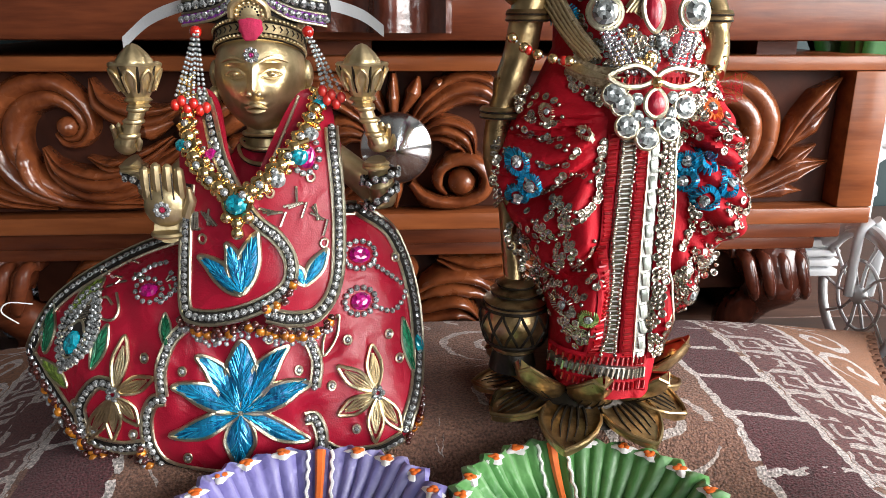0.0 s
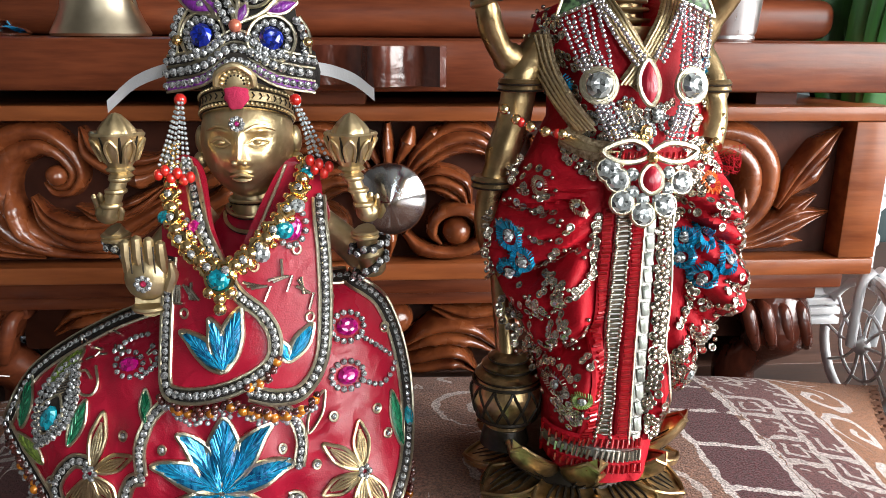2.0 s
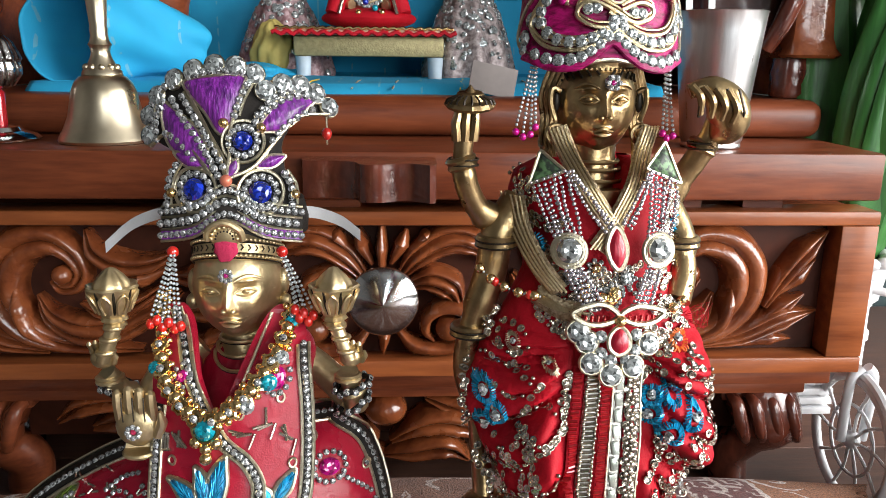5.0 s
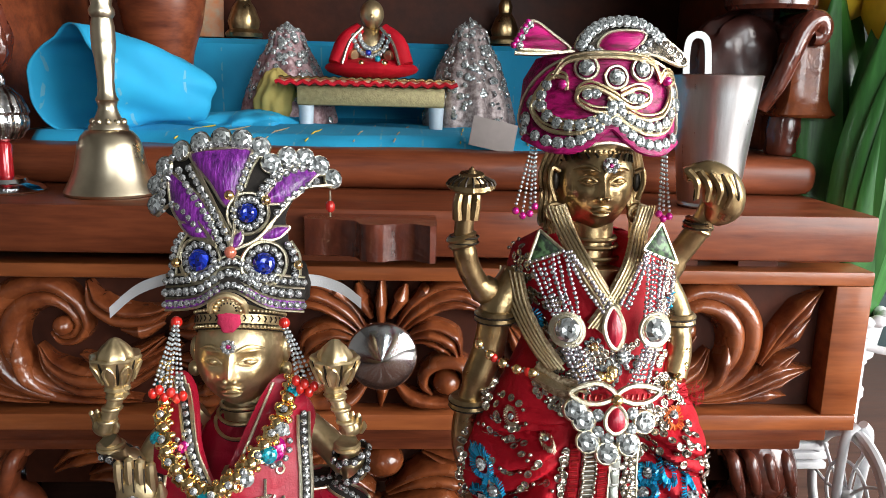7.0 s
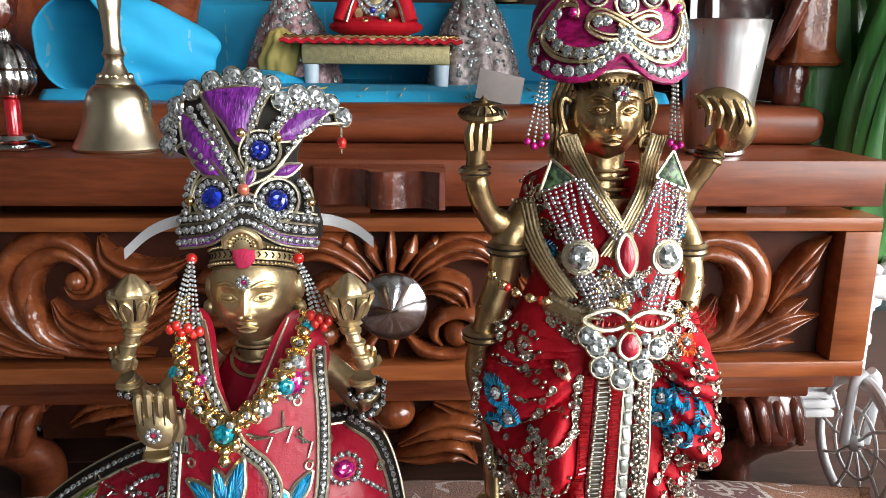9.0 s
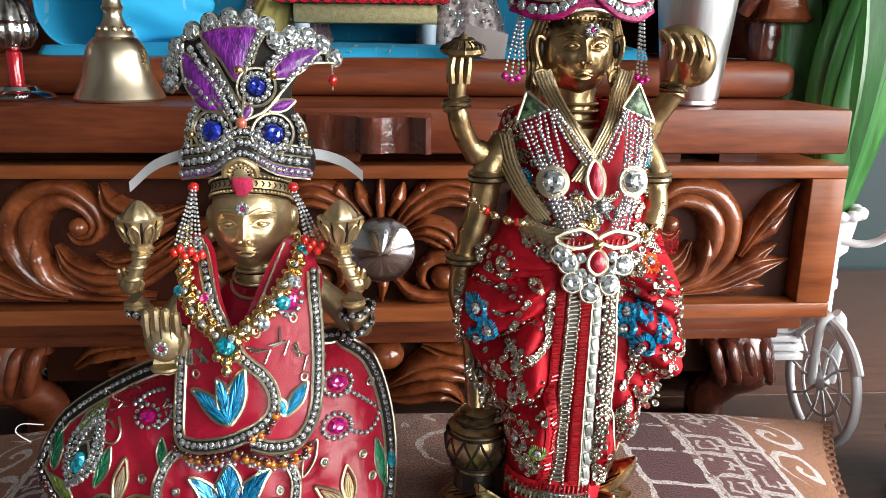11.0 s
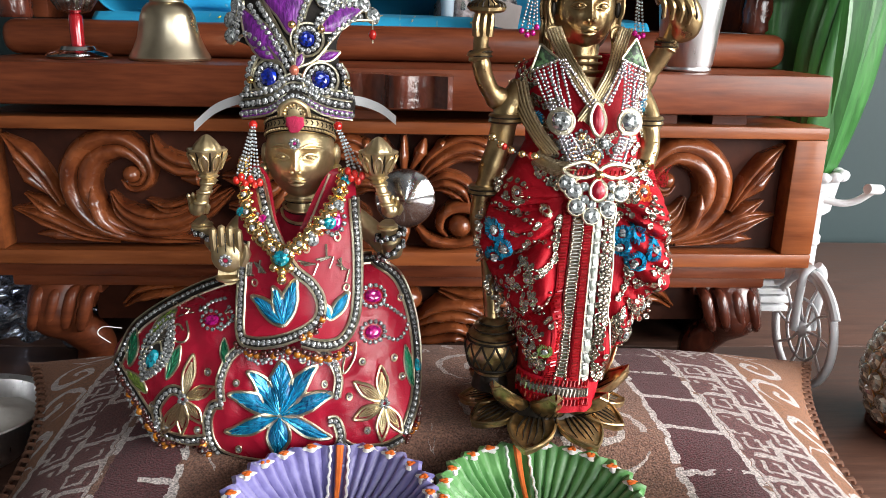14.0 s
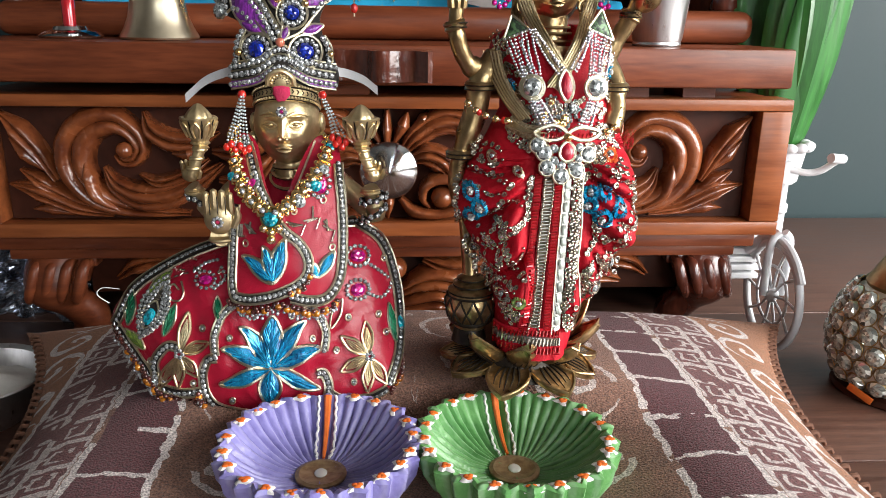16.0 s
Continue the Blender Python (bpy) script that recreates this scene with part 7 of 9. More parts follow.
# sequin scrolls
for k, (pts, rows) in enumerate((
        ([(0.0500, 0.2060), (0.0580, 0.2040), (0.0680, 0.2000)], 2), ([(0.0470, 0.198), (0.056, 0.1955), (0.066, 0.194)], 1),
        ([(0.0790, 0.2040), (0.0780, 0.1930), (0.0765, 0.1830), (0.0700, 0.1770), (0.0640, 0.1810), (0.0600, 0.1760)], 2),
        ([(0.0640, 0.1790), (0.0660, 0.1690), (0.0690, 0.1600), (0.0760, 0.1530)], 2),
        ([(0.0740, 0.1690), (0.0720, 0.1640), (0.0705, 0.160)], 1), ([(0.0500, 0.1720), (0.0560, 0.1600), (0.0620, 0.1500), (0.0650, 0.1430)], 1),
        ([(0.0660, 0.1430), (0.0680, 0.1360), (0.0740, 0.1330)], 3), ([(0.0670, 0.1360), (0.0720, 0.1300)], 3),
        ([(0.1130, 0.1820), (0.1150, 0.1760), (0.1130, 0.1700), (0.1090, 0.1650)], 2), ([(0.1150, 0.1720), (0.1220, 0.1720), (0.1300, 0.1750), (0.1350, 0.1810)], 2),
        ([(0.1330, 0.2030), (0.1360, 0.1940), (0.1365, 0.1840), (0.1330, 0.1760), (0.1260, 0.1660)], 2),
        ([(0.1100, 0.1600), (0.1080, 0.1520), (0.1090, 0.1450)], 3), ([(0.0430, 0.2000), (0.0405, 0.1880), (0.0430, 0.1760)], 2),
        ([(0.0700, 0.2290), (0.0750, 0.2220), (0.0840, 0.2180), (0.0870, 0.2250)], 4), ([(0.0720, 0.2340), (0.0800, 0.2290), (0.0860, 0.2320)], 3),
        ([(0.1060, 0.2180), (0.1130, 0.2160), (0.1190, 0.2140), (0.1240, 0.2180)], 4), ([(0.1130, 0.2280), (0.1190, 0.2250), (0.1250, 0.2240)], 4), ([(0.1080, 0.2110), (0.1150, 0.2100)], 2),
        ([(0.0560, 0.2100), (0.0500, 0.2160), (0.0560, 0.2200)], 2), ([(0.0700, 0.1900), (0.0640, 0.1880), (0.0580, 0.1850), (0.0520, 0.1880)], 2), ([(0.0560, 0.1730), (0.0620, 0.1660), (0.0640, 0.1580)], 2), ([(0.1200, 0.2050), (0.1260, 0.2080), (0.1310, 0.2060)], 2), ([(0.1240, 0.1800), (0.1290, 0.1790), (0.1330, 0.1850)], 2), ([(0.1150, 0.1630), (0.1190, 0.1560), (0.1160, 0.1500)], 2), ([(0.1060, 0.2000), (0.1090, 0.2050), (0.1140, 0.2040)], 2), ([(0.0600, 0.1450), (0.0660, 0.1500), (0.0720, 0.1480)], 2),
        ([(0.0630, 0.2740), (0.0665, 0.2690), (0.0680, 0.2640)], 3), ([(0.0625, 0.2680), (0.0640, 0.2600), (0.0660, 0.2530)], 2), ([(0.1190, 0.2720), (0.1235, 0.2660), (0.1260, 0.2600)], 3), ([(0.1170, 0.2580), (0.1200, 0.2500), (0.1225, 0.2420)], 3), ([(0.0720, 0.2480), (0.0740, 0.2400), (0.0790, 0.2360)], 3), ([(0.1090, 0.2360), (0.1140, 0.2380), (0.1190, 0.2340)], 3), ([(0.0880, 0.2420), (0.0930, 0.2380), (0.1000, 0.2390), (0.1050, 0.2420)], 3), ([(0.0650, 0.2600), (0.0720, 0.2560), (0.0790, 0.2570)], 3), ([(0.1180, 0.2640), (0.1240, 0.2600), (0.1250, 0.2550)], 3))):
    for j in range(rows):
        sequins([(x + 0.0013 * (j - (rows - 1) / 2), z + 0.0016 * (j - (rows - 1) / 2)) for x, z in pts], 0.0021, 1, 0.0005, seed=31 * k + 7 * j)
for x, z, r in ((0.0600, 0.2130, 0.0050), (0.1250, 0.1560, 0.0075), (0.1130, 0.1470, 0.0068), (0.0580, 0.1530, 0.0062), (0.0650, 0.1440, 0.0058), (0.1215, 0.2145, 0.0066), (0.0520, 0.1640, 0.0060), (0.0680, 0.1860, 0.0070), (0.0600, 0.1760, 0.0060), (0.1270, 0.1980, 0.0055)):
    sequins([(x + r * math.cos(a), z + r * math.sin(a)) for a in np.linspace(0.4, 6.2, 9)], 0.0024, 1, 0.0004, seed=int(9000 * x))
for x, z, r, mt in ((0.0600, 0.2130, 0.0026, GOLD_WIRE), (0.0730, 0.2060, 0.0026, GOLD_WIRE), (0.1250, 0.1560, 0.0050, SILVER_SEQUIN), (0.1130, 0.1470, 0.0042, SILVER_SEQUIN), (0.0580, 0.1530, 0.0036, SILVER_SEQUIN), (0.0650, 0.1440, 0.0034, SILVER_SEQUIN), (0.0720, 0.1420, 0.0032, OLIVE_THREAD), (0.1215, 0.2145, 0.0042, material("orange_thread", (0.75, 0.16, 0.02), 0.5, other=(0.5, 0.08, 0.01), scale=300)), (0.0520, 0.1640, 0.0034, SILVER_SEQUIN), (0.0690, 0.2480, 0.0046, BLUE_FIBRE), (0.1235, 0.2560, 0.0036, BLUE_FIBRE)):
    mirror_flower(x, z, r, mt, 14)
# blue stitched flowers
for c, tips in (((0.1160, 0.1905), ((0.1070, 0.1990), (0.1195, 0.2010), (0.1315, 0.1870), (0.1165, 0.1795), (0.1060, 0.1890))), ((0.0492, 0.1885), ((0.0490, 0.1985), (0.0560, 0.1855), (0.0500, 0.1785)))):
    for t in tips:
        m = (np.array(c) * 0.40 + np.array(t) * 0.60)
        mirror_flower(m[0], m[1], 0.0042, BLUE_FIBRE, 20)
    for t in tips:
        m = (np.array(c) * 0.35 + np.array(t) * 0.65)
        piece("clear_stone", STONES[0.0016], facing(on(robe_y, m[0], m[1], 0.0024), normal_at(robe_y, *m)), robe)
# red shoulders show under the shawl; woven gold bands make the collar and the sash
gold_mesh = material("woven_gold_braid", (0.50, 0.40, 0.26), 0.4, 0.85, other=(0.22, 0.15, 0.08), scale=700, mix=0.3, bump=1.0, bump_scale=900)
collar_y = lambda x, z: plane_n(z) + 0.026 * (1 - math.sqrt(max(0.0, 1 - min(1, abs(x - 0.0945) / 0.036) ** 2))) - 0.0025 + 0.008 * smooth((z - 0.270) / 0.016)
for pts in ([(0.0770, 0.2920), (0.0830, 0.2770), (0.0900, 0.2650), (0.0965, 0.2560)], [(0.1135, 0.2925), (0.1080, 0.2790), (0.1015, 0.2670), (0.0950, 0.2560), (0.0900, 0.2490)], [(0.0605, 0.2660), (0.0630, 0.2540), (0.0690, 0.2420), (0.0760, 0.2330)], [(0.0680, 0.2310), (0.0760, 0.2270), (0.0840, 0.2260)]):
    b = strip(collar_y, pts, 0.0038, robe, gold_mesh, "gold_braid", n=10)
    for k in range(-2, 3):
        wire(collar_y, [(p[0] + 0.0014 * k, p[1]) for p in pts], b, 0.0005, 6, off=0.0010, mat=FLOWER_GOLD)

# the hanging ornament: two corner pieces, strings of beads, two mirrors and a flower of glass stones
orn = thing("bead_ornament", (NX, 0.285, 0.21), "silver bead breast ornament with glass stones and a red drop", "ornament")
orn_y = lambda x, z: plane_n(z) + 0.022 * (1 - math.sqrt(max(0.0, 1 - min(0.98, abs(x - 0.0940) / 0.040) ** 2))) - 0.0055
ABALONE = material("green_mosaic", (0.085, 0.17, 0.07), 0.5, 0.2, other=(0.010, 0.018, 0.010), scale=420, mix=0.15, coat=0.15)
for o in ([(0.0650, 0.2720), (0.0690, 0.2845), (0.0775, 0.2775)], [(0.1075, 0.2785), (0.1150, 0.2880), (0.1220, 0.2725)]):
    edge = [np.array(o[i]) * (1 - t) + np.array(o[(i + 1) % 3]) * t for i in range(3) for t in (0.05, 0.35, 0.65, 0.95)]
    patch(orn_y, edge, orn, ABALONE, "corner_piece", 0.001, r=0.0007, n=3)
string = mesh_of("string_bead", ball((0, 0, 0), 0.0008, n=8, m=6), material("silver_seed_bead", (0.66, 0.65, 0.68), 0.12, 0.8, other=(0.42, 0.40, 0.45), scale=300, spread=0.3))
for tops, ends, n in ((((0.0660, 0.2725), (0.0775, 0.2775)), ((0.0745, 0.2525), (0.0835, 0.2525)), 7), (((0.0785, 0.2770), (0.0800, 0.2775)), ((0.0920, 0.2560), (0.0945, 0.2590)), 3), (((0.1095, 0.2775), (0.1200, 0.2730)), ((0.1080, 0.2530), (0.1160, 0.2530)), 7), (((0.1080, 0.2765), (0.1095, 0.2770)), ((0.0985, 0.2590), (0.1010, 0.2560)), 3), (((0.0765, 0.2450), (0.0825, 0.2460)), ((0.0850, 0.2275), (0.0935, 0.2285)), 6), (((0.1085, 0.2450), (0.1145, 0.2450)), ((0.1010, 0.2285), (0.1095, 0.2270)), 6)):
    for k in range(n):
        t = k / max(1, n - 1)
        a = np.array(tops[0]) * (1 - t) + np.array(tops[1]) * t
        b = np.array(ends[0]) * (1 - t) + np.array(ends[1]) * t
        mid = (a + b) / 2 + np.array((0.0030 * (vary(k + n, 2) - 0.5), -0.0016 * vary(k, 4)))
        for j, p in enumerate(even(spline([a, mid, b], 6), 0.00165 + 0.0003 * vary(k, 6))):
            piece("string_bead", string, Matrix.Translation(on(orn_y, p[0] + 0.0004 * (vary(j, k) - 0.5), p[1], 0.0004 + 0.0016 * vary(k, 3))) @ Matrix.Diagonal((0.9 + 0.3 * vary(j, k + 5),) * 3 + (1,)), orn)
for x in (0.0790, 0.1120):
    gem(orn_y, x, 0.2490, 0.0046, BIG_STONE, orn, 0, name="round_mirror", off=0.0014)
    for r in (0.0050, 0.0060):
        wire(orn_y, [(x + r * math.cos(a), 0.2490 + r * math.sin(a)) for a in np.linspace(0, 5.65, 10)], orn, 0.0008, 4, closed=True, off=0.0010, name="bezel")
drop = [(0.0960, 0.2580), (0.0995, 0.2520), (0.0995, 0.2465), (0.0968, 0.2425), (0.0935, 0.2465), (0.0928, 0.2525)]
patch(orn_y, drop, orn, CRIMSON_THREAD, "red_drop", 0.0022, r=0.0010)
patch(orn_y, [(0.0968, 0.2225), (0.1000, 0.2190), (0.0998, 0.2145), (0.0962, 0.2125), (0.0930, 0.2150), (0.0932, 0.2195)], orn, CRIMSON_THREAD, "red_drop", 0.0024, r=0.0009, off=0.0018)
for x, z in ((0.0850, 0.2170), (0.0865, 0.2095), (0.0935, 0.2055), (0.1015, 0.2085), (0.1075, 0.2160), (0.0820, 0.2165 + 0.004)):
    s = part("setting", moved(lathe(((0.0042, 0), (0.0048, 0.0010), (0.0042, 0.0020)), 18), facing(on(orn_y, x, z, 0.0002), normal_at(orn_y, x, z))), GOLD_WIRE, orn)
    piece("glass_stone", BIG[0.0042], facing(on(orn_y, x, z, 0.0014), normal_at(orn_y, x, z), x * 99), s)
for x, z in ((0.0900, 0.2130), (0.0900, 0.2190), (0.0935, 0.2105), (0.0990, 0.2105), (0.1025, 0.2140), (0.1030, 0.2195)):
    piece("glass_stone", BIG[0.0024], facing(on(orn_y, x, z, 0.0014), normal_at(orn_y, x, z), x * 99), orn)
for s in (-1, 1):
    o = [(0.0968 + s * 0.0004, 0.2265), (0.0968 + s * 0.0070, 0.2300 - 0.0005 * s), (0.0968 + s * 0.0165, 0.2270), (0.0968 + s * 0.0120, 0.2235), (0.0968 + s * 0.0050, 0.2235)]
    wire(orn_y, o, orn, 0.0011, 6, closed=True, off=0.002, name="gold_leaf_frame")
    for k in range(5):
        piece("red_bead", RB, facing(on(orn_y, 0.0968 + s * (0.0035 + 0.0022 * k), 0.2250, 0.0016), (0, -1, 0), 1.5), orn)
part("gold_bead", ball(on(orn_y, 0.0966, 0.2245, 0.003), 0.0022), GOLD_BEAD, orn)
# filigree of gold stones below the drop
for k in range(13):
    x, z = 0.0800 + 0.028 * vary(k, 21), 0.2300 + 0.0130 * vary(k, 22)
    gem(robe_y, x, z, 0.0016 + 0.0009 * vary(k, 23), GOLD_BEAD if k % 3 else BIG_STONE, orn, 7, 0.0011, off=0.003, name="filigree_stone")
# arm strings
for pts, nm in (([(0.0470, 0.300, 0.2400), (0.0520, 0.2965, 0.2360), (0.0600, 0.2920, 0.2330), (0.0690, 0.2885, 0.2320)], "arm_string"), ([(0.1290, 0.302, 0.2370), (0.1265, 0.297, 0.2300), (0.1190, 0.291, 0.2260)], "arm_string")):
    for k, p in enumerate(even(spline(pts, 6), 0.0020)):
        me = red_end if k % 7 == 4 else (round_bead if k % 3 == 0 else seed_bead)
        piece("string_bead", me, Matrix.Translation(Vector(p)) @ Matrix.Diagonal((0.8, 0.8, 0.8, 1)), orn)
part("thread_tuft", join(*[tube(spline([(0.1255, 0.300, 0.2200), (0.130 + 0.006 * vary(k, 31), 0.297, 0.2200 + 0.010 * (vary(k, 32) - 0.4)), (0.128 + 0.009 * vary(k, 33), 0.295, 0.2150 + 0.016 * vary(k, 34))], 4), 0.00008, 4) for k in range(30)]), RED_CLOTH, orn, "tuft of loose red threads")

# ---- the crown of the standing figure ----
def turban_y(x, z):
    u = max(-1.0, min(1.0, (x - 0.0925) / 0.034))
    return 0.3075 + 0.20 * (z - 0.325) + 0.024 * (1 - math.sqrt(max(0, 1 - 0.98 * u * u)))


turban = thing("crown", (0.0925, 0.33, 0.316), "magenta and silver embroidered turban crown with glass stones", "crown")
body = lathe(((0.0290, 0), (0.0318, 0.005), (0.0328, 0.014), (0.0318, 0.024), (0.0265, 0.033), (0.013, 0.038), (0.0, 0.039)), 44)
part("cap", moved(body, Matrix.Translation((0.0925, 0.3365, 0.3155)) @ Matrix.Diagonal((1, 0.82, 1, 1))), PINK_THREAD, turban)
t2 = lambda x, z: turban_y(x, z) - 0.0012
sheet = [(0.0605, 0.3175), (0.0590, 0.3280), (0.0640, 0.3400), (0.0750, 0.3480), (0.0925, 0.3500), (0.1110, 0.3480), (0.1220, 0.3400), (0.1265, 0.3280), (0.1240, 0.3180), (0.1100, 0.3120), (0.0925, 0.3150), (0.0760, 0.3125)]
patch(turban_y, sheet, turban, PINK_THREAD, "front_panel", 0.0004, r=0.0009)
low = [(0.0600, 0.3185), (0.0690, 0.3145), (0.0790, 0.3150), (0.0860, 0.3195), (0.0925, 0.3245), (0.0990, 0.3195), (0.1060, 0.3150), (0.1150, 0.3140), (0.1240, 0.3180)]
strip(t2, [(x, z - 0.0028) for x, z in low], 0.0016, turban, PINK_THREAD, "roll", off=0.0012)
stone_row(t2, low, turban, 0.0016, 2.7, off=0.001, mesh=BIG[0.0024])
scroll = [(0.0960, 0.3300), (0.0890, 0.3250), (0.0800, 0.3215), (0.0700, 0.3230), (0.0655, 0.3310), (0.0690, 0.3400), (0.0745, 0.3400), (0.0750, 0.3355)]
stone_row(t2, scroll[:6], turban, 0.0016, 2.8, off=0.001, mesh=BIG[0.0024])
scroll_r = [(0.0930, 0.3300), (0.1000, 0.3250), (0.1080, 0.3215), (0.1170, 0.3230), (0.1210, 0.3310), (0.1190, 0.3390)]
stone_row(t2, scroll_r, turban, 0.0016, 2.8, off=0.001, mesh=BIG[0.0024])
for pts in (scroll, [(x - 0.003 * (0.0950 - x) / 0.03, z - 0.0032) for x, z in scroll[:6]], [(x, z - 0.0030) for x, z in scroll_r], [(x - 0.002, z + 0.0030) for x, z in scroll_r], [(0.0925, 0.3270), (0.0850, 0.3275), (0.0790, 0.3310), (0.0800, 0.3355), (0.0850, 0.3370), (0.0930, 0.3335), (0.1010, 0.3290), (0.1080, 0.3310), (0.1085, 0.3350), (0.1030, 0.3365), (0.0960, 0.3335)], [(0.1130, 0.3390), (0.1165, 0.3430), (0.1205, 0.3410), (0.1180, 0.3370)], [(0.0700, 0.3400), (0.0760, 0.3470), (0.0925, 0.3490), (0.1090, 0.3470), (0.1140, 0.3400)]):
    wire(t2, pts, turban, 0.0010, off=0.0012, mat=FLOWER_GOLD)
    wire(t2, [(x, z + 0.0020) for x, z in pts], turban, 0.0006, off=0.0010, mat=FLOWER_GOLD)
for x, z in ((0.0830, 0.3340), (0.0862, 0.3345), (0.1045, 0.3325), (0.1010, 0.3330)):
    piece("glass_stone", BIG[0.0024], facing(on(t2, x, z, 0.001), normal_at(t2, x, z), x * 50), turban)
for x, z in ((0.0825, 0.3445), (0.0945, 0.3410), (0.1055, 0.3445)):
    wire(t2, [(x + 0.0045 * math.cos(a), z + 0.0045 * math.sin(a)) for a in np.linspace(0, 5.5, 8)], turban, 0.0008, 4, closed=True)
    piece("glass_stone", BIG[0.0034], facing(on(t2, x, z, 0.001), normal_at(t2, x, z)), turban)
for x, z in ((0.0735, 0.3375), (0.1170, 0.3400)):
    part("pink_bead", ball(on(t2, x, z, 0.0012), 0.0021), PINK_GEM, turban)
for x, z in ((0.0625, 0.3300), (0.1255, 0.3300), (0.0600, 0.3230)):
    piece("glass_stone", BIG[0.0034], facing(on(t2, x, z, 0.0), normal_at(t2, x, z)), turban)
# the plume on top and the feather at its side
plume_y = lambda x, z: 0.3155 + 0.3 * (z - 0.35) + 5 * (x - 0.10) ** 2
plume = [(0.0800, 0.3520), (0.0830, 0.3590), (0.0930, 0.3645), (0.1060, 0.3640), (0.1170, 0.3570), (0.1270, 0.3490), (0.1230, 0.3465), (0.1130, 0.3500), (0.1050, 0.3500), (0.0920, 0.3490)]
patch(lambda x, z: plume_y(x, z) + 0.002, plume, turban, SILVER_SEQUIN, "plume", 0.0005, r=0.0009)
back = spline(plume, 5, True)
part("plume_back", ([(p[0], plume_y(p[0], p[1]) + 0.0021, p[1]) for p in back] + [(p[0], plume_y(p[0], p[1]) + 0.004, p[1]) for p in back], [tuple(range(len(back), 2 * len(back)))] + [(i, (i + 1) % len(back), len(back) + (i + 1) % len(back), len(back) + i) for i in range(len(back))]), GOLD_WIRE, turban)
patch(plume_y, [(0.0880, 0.3530), (0.0920, 0.3585), (0.1010, 0.3600), (0.1080, 0.3585), (0.1030, 0.3520), (0.0950, 0.3505)], turban, PINK_THREAD, "pink_inlay", 0.002, r=0.0008)
stone_row(plume_y, [(0.0815, 0.3535), (0.0850, 0.3590), (0.0930, 0.3630), (0.1050, 0.3628), (0.1150, 0.3565)], turban, 0.0016, 2.0, mesh=BIG[0.0024])
stone_row(plume_y, [(0.0850, 0.3520), (0.0920, 0.3498), (0.1010, 0.3500), (0.1080, 0.3540), (0.1130, 0.3590)], turban, 0.0016, 2.0)
for k in range(7):
    piece("sequin", SEQ, facing(on(plume_y, 0.1150 + 0.0015 * k, 0.3545 - 0.0011 * k + 0.001 * (k % 2), 0.0015), (0.2 * (k % 3 - 1), -1, 0.2)), turban)
feather_y = lambda x, z: 0.3215 + 0.25 * (z - 0.35)
patch(feather_y, [(0.0775, 0.3515), (0.0700, 0.3580), (0.0620, 0.3630), (0.0570, 0.3600), (0.0550, 0.3525), (0.0640, 0.3512)], turban, PINK_THREAD, "feather", 0.0015, r=0.0009)
stone_row(feather_y, [(0.0560, 0.3530), (0.0575, 0.3580), (0.0610, 0.3620)], turban, 0.0016, 2.0)
for k in range(6):
    part("pink_bead", ball(on(feather_y, 0.0535 + 0.0012 * k, 0.3530 + 0.0019 * k, 0.001), 0.0014, n=10, m=7), PINK_GEM, turban)
wire(feather_y, [(0.0540, 0.3500), (0.0660, 0.3500), (0.0800, 0.3515)], turban, 0.0010)
pink_end = mesh_of("pink_bead", ball((0, 0, 0), 0.0016, n=10, m=8), PINK_GEM)
tassel(turban, (0.0640, 0.3150), ((0.0555, 0.2880), (0.0585, 0.2860), (0.0615, 0.2870), (0.0635, 0.2900)), 0.318, 0.309, pink_end, "pink_bead")
tassel(turban, (0.1195, 0.3145), ((0.1160, 0.2880), (0.1180, 0.2860), (0.1205, 0.2870)), 0.318, 0.307, pink_end, "pink_bead")
jewel = thing("forehead_jewel", (0.0955, 0.307, 0.3085), "round clear stone with a pink centre on the statue's forehead", "jewel")
gem(lambda x, z: 0.3075, 0.0955, 0.3092, 0.0030, BIG_STONE, jewel, 0, off=0.0)
gem(lambda x, z: 0.3050, 0.0955, 0.3092, 0.0010, PINK_GEM, jewel, 6, 0.0011, off=0.0)

turban.scale = (0.92, 0.94, 0.93)
turban.location = (0.0945, 0.330, 0.3185)


# ---- things on the altar ----
bell = thing("hand_bell", (-0.172, 0.531, 0.2625), "polished brass hand bell with a turned handle", "bell")
part("dome", lathe(((0.0262, 0.003), (0.0290, 0.0), (0.0296, 0.0016), (0.0284, 0.0042), (0.0258, 0.0088), (0.0226, 0.0165), (0.0208, 0.0250), (0.0196, 0.0315), (0.0174, 0.0370), (0.0142, 0.0405), (0.0100, 0.0420), (0.0, 0.0425)), 56, (-0.172, 0.531, 0.2625)), BELL_BRASS, bell)
part("handle", lathe(((0.0125, 0.0415), (0.0118, 0.0440), (0.0090, 0.0470), (0.0062, 0.0530), (0.0056, 0.0560), (0.0066, 0.0590), (0.0072, 0.0600), (0.0058, 0.0625), (0.0052, 0.0660), (0.0054, 0.0700), (0.0050, 0.0710), (0.0062, 0.0860), (0.0074, 0.0930), (0.0070, 0.0940), (0.0074, 0.0955), (0.0072, 0.1050), (0.0062, 0.1100), (0.0078, 0.1125), (0.0078, 0.1150), (0.0062, 0.1180), (0.0072, 0.1240), (0.0090, 0.1310), (0.0080, 0.1380), (0.0, 0.1430)), 40, (-0.172, 0.531, 0.2625)), BELL_BRASS, bell)
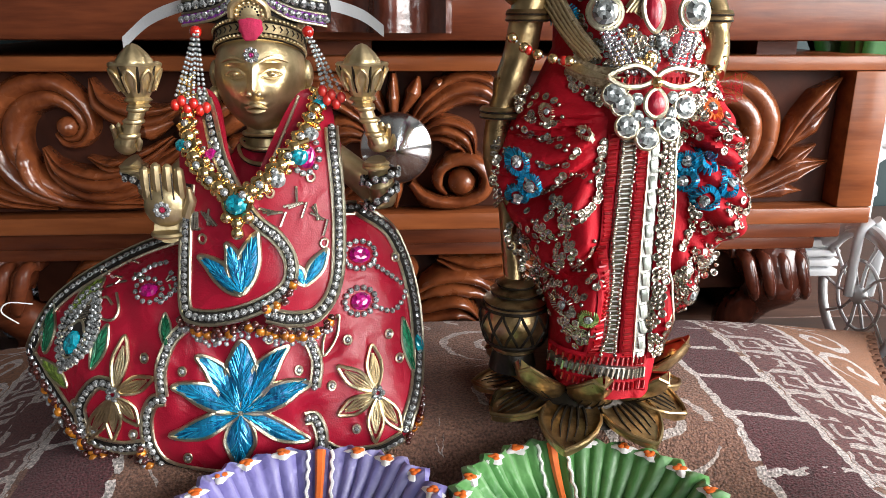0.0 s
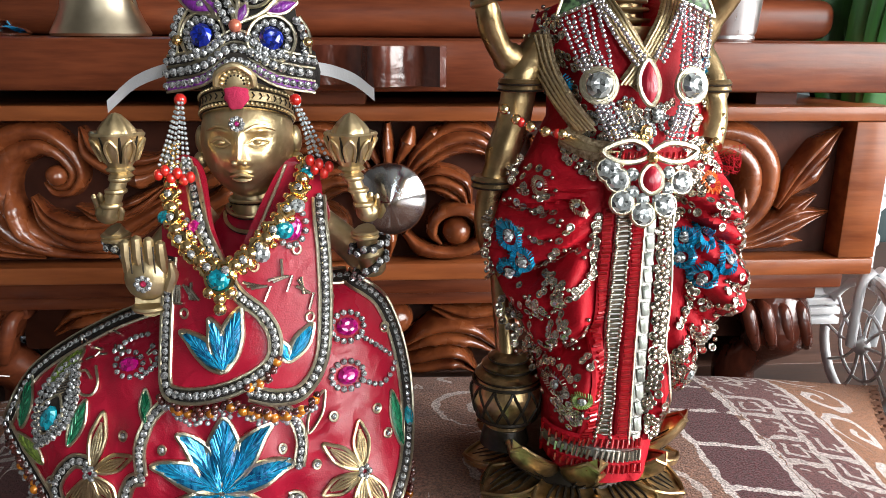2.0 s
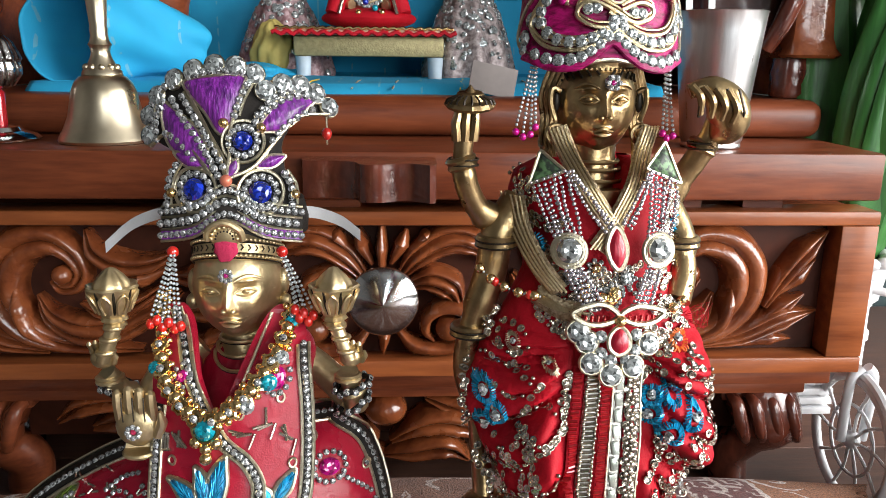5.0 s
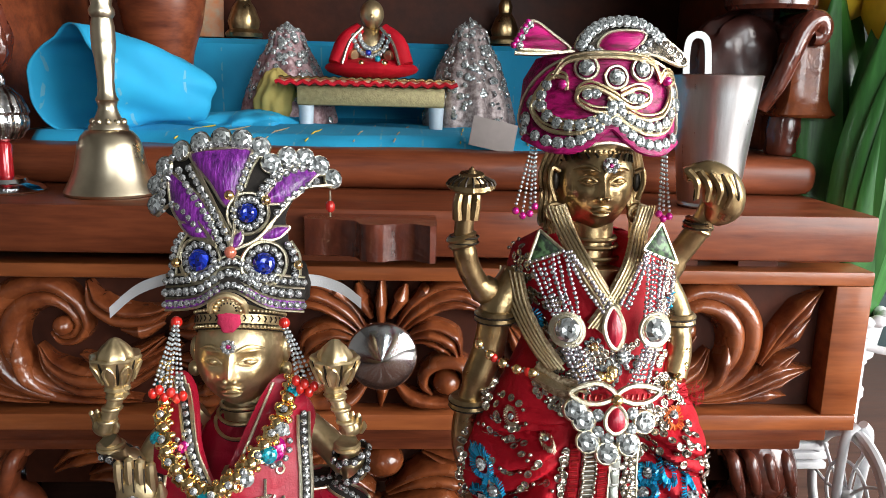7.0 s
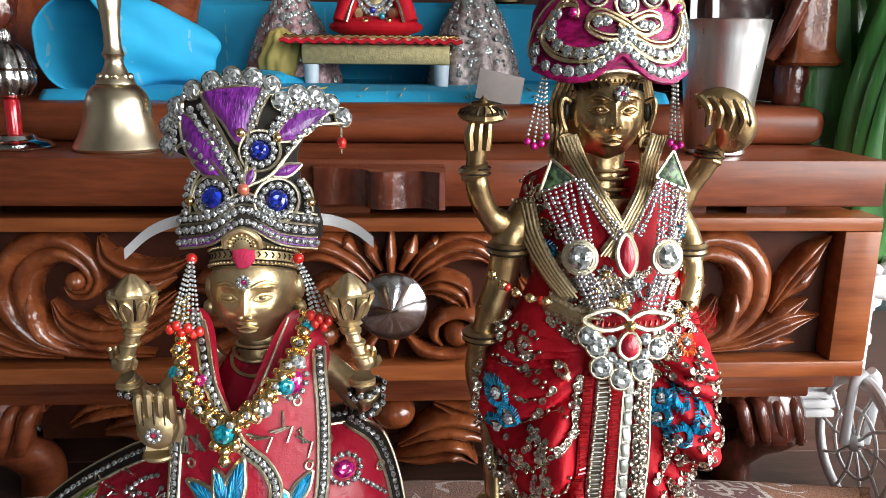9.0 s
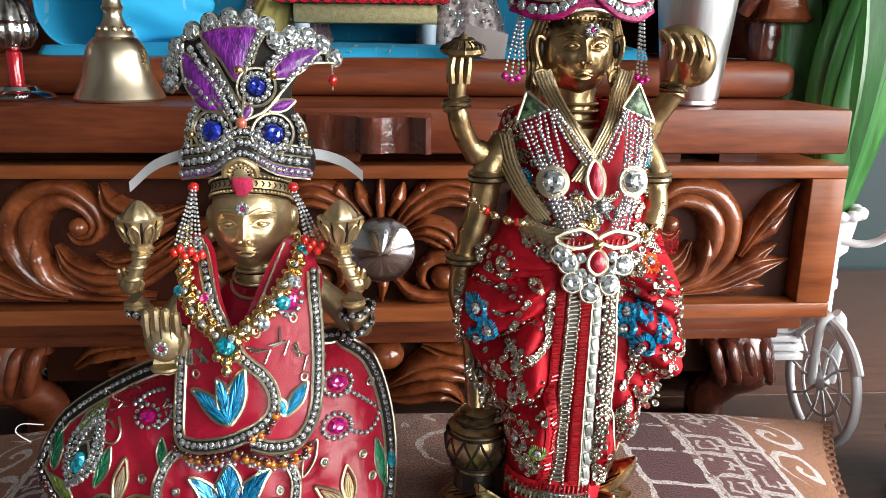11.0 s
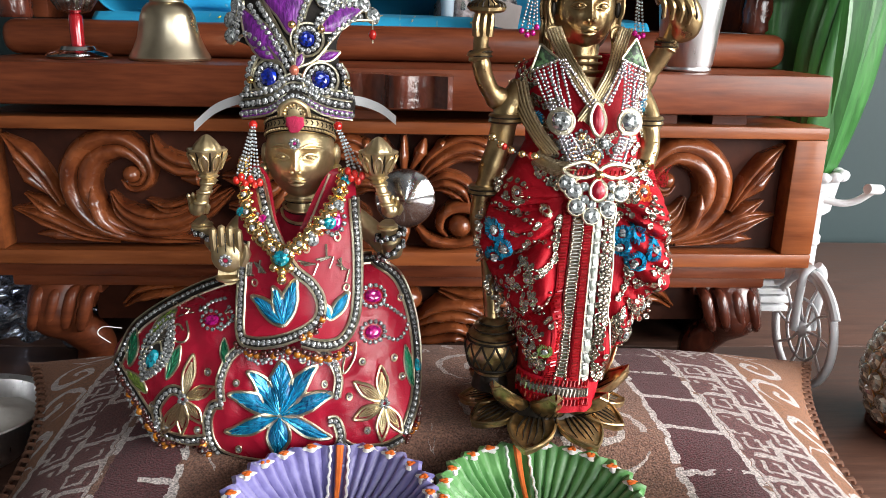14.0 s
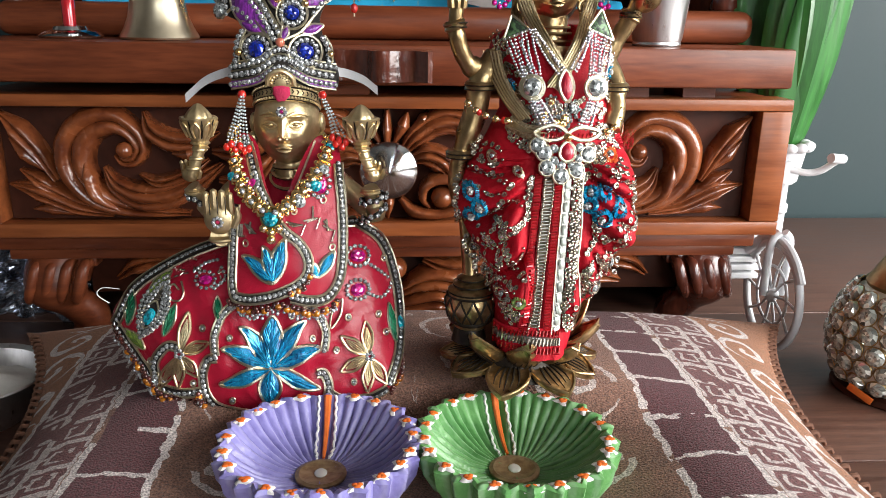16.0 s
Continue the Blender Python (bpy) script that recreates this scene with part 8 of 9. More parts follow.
for a in range(10):
    t = 2 * math.pi * a / 10
    part("bead", ball((-0.172 + 0.0094 * math.cos(t), 0.531 + 0.0094 * math.sin(t), 0.2625 + 0.0462), 0.0023, n=10, m=7), BELL_BRASS, bell)

IX = -0.240
cup = thing("incense_holder", (IX, 0.533, 0.2625), "silver incense holder with a red stem and domed lid", "incense holder")
part("foot", lathe(((0.0225, 0), (0.0238, 0.0015), (0.0210, 0.004), (0.0135, 0.006), (0.0120, 0.0085), (0.006, 0.010), (0.0, 0.010)), 40, (IX, 0.533, 0.2625)), STEEL, cup)
part("stem", lathe(((0.0050, 0.010), (0.0050, 0.030), (0.0035, 0.032), (0.0, 0.032)), 20, (IX, 0.533, 0.2625)), material("red_enamel", (0.45, 0.012, 0.02), 0.15, 0.3, coat=1.0), cup, "red enamelled stem")
GLOBE = material("chased_silver", (0.74, 0.74, 0.74), 0.2, 1.0, other=(0.22, 0.21, 0.20), scale=170, mix=0.3, bump=1.0, bump_scale=240)
part("globe", lathe(((0.005, 0.032), (0.011, 0.034), (0.0155, 0.041), (0.0160, 0.046), (0.0150, 0.049), (0.0165, 0.051), (0.0155, 0.054), (0.0125, 0.061), (0.007, 0.066), (0.0038, 0.068), (0.0042, 0.071), (0.0025, 0.075), (0.0, 0.076)), 112, (IX, 0.533, 0.2625), 0.035, 16), GLOBE, cup)

tumbler = thing("tumbler", (0.219, 0.520, 0.2625), "brushed steel drinking tumbler holding a looped utensil", "tumbler")
part("body", lathe(((0.0185, 0.0), (0.0190, 0.001), (0.0185, 0.003), (0.0195, 0.005), (0.0266, 0.073), (0.0278, 0.0835), (0.0284, 0.0845), (0.0276, 0.0850), (0.0258, 0.073), (0.0180, 0.006), (0.0, 0.005)), 56, (0.219, 0.520, 0.2625)), SATIN_STEEL, tumbler)
loop = spline([(0.2080, 0.527, 0.269), (0.2020, 0.5275, 0.330), (0.2000, 0.528, 0.362), (0.2030, 0.528, 0.3715), (0.2105, 0.528, 0.3715), (0.2140, 0.528, 0.362), (0.2160, 0.5275, 0.330), (0.2180, 0.527, 0.269)], 7)
side = []
for i, p in enumerate(loop):
    d = loop[min(i + 1, len(loop) - 1)] - loop[max(i - 1, 0)]
    d = np.array((-d[2], 0, d[0])) / np.linalg.norm(d)
    side += [tuple(p + d * a + np.array((0, b, 0))) for a, b in ((-0.0022, -0.0005), (0.0022, -0.0005), (0.0022, 0.0005), (-0.0022, 0.0005))]
solo("steel_spoon", (side, [(4 * i + j, 4 * i + (j + 1) % 4, 4 * i + 4 + (j + 1) % 4, 4 * i + 4 + j) for i in range(len(loop) - 1) for j in range(4)]), material("grey_steel", (0.42, 0.43, 0.42), 0.42, 0.5, other=(0.34, 0.35, 0.34), scale=80), "steel utensil with a looped flat handle standing in the tumbler", "utensil", smooth=False)



# blue cotton cloth spread over the altar and up its back
def cloth_geo():
    V, F = [], []
    n, m = 110, 30
    for j in range(m + 1):
        t = j / m
        for i in range(n + 1):
            x = -0.255 + 0.47 * i / n
            wave = 0.006 * math.sin(26 * x + 1) + 0.004 * math.sin(61 * x)
            if t < 0.12:
                s = 1 - t / 0.12
                y, z = 0.606 - 0.010 * s + wave, 0.2925 - 0.0065 * s + 0.0015 * math.sin(80 * x) * s + 0.0015
            elif t < 0.62:
                s = (t - 0.12) / 0.5
                y, z = 0.606 + 0.20 * s + wave * (1 - s), 0.2955 + 0.0035 * abs(math.sin(14 * x + 5 * s)) * math.sin(math.pi * s) + 0.0015
            else:
                s = (t - 0.62) / 0.38
                rise, back = min(1.0, s / 0.6), max(0.0, (s - 0.6) / 0.4)
                y, z = 0.806 + 0.006 * math.sin(44 * x + 2 * math.sin(9 * x)) * math.sin(math.pi * rise) - 0.004 * rise + 0.054 * back, 0.297 + 0.078 * rise + 0.0025 * math.sin(31 * x) * back
            V.append((x, y, z))
    for j in range(m):
        for i in range(n):
            F.append((j * (n + 1) + i, j * (n + 1) + i + 1, (j + 1) * (n + 1) + i + 1, (j + 1) * (n + 1) + i))
    return V, F


cloth = thing("altar_cloth", (0, 0.66, 0.292), "sky-blue cotton cloth with thin gold stripes draped over the altar", "cloth")
sheet_ob = part("sheet", cloth_geo(), BLUE_CLOTH, cloth)
sheet_ob.modifiers.new("thickness", "SOLIDIFY").thickness = 0.0009
# a bunched end of the cloth
def lump(c, r, seed, ripple=0.07, rough=0.16, n=72, m=44):
    """A soft heap of folded cloth."""
    V, F = ball((0, 0, 0), 1, n=n, m=m)
    W = []
    for x, y, z in V:
        az = math.atan2(y, x)
        q = 1 + ripple * math.sin(9 * az + 2.2 * math.sin(3 * z + seed)) * (1 - z * z) + rough * noise.noise(Vector((x, y, z)) * 1.6 + Vector((seed * 7.3, 0, 0))) + 0.05 * noise.noise(Vector((x, y, z)) * 5 + Vector((0, seed * 3.1, 0)))
        W.append((c[0] + r[0] * x * q, c[1] + r[1] * y * q, c[2] + r[2] * z * q))
    return W, F


# the end of the cloth is rolled into an open, crumpled tube
V, F = [], []
for i in range(31):
    t = i / 30
    c = Vector((-0.228 + 0.038 * t + 0.012 * t * t, 0.612 + 0.092 * t, 0.0))
    ax = Vector((0.39, 0.92, 0)).cross(Vector((0, 0, 1)))
    for j in range(57):
        a = 2 * math.pi * j / 56 * 0.96 - 1.4
        crumple = 1 + 0.10 * noise.noise(Vector((2.2 * math.cos(a), 2.2 * math.sin(a), 2.0 * t))) + 0.05 * math.sin(5 * a + 6 * t)
        wide, tall = (0.0340 + 0.006 * t) * crumple, (0.0380 - 0.010 * t * t) * crumple
        ragged = 0.007 * math.sin(2 * a + 0.8) * (1 - t)
        p = c + ax * (wide * math.cos(a)) + Vector((-0.39, -0.92, 0)) * ragged
        V.append((p.x, p.y, 0.2975 + max(0.0, 0.0365 - 0.010 * t * t + tall * math.sin(a))))
F = [(i * 57 + j, i * 57 + j + 1, (i + 1) * 57 + j + 1, (i + 1) * 57 + j) for i in range(30) for j in range(56)]
curl = part("rolled_end", (V, F), BLUE_CLOTH, cloth, "rolled-up end of the cloth")
curl.modifiers.new("thickness", "SOLIDIFY").thickness = 0.0012
part("fold", lump((-0.118, 0.715, 0.296), (0.050, 0.034, 0.014), 3, 0.10, 0.2), BLUE_CLOTH, cloth)
for k, x in enumerate((-0.150, -0.120, -0.085, -0.055, -0.020, 0.010, 0.060, 0.110)):
    pts = [(x + 0.012 * t, 0.600 + 0.13 * t + 0.006 * math.sin(26 * x + 1), 0.2935 + 0.0045 * min(1, 4 * t) + 0.0004) for t in np.linspace(0.0, 1, 9)]
    part("gold_stripe", tube(pts, 0.0006, 5), material("pale_gold_thread", (0.55, 0.42, 0.25), 0.5, 0.4) if k % 3 else YELLOW_CLOTH, cloth)

# the small throne and the little figure on it
stool = thing("small_throne", (-0.011, 0.73, 0.297), "small gold brocade throne on white legs with red braid", "throne")
GOLD_BROCADE = material("gold_brocade", (0.42, 0.36, 0.18), 0.5, 0.5, other=(0.24, 0.20, 0.10), scale=250, bump=0.8, bump_scale=600)
part("seat", box(-0.0745, 0.0525, 0.700, 0.775, 0.3165, 0.3335, 0.002), GOLD_BROCADE, stool)
part("cushion_cloth", box(-0.088, 0.060, 0.692, 0.780, 0.334, 0.3395, 0.0025), material("pink_brocade", (0.45, 0.20, 0.18), 0.6, 0.2, other=(0.55, 0.42, 0.25), scale=120, bump=0.6), stool)
part("red_braid", tube([(-0.091 + 0.1535 * i / 60, 0.6915, 0.3355 + 0.0012 * math.sin(i * 1.6)) for i in range(61)], 0.0018, 6), RED_CLOTH, stool, "twisted red braid")
part("gold_trim", tube([(-0.088 + 0.148 * i / 60, 0.6915, 0.3395 + 0.0008 * math.sin(i * 2.1)) for i in range(61)], 0.0013, 6), GOLD_BEAD, stool)
leg_mat = material("pale_blue_plastic", (0.50, 0.60, 0.68), 0.4)
for x in (-0.0670, 0.0455):
    for y in (0.706, 0.768):
        part("leg", lathe(((0.0058, 0), (0.0068, 0.0185), (0.0, 0.0186)), 14, (x, y, 0.2978)), leg_mat, stool)
doll = [ball((-0.012, 0.738, 0.3475), 0.036, 0.024, 0.0085, 24, 12), ball((-0.012, 0.745, 0.366), 0.019, 0.015, 0.020, 20, 12), ball((-0.012, 0.740, 0.396), 0.0105, 0.011, 0.0125, 20, 14), ball((-0.012, 0.7305, 0.393), 0.0018, 0.003, 0.003)]
for s in (-1, 1):
    doll.append(tube(spline([(-0.012 + s * 0.016, 0.742, 0.376), (-0.012 + s * 0.024, 0.734, 0.364), (-0.012 + s * 0.014, 0.722, 0.360)], 5), 0.0046, 10))
solo("small_statue", join(*doll), BRASS, "small seated brass figure on the throne", "statue")
shawl = thing("small_robe", (-0.012, 0.735, 0.342), "red cloth robe with a silver edge on the small figure", "robe")
part("lap", ball((-0.012, 0.736, 0.3490), 0.042, 0.028, 0.0095, 26, 12), RED_CLOTH, shawl)
for s in (-1, 1):
    part("drape", tube(spline([(-0.012 + s * 0.010, 0.732, 0.384), (-0.012 + s * 0.022, 0.728, 0.372), (-0.012 + s * 0.030, 0.722, 0.352)], 6), [0.005, 0.0055, 0.006, 0.0065, 0.007, 0.0075, 0.008, 0.008, 0.0085, 0.008, 0.008, 0.0078, 0.0075], 12), RED_CLOTH, shawl)
    part("silver_edge", tube(spline([(-0.012 + s * 0.008, 0.7265, 0.384), (-0.012 + s * 0.019, 0.7215, 0.371), (-0.012 + s * 0.025, 0.7135, 0.352)], 6), 0.0016, 8), SILVER_SEQUIN, shawl)
for k in range(26):
    a = math.pi * (1.05 + 0.9 * (k % 13) / 12)
    r = 0.011 + 0.005 * (k // 13)
    piece("pearl", BIG[0.0024], facing((-0.012 + r * math.cos(a), 0.7275 - 0.004 * (k // 13), 0.380 + 1.3 * r * math.sin(a)), (0, -1, 0.2), k), shawl)
for x, z, mt in ((-0.006, 0.357, TEAL_GEM), (-0.014, 0.362, BLUE_GEM), (-0.020, 0.353, GOLD_BEAD), (-0.009, 0.350, PINK_GEM), (0.0, 0.3535, GOLD_BEAD)):
    part("stone", ball((x, 0.7125, z), 0.0028), mt, shawl)
NET = material("silver_net", (0.42, 0.36, 0.35), 0.5, 0.35, other=(0.16, 0.12, 0.12), scale=260, mix=0.3, bump=0.4, bump_scale=500)
for s, x0, nm in ((-1, -0.078, "pale pink and silver beaded dress beside the small throne"), (1, 0.066, "grey silver-net beaded dress beside the small throne")):
    d = thing("beaded_dress", (x0, 0.755, 0.297), nm, "dress")
    wide, tall = (0.042, 0.088) if s < 0 else (0.042, 0.096)
    cone = ((1.0, 0.0), (1.02, 0.05), (0.88, 0.30), (0.66, 0.58), (0.40, 0.80), (0.34, 0.92), (0.0, 1.0))
    part("skirt", lathe([(wide * r, tall * h) for r, h in cone], 72, (x0 + s * 0.012, 0.762, 0.2985), 0.07, 9), NET if s > 0 else material("pink_silver_net", (0.46, 0.33, 0.34), 0.5, 0.3, other=(0.20, 0.10, 0.11), scale=260, mix=0.3, bump=0.5, bump_scale=500), d)
    for k in range(230):
        t, a = vary(k, 41 + s) ** 0.8, math.pi * (1.0 + vary(k, 44 + s))
        w = wide * np.interp(t, [q[1] for q in cone], [q[0] for q in cone]) * 1.03
        p = (x0 + s * 0.012 + w * math.cos(a), 0.762 + w * math.sin(a), 0.2985 + tall * t)
        piece("bead", (BIG[0.0024], STONES[0.0016], BIG[0.0034], STONES[0.0013])[k % 4], facing(p, (math.cos(a), math.sin(a), 0.35), k), d)
    for k in range(3):
        part("red_stone", ball((x0 + s * 0.012 + 0.010 * (k - 1), 0.762 - wide * (0.72 - 0.10 * k), 0.325 + 0.012 * k), 0.003), RED_BEAD, d)
solo("yellow_cloth", lump((-0.096, 0.726, 0.320), (0.018, 0.014, 0.026), 9), material("dull_yellow_cloth", (0.42, 0.34, 0.10), 0.8, other=(0.30, 0.23, 0.06), scale=60), "crumpled yellow cloth by the small throne", "cloth")
solo("paper_tag", moved(box(-0.017, 0.017, -0.0004, 0.0004, -0.011, 0.011, 0.0002), pose(0.083, 0.590, 0.3015, -14, 12, 4)), material("grey_card", (0.24, 0.21, 0.20), 0.8), "small grey card leaning on the step", "card")


solo("wooden_pot", lathe(((0.020, 0.0), (0.024, 0.004), (0.022, 0.030), (0.026, 0.060), (0.034, 0.085), (0.038, 0.110), (0.034, 0.135), (0.0, 0.136)), 40, (-0.197, 0.745, 0.2990)), WOOD, "dark reddish-brown turned wooden pot behind the rolled cloth", "pot")
solo("picture_card", moved(box(-0.017, 0.017, -0.0012, 0.0012, 0.0, 0.060, 0.0006), pose(-0.180, 0.832, 0.3772, -8, 0, 6)), material("orange_print", (0.42, 0.14, 0.045), 0.6, other=(0.30, 0.22, 0.14), scale=70, mix=0.3), "small faded orange picture card on the blue step", "card")
for x, tall, wide, mt in ((-0.142, 0.052, 0.017, BRASS_DARK), (0.118, 0.046, 0.015, BRASS_DARK)):
    solo("small_statue", lathe(((wide, 0.0), (wide * 1.05, 0.004), (wide * 0.8, 0.008), (wide * 0.9, tall * 0.30), (wide * 0.62, tall * 0.55), (wide * 0.40, tall * 0.66), (wide * 0.46, tall * 0.80), (wide * 0.3, tall * 0.95), (0.0, tall * 1.05)), 26, (x, 0.828, 0.3775), 0.06, 6), mt, "small dark brass figure on the blue step", "statue")


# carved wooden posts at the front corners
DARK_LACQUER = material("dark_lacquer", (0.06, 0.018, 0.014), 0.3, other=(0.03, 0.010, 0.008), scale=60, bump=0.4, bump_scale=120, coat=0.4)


def post(x, s):
    f = lambda pts: [(x + s * a, b, c) for a, b, c in pts]
    p = thing("carved_post", (x, 0.605, 0.2905), "dark glossy carved wooden bracket post standing on the altar step", "post", "carved posts of the altar")
    part("foot", lathe(((0.0125, 0), (0.0140, 0.003), (0.0130, 0.010), (0.0142, 0.018), (0.0128, 0.0285), (0.0, 0.0287)), 26, (x, 0.605, 0.2905)), MAHOGANY, p)
    # a flared block whose lower lip curls out
    V, F = [], []
    prof = ((0.3193, 0.0200), (0.3215, 0.0222), (0.3260, 0.0190), (0.3340, 0.0168), (0.3500, 0.0158), (0.3680, 0.0150), (0.3740, 0.0140))
    for z, w in prof:
        for a in range(24):
            t = 2 * math.pi * a / 24
            q = 1 / (abs(math.cos(t)) ** 5 + abs(math.sin(t)) ** 5) ** 0.2
            chip = 1 + 0.05 * noise.noise(Vector((3 * math.cos(t), 3 * math.sin(t), 90 * z)))
            V.append((x + s * 0.006 + w * q * math.cos(t) * chip, 0.602 + 1.1 * w * q * math.sin(t) * chip, z))
    F = [(i * 24 + a, i * 24 + (a + 1) % 24, (i + 1) * 24 + (a + 1) % 24, (i + 1) * 24 + a) for i in range(len(prof) - 1) for a in range(24)] + [tuple(range(24))[::-1], tuple((len(prof) - 1) * 24 + a for a in range(24))]
    part("block", (V, F), WOOD_CARVED, p)
    part("strap", tube(spline(f([(-0.026, 0.592, 0.326), (-0.020, 0.584, 0.342), (-0.013, 0.582, 0.362), (-0.006, 0.582, 0.380), (0.002, 0.582, 0.389), (0.009, 0.583, 0.385), (0.008, 0.583, 0.377), (0.002, 0.583, 0.376)]), 6), [0.0058 + 0.0018 * math.sin(math.pi * i / 42) for i in range(43)], 12), MAHOGANY, p)
    part("scroll_head", moved(lathe(((0.0, -0.022), (0.013, -0.021), (0.0150, -0.017), (0.0150, 0.017), (0.013, 0.021), (0.0, 0.022)), 28), Matrix.Translation((x + s * 0.005, 0.607, 0.381)) @ Matrix.Rotation(radians(90), 4, "X")), MAHOGANY, p)
    # The right scroll is larger and darker than the left.
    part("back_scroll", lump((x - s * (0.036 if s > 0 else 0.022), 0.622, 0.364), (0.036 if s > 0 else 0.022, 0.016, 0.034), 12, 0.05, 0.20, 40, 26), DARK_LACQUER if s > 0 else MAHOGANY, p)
    part("cap", lathe(((0.030, 0), (0.033, 0.003), (0.033, 0.008), (0.027, 0.012), (0.026, 0.10), (0.0, 0.101)), 28, (x - s * 0.018, 0.612, 0.3962)), MAHOGANY, p)


post(0.3085, 1)
post(-0.3165, -1)

# ---- the white bicycle planter with tulips ----
bike = thing("bicycle_planter", (0.350, 0.545, 0.0), "white plastic toy bicycle planter with a lacy basket", "planter")
WC = Vector((0.343, 0.518, 0.0505))
wheel_m = Matrix.Translation(WC) @ Matrix.Rotation(radians(-89), 4, "Z")
circle = lambda r, n=40: [(r * math.cos(a), 0, r * math.sin(a)) for a in np.linspace(0, 2 * math.pi, n + 1)[:-1]]
wheel = part("wheel", moved(tube(circle(0.0465), 0.0036, 10, True), wheel_m), WHITE_PLASTIC, bike)
part("inner_rim", moved(tube(circle(0.026, 30), 0.0014, 6, True), wheel_m), WHITE_PLASTIC, wheel)
part("hub", moved(ball((0, 0, 0), 0.007, 0.006, 0.007, 14, 8), wheel_m), WHITE_PLASTIC, wheel)
for k in range(10):
    a = 2 * math.pi * k / 10
    part("spoke", moved(tube(spline([(0.005 * math.cos(a), 0, 0.005 * math.sin(a)), (0.024 * math.cos(a + 0.12), 0, 0.024 * math.sin(a + 0.12)), (0.043 * math.cos(a), 0, 0.043 * math.sin(a))], 4), 0.0013, 6), wheel_m), WHITE_PLASTIC, wheel)
for s in (-1, 1):
    part("fork", moved(tube(spline([(0, 0.008 * s, 0.0), (0.002, 0.009 * s, 0.03), (0.003, 0.008 * s, 0.050), (0.004, 0.002 * s, 0.058)], 5), 0.0036, 10), wheel_m), WHITE_PLASTIC, bike)
part("mudguard", moved(tube([(0.051 * math.cos(a), 0, 0.051 * math.sin(a)) for a in np.linspace(0.5, 2.3, 16)], 0.0034, 8), wheel_m), WHITE_PLASTIC, bike)
part("stem", lathe(((0.0062, 0.100), (0.0062, 0.120), (0.0078, 0.122), (0.0078, 0.128), (0.0060, 0.130), (0.0060, 0.146), (0.0075, 0.148), (0.006, 0.152), (0.006, 0.166), (0.0, 0.167)), 20, (0.3475, 0.537, 0)), WHITE_PLASTIC, bike)
part("handlebar", tube(spline([(0.330, 0.528, 0.158), (0.3475, 0.535, 0.160), (0.366, 0.532, 0.157), (0.377, 0.528, 0.160), (0.385, 0.522, 0.169), (0.386, 0.516, 0.172)], 6), 0.0030, 10), WHITE_PLASTIC, bike)
part("grip", tube(spline([(0.387, 0.516, 0.172), (0.380, 0.511, 0.173), (0.372, 0.508, 0.174)], 5), 0.0042, 10), WHITE_PLASTIC, bike)
basket = part("basket", lathe(((0.018, 0.0), (0.022, 0.004), (0.026, 0.030), (0.0285, 0.034), (0.0275, 0.0345), (0.024, 0.030), (0.0, 0.006)), 32, (0.352, 0.566, 0.142), 0.05, 8), WHITE_PLASTIC, bike)
for k in range(16):
    a = 2 * math.pi * k / 16
    part("frill", ball((0.352 + 0.0275 * math.cos(a), 0.566 + 0.0275 * math.sin(a), 0.1765), 0.0062, 0.0062, 0.0046, 10, 6), WHITE_PLASTIC, basket)
for k in range(6):
    part("slat", box(0.292, 0.348, 0.556, 0.602, 0.052 + 0.008 * k, 0.0575 + 0.008 * k, 0.0008), WHITE_PLASTIC, bike)
part("frame", tube(spline([(0.3475, 0.537, 0.104), (0.335, 0.56, 0.080), (0.32, 0.60, 0.06), (0.31, 0.66, 0.058)], 5), 0.005, 10), WHITE_PLASTIC, bike)
rear_m = Matrix.Translation((0.306, 0.668, 0.048)) @ Matrix.Rotation(radians(-60), 4, "Z")
part("wheel", moved(tube(circle(0.0445), 0.0036, 10, True), rear_m), WHITE_PLASTIC, bike)

tulips = thing("artificial_tulips", (0.352, 0.566, 0.150), "bunch of yellow artificial tulips with broad green leaves in the basket", "flowers")


def blade(base, top, bend, w, turn):
    """A broad pointed leaf that rises from base to top and bends outwards."""
    b, t = Vector(base), Vector(top)
    n, V, F = 16, [], []
    side = Vector((math.cos(turn), math.sin(turn), 0))
    for i in range(n + 1):
        s = i / n
        c = b.lerp(t, s) + Vector(bend) * math.sin(math.pi * s)
        h = w * (0.30 + 0.95 * math.sin(math.pi * min(1, s * 0.9 + 0.08)) ** 1.2) * (1 - s ** 6)
        for j in range(7):
            q = j / 3 - 1
            p = c + side * h * q + side.cross(Vector((0, 0, 1))) * (0.45 * h * (1 - abs(q)) ** 1.2)
            V.append(tuple(p))
    F = [(i * 7 + j, i * 7 + j + 1, (i + 1) * 7 + j + 1, (i + 1) * 7 + j) for i in range(n) for j in range(6)]
    return V, F


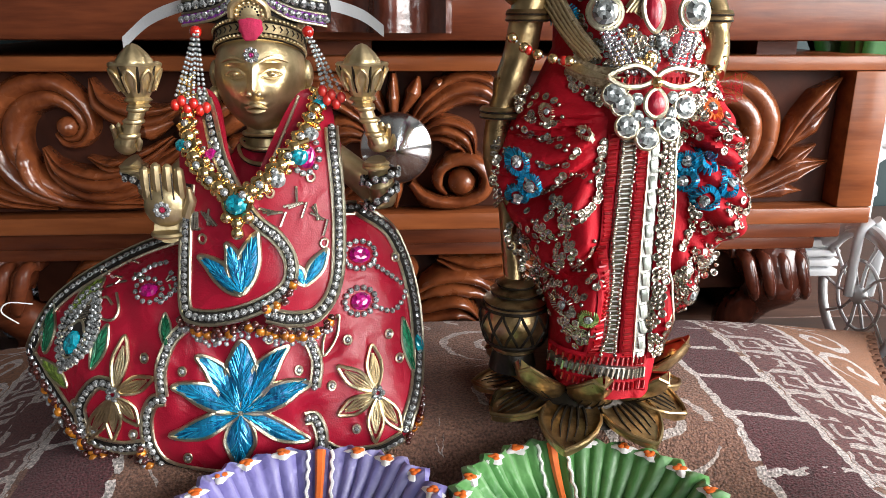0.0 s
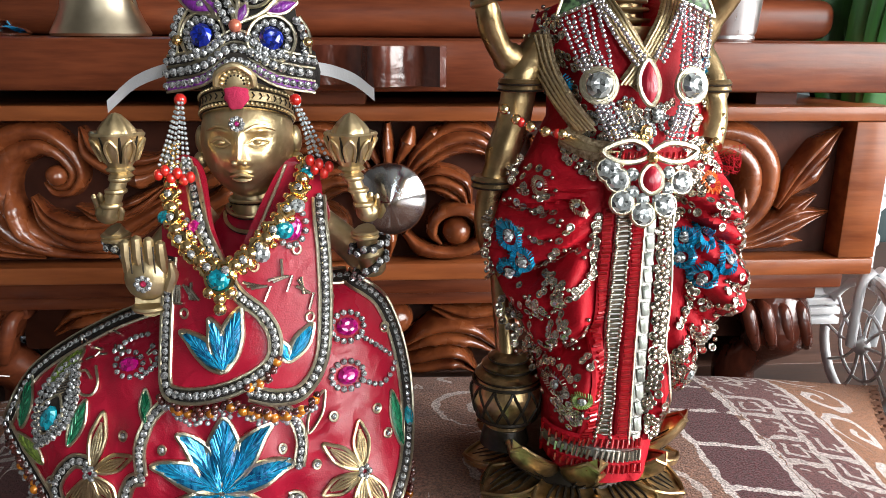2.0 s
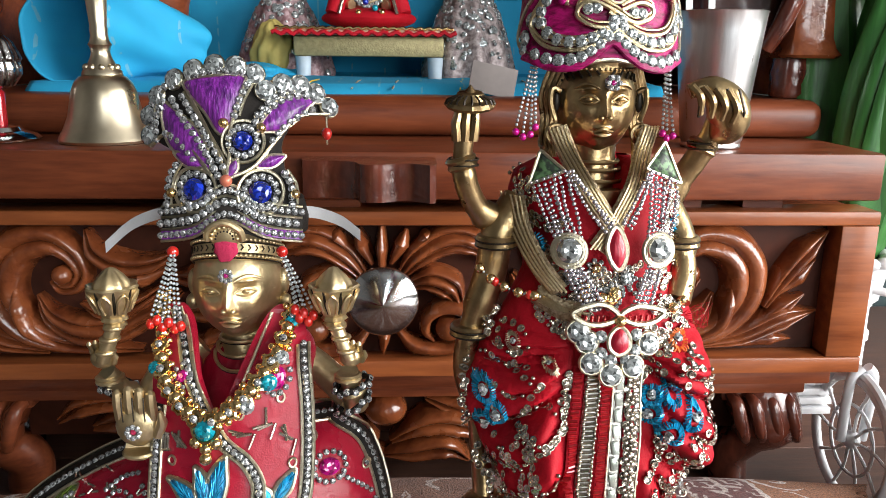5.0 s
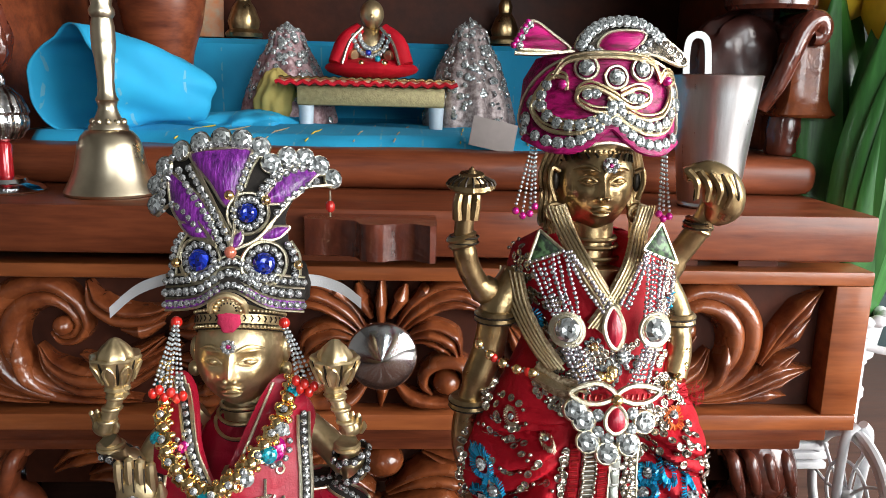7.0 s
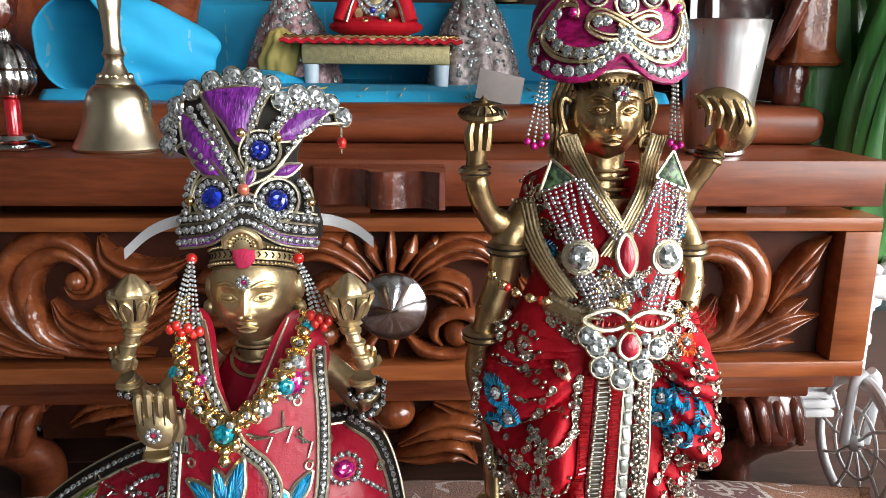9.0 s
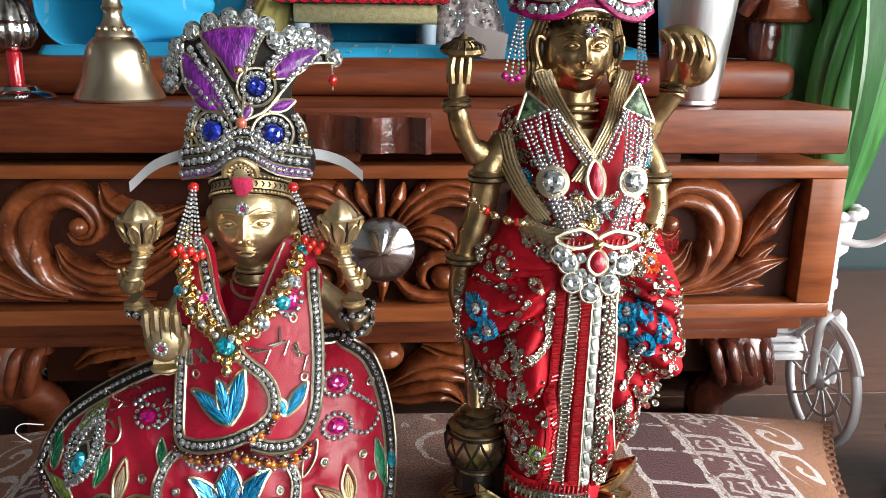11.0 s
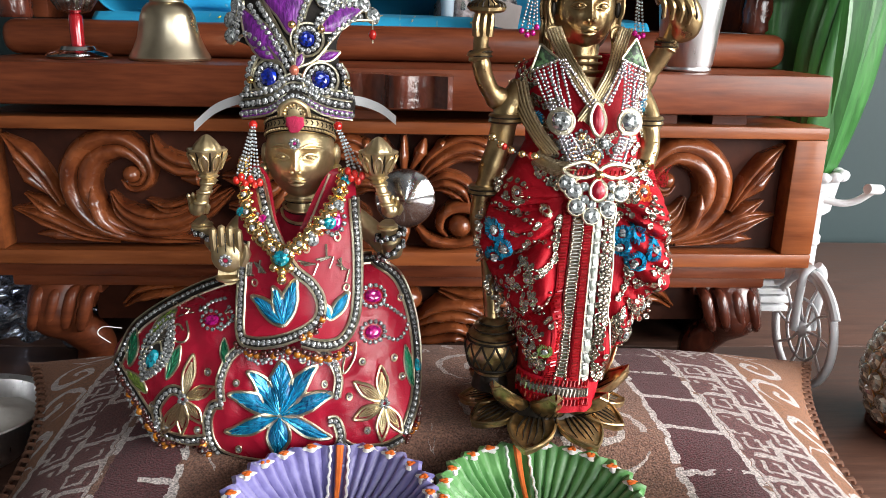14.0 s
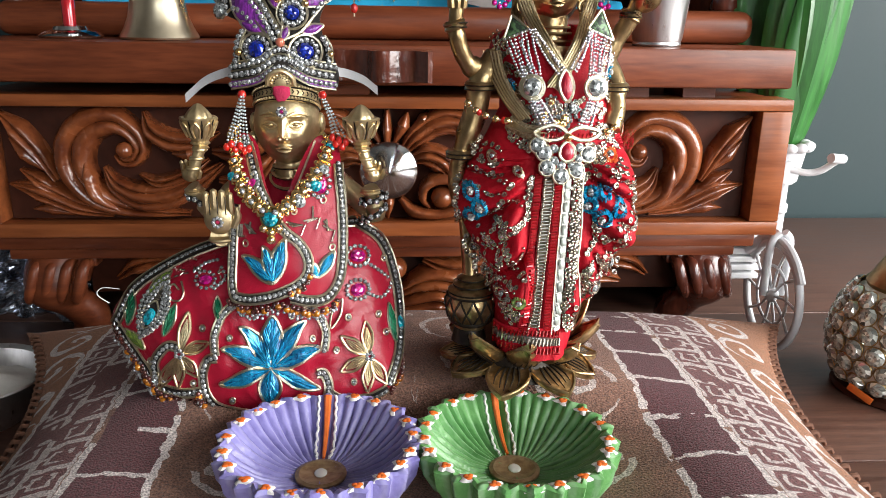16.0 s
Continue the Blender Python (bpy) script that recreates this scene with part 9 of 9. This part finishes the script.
for k, (top, bend, w, turn) in enumerate((((0.388, 0.580, 0.440), (0.004, 0, 0), 0.030, 0.3), ((0.402, 0.600, 0.500), (0.002, 0, 0), 0.028, -0.2), ((0.335, 0.600, 0.430), (0.0, 0.01, 0), 0.026, 0.1), ((0.360, 0.650, 0.480), (0.01, 0, 0), 0.024, 0.5), ((0.404, 0.572, 0.470), (0.002, -0.004, 0), 0.026, 0.4), ((0.315, 0.640, 0.440), (0, 0.02, 0), 0.022, -0.3), ((0.376, 0.556, 0.420), (0.002, 0, 0), 0.028, 0.2), ((0.352, 0.560, 0.400), (0.004, -0.004, 0), 0.026, -0.1))):
    lf = part("leaf", blade((0.352 + 0.006 * math.cos(k), 0.566 + 0.006 * math.sin(k), 0.158), top, bend, w, turn), LEAF_GREEN, tulips)
    lf.modifiers.new("thickness", "SOLIDIFY").thickness = 0.0012
for k, (x, y, z) in enumerate(((0.380, 0.592, 0.372), (0.415, 0.610, 0.366), (0.350, 0.625, 0.392))):
    part("stem", tube(spline([(0.352, 0.566, 0.16), (0.36 + 0.2 * (x - 0.352), 0.575, 0.28), (x, y, z)], 6), 0.0028, 8), LEAF_GREEN, tulips)
    head = part("flower", lathe(((0.004, -0.004), (0.018, 0.006), (0.026, 0.024), (0.025, 0.042), (0.018, 0.058), (0.010, 0.064), (0.0, 0.060)), 30, (x, y, z), 0.10, 3), YELLOW_CLOTH, tulips, "yellow tulip head")
    for j in range(3):
        a = 2.1 * j + k
        part("petal", ball((x + 0.012 * math.cos(a), y + 0.012 * math.sin(a), z + 0.034), 0.0165, 0.0165, 0.030, 16, 12), YELLOW_CLOTH, head)

# ---- the crystal jar ----
JX, JY = 0.411, 0.432
jar = thing("crystal_jar", (JX, JY, 0), "round jar covered with clear crystals under a gold lid", "jar")
GOLD_PAINT = material("worn_gold_paint", (0.50, 0.36, 0.16), 0.38, 0.8, other=(0.25, 0.17, 0.08), scale=50, bump=0.4)
part("base", lathe(((0.046, 0), (0.048, 0.002), (0.047, 0.006), (0.040, 0.008), (0.0, 0.008)), 44, (JX, JY, 0)), WOOD_DARK_AND_SHADE, jar, "dark round base")
prof = ((0.042, 0.008), (0.050, 0.022), (0.0535, 0.042), (0.050, 0.064), (0.041, 0.080), (0.030, 0.088), (0.0, 0.089))
part("body", lathe(prof, 44, (JX, JY, 0)), material("silver_foil", (0.86, 0.84, 0.76), 0.35, 0.4, other=(0.55, 0.52, 0.44), scale=70, bump=0.3), jar)
part("lid", lathe(((0.033, 0.086), (0.034, 0.089), (0.031, 0.094), (0.024, 0.108), (0.012, 0.118), (0.004, 0.121), (0.007, 0.126), (0.0, 0.131)), 36, (JX, JY, 0)), GOLD_PAINT, jar, "worn gold domed lid")
# Crystal facets coloured bright and dark at random in place of glints.
CRYSTAL = painted_sparkle(material("clear_crystal", (0.84, 0.87, 0.80), 0.03, 0.35, other=(0.62, 0.65, 0.57), scale=150, coat=1.0, spread=0.15), 0.22, 1.25)
crystal_mesh = mesh_of("crystal", gem_geo(0.0074, 0.0050, 10), CRYSTAL, False)
ring_mesh = mesh_of("crystal_ring", tube([(0.0076 * math.cos(a), 0.0076 * math.sin(a), 0.0006) for a in np.linspace(0, 2 * math.pi, 21)[:-1]], 0.0006, 6, True), GOLD_PAINT)
for j, z in enumerate((0.016, 0.0295, 0.043, 0.0565, 0.069, 0.0795)):
    r = np.interp(z, [p[1] for p in prof], [p[0] for p in prof])
    n = int(2 * math.pi * r / 0.0160)
    for k in range(n):
        a = 2 * math.pi * (k + 0.5 * (j % 2)) / n
        nz = 0.75 * (z - 0.042) / 0.042
        m = facing((JX + r * math.cos(a), JY + r * math.sin(a), z), (math.cos(a), math.sin(a), nz), k)
        ring_ob = piece("crystal_ring", ring_mesh, m, jar)
        cr = new("crystal", crystal_mesh)
        cr.parent = ring_ob
part("orange_tag", moved(box(-0.010, 0.010, -0.0005, 0.0005, -0.003, 0.003, 0.0004), pose(JX - 0.045, JY - 0.024, 0.009, 0, 20, -55)), ORANGE_PAINT, jar, "small orange tag")

# ---- steel bowl with white powder, and the crumpled foil bag ----
BX, BY = -0.288, 0.402
bowl = thing("steel_bowl", (BX, BY, 0), "round steel bowl with white flour in it", "bowl")
part("shell", lathe(((0.020, 0.0), (0.034, 0.006), (0.046, 0.018), (0.051, 0.038), (0.0535, 0.0395), (0.0525, 0.0405), (0.0490, 0.038), (0.044, 0.019), (0.032, 0.0075), (0.0, 0.004)), 56, (BX, BY, 0)), SATIN_STEEL, bowl)
V, F = lathe(((0.0, 0.0385), (0.012, 0.0372), (0.028, 0.0310), (0.0455, 0.0255)), 40, (BX, BY, 0))
part("flour", ([(x, y, z + 0.0022 * noise.noise(Vector((x, y, 0)) * 90)) for x, y, z in V], F), material("white_flour", (0.72, 0.70, 0.66), 0.95, bump=0.6), bowl, "heap of white flour")
FOIL = material("dark_foil", (0.60, 0.62, 0.68), 0.2, 0.95, other=(0.10, 0.11, 0.15), scale=40, mix=0.25, bump=0.3, bump_scale=120, wrinkle=0.8, wrinkle_scale=50)
V, F = [], []
n = 34
for j in range(n + 1):
    for i in range(n + 1):
        u, v = i / n, j / n
        p = Vector((u * 5, v * 5, 0))
        d = 0.016 * noise.noise(p * 1.3) + 0.010 * abs(noise.noise(p * 3.1)) + 0.005 * abs(noise.noise(p * 6.0))
        V.append((-0.43 + 0.16 * u, 0.585 + 0.035 * math.sin(3 * u) - d * 1.5, 0.0 + 0.112 * v * (0.9 + 0.2 * noise.noise(Vector((u * 3, 7, 0))))))
F = [(j * (n + 1) + i, j * (n + 1) + i + 1, (j + 1) * (n + 1) + i + 1, (j + 1) * (n + 1) + i) for j in range(n) for i in range(n)]
bag = solo("foil_bag", (V, F), FOIL, "crumpled dark silver foil bag standing beside the altar", "bag", smooth=False)
bag.modifiers.new("thickness", "SOLIDIFY").thickness = 0.012
